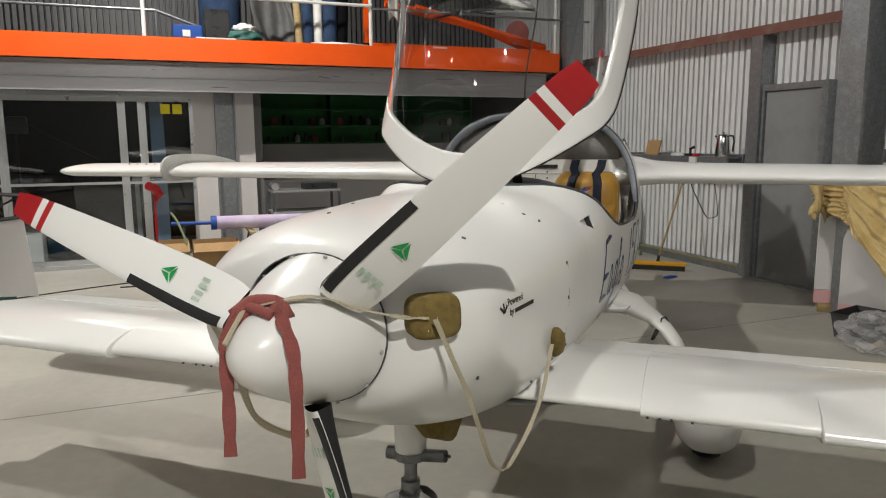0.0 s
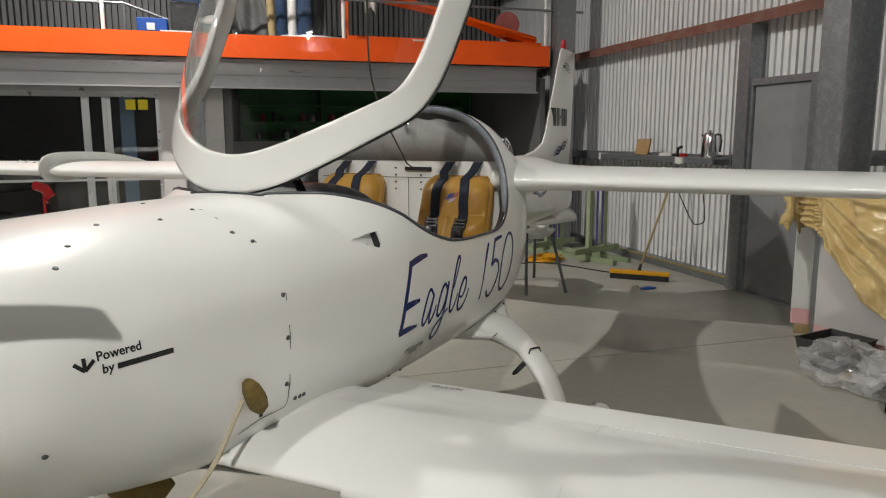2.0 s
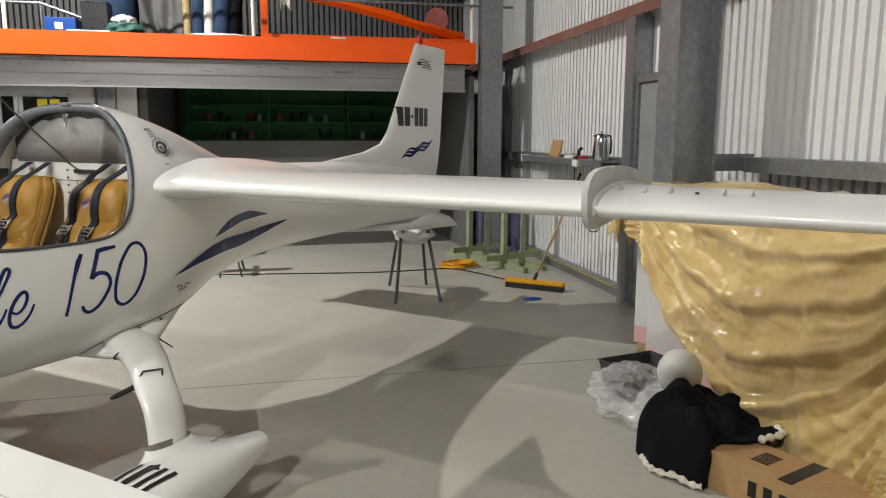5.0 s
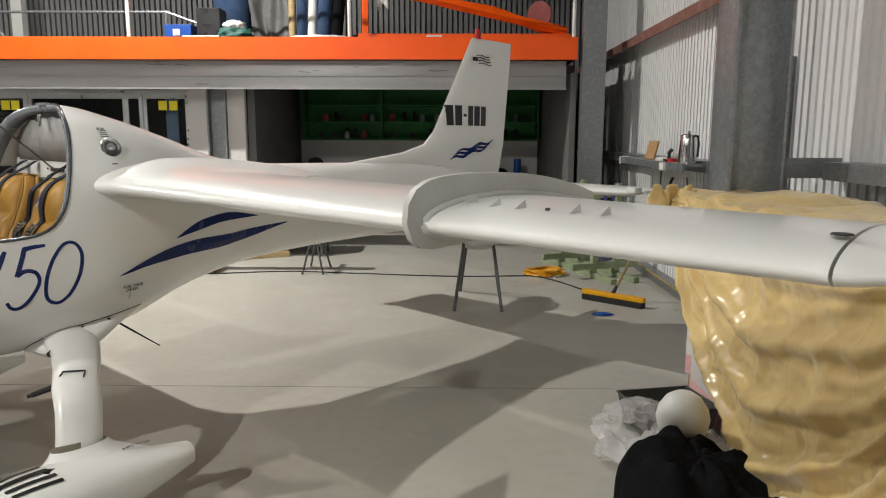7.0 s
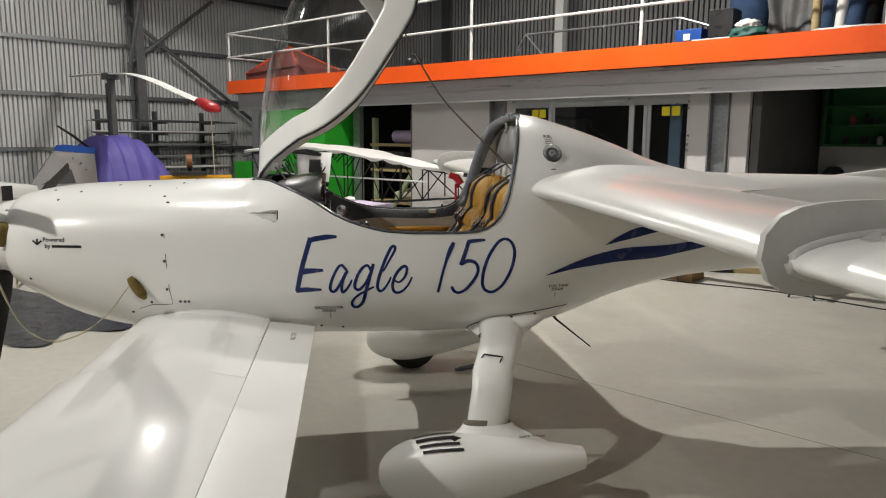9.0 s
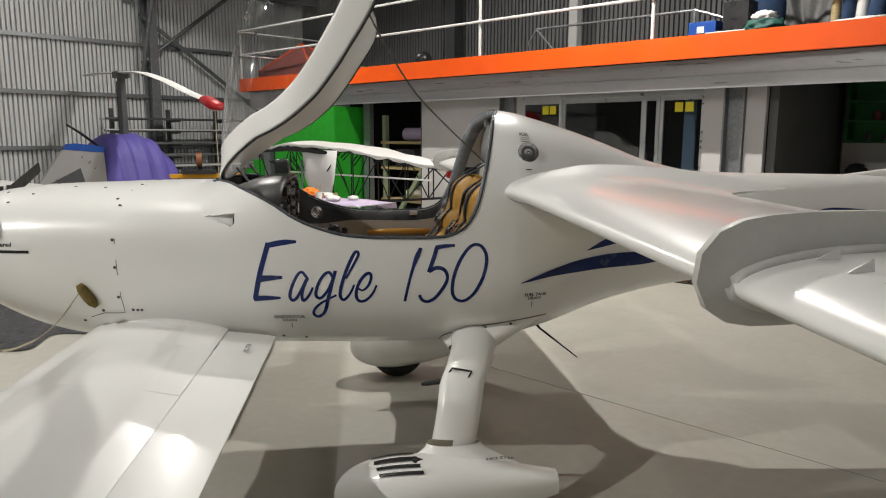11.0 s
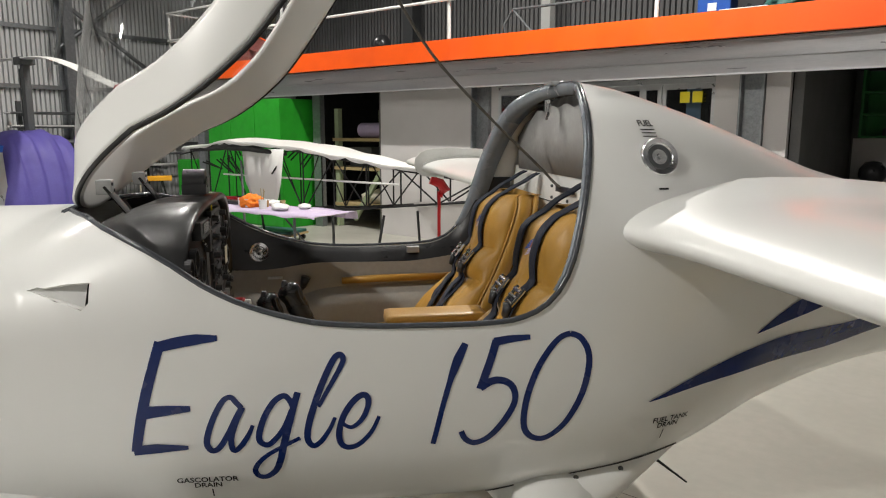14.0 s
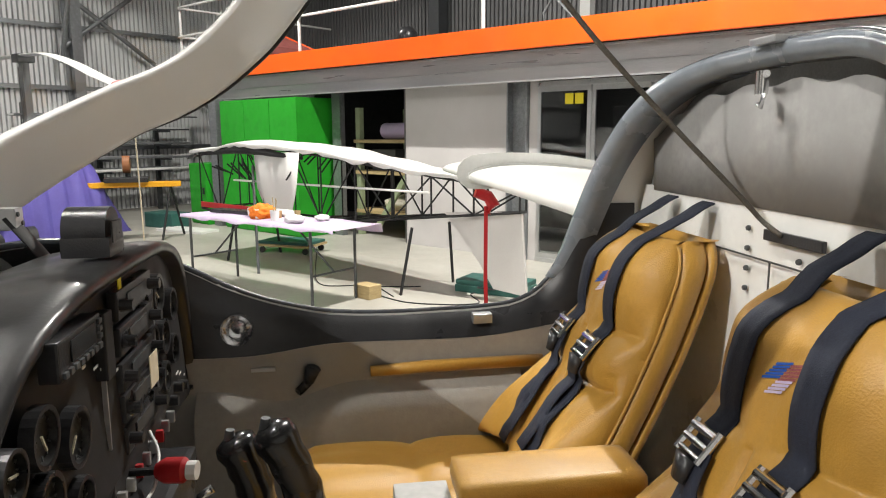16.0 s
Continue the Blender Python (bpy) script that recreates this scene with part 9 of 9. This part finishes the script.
for pts in ([(3.0, 9.75, MZ + 0.66), (4.4, 9.75, MZ + 0.42), (5.30, 9.75, MZ + 0.10)], [(3.3, 9.35, MZ + 0.55), (5.30, 9.35, MZ + 0.10)]):
    part("sloping_arm", TU(pts, 0.055, 4, up=(0, 1, 0)), ORANGE, og)
part("base_rail", B(2.70, 5.38, 9.32, 9.40, MZ, MZ + 0.07, 0.004), ORANGE, og)
part("base_rail", B(2.70, 5.38, 9.72, 9.80, MZ, MZ + 0.07, 0.004), ORANGE, og)
part("upright", B(2.70, 2.78, 9.72, 9.80, MZ + 0.07, MZ + 1.2), ORANGE, og)
part("lock_plate", B(3.55, 3.75, 9.31, 9.325, MZ + 0.02, MZ + 0.05), WHITE_PL, og)
single("round_sign", TU([(4.98, 9.6, MZ + 0.34), (5.0, 9.63, MZ + 0.34)], 0.17, 24), RED_STRAP, "dull red and grey drum lid leaning on the frame", "lid", smooth=40)
bm = bmesh.new()
grid(bm, [[(2.94 + 0.14 * f, 9.40 + 0.02 * math.sin(f * 6), 3.75 - 0.55 * q - 0.18 * abs(f - 0.5) * (q > 0.9)) for f in np.linspace(0, 1, 7)] for q in np.linspace(0, 1, 8)])
wc = single("white_cloth", bm, WHITE_PL, "white cloth hanging from the mezzanine rail", "cloth", smooth=True)
solidify(wc, 0.004)
tr = thing("tube_trolley", "thin steel tube hand trolley on the mezzanine", "trolley")
part("rail", TU([(-2.60, 10, MZ), (-2.62, 10, MZ + 0.25), (-2.48, 10, MZ + 0.44), (0.04, 10, MZ + 0.44), (0.55, 10, MZ + 0.26)], 0.018, 8), GALV, tr)
part("leg", TU([(0.04, 10, MZ), (0.04, 10, MZ + 0.44)], 0.016, 8), GALV, tr)
part("leg", TU([(-2.48, 10, MZ + 0.44), (-2.05, 10, MZ)], 0.016, 8), GALV, tr)
structure("column_8", B(-3.6, -3.42, YB - 0.35, YB - 0.2, 2.74, RIDGE - 0.8), WHITE_PL, "white painted steel post against the back wall")
structure("column_9", B(-6.75, -6.5, YB - 0.4, YB - 0.15, 2.74, RIDGE - 1.2), STEEL_DK, "dark steel column against the back wall")
single("dark_helmet", lathe(bmesh.new(), [(0, 0.24), (0.08, 0.23), (0.14, 0.16), (0.15, 0.08), (0.13, 0), (0, 0)], 18, pose(-4.55, 9.6, MZ)), BLACK_PL, "round black helmet on the mezzanine", "helmet", smooth=True)
tn = thing("red_tent", "small red canopy frame on the mezzanine", "tent")
bm = bmesh.new()
pk = bm.verts.new((-8.9, 10.2, 3.52))
base = [bm.verts.new(v) for v in ((-10.0, 9.8, 2.98), (-7.95, 9.7, 3.03), (-7.8, 10.7, 3.0), (-9.8, 10.8, 2.95))]
low = [bm.verts.new(v) for v in ((-10.0, 9.8, MZ), (-7.95, 9.7, MZ), (-7.8, 10.7, MZ), (-9.8, 10.8, MZ))]
for i in range(4):
    bm.faces.new((pk, base[i], base[(i + 1) % 4]))
    bm.faces.new((base[i], low[i], low[(i + 1) % 4], base[(i + 1) % 4]))
tc = part("tent_cloth", bm, RED_STRAP, tn, "dull red cloth")
for b in ((-10.0, 9.8, 2.98), (-7.95, 9.7, 3.03), (-7.8, 10.7, 3.0)):
    part("rib", TU([(-8.9, 10.2, 3.53), b], 0.02, 6), ORANGE, tn)
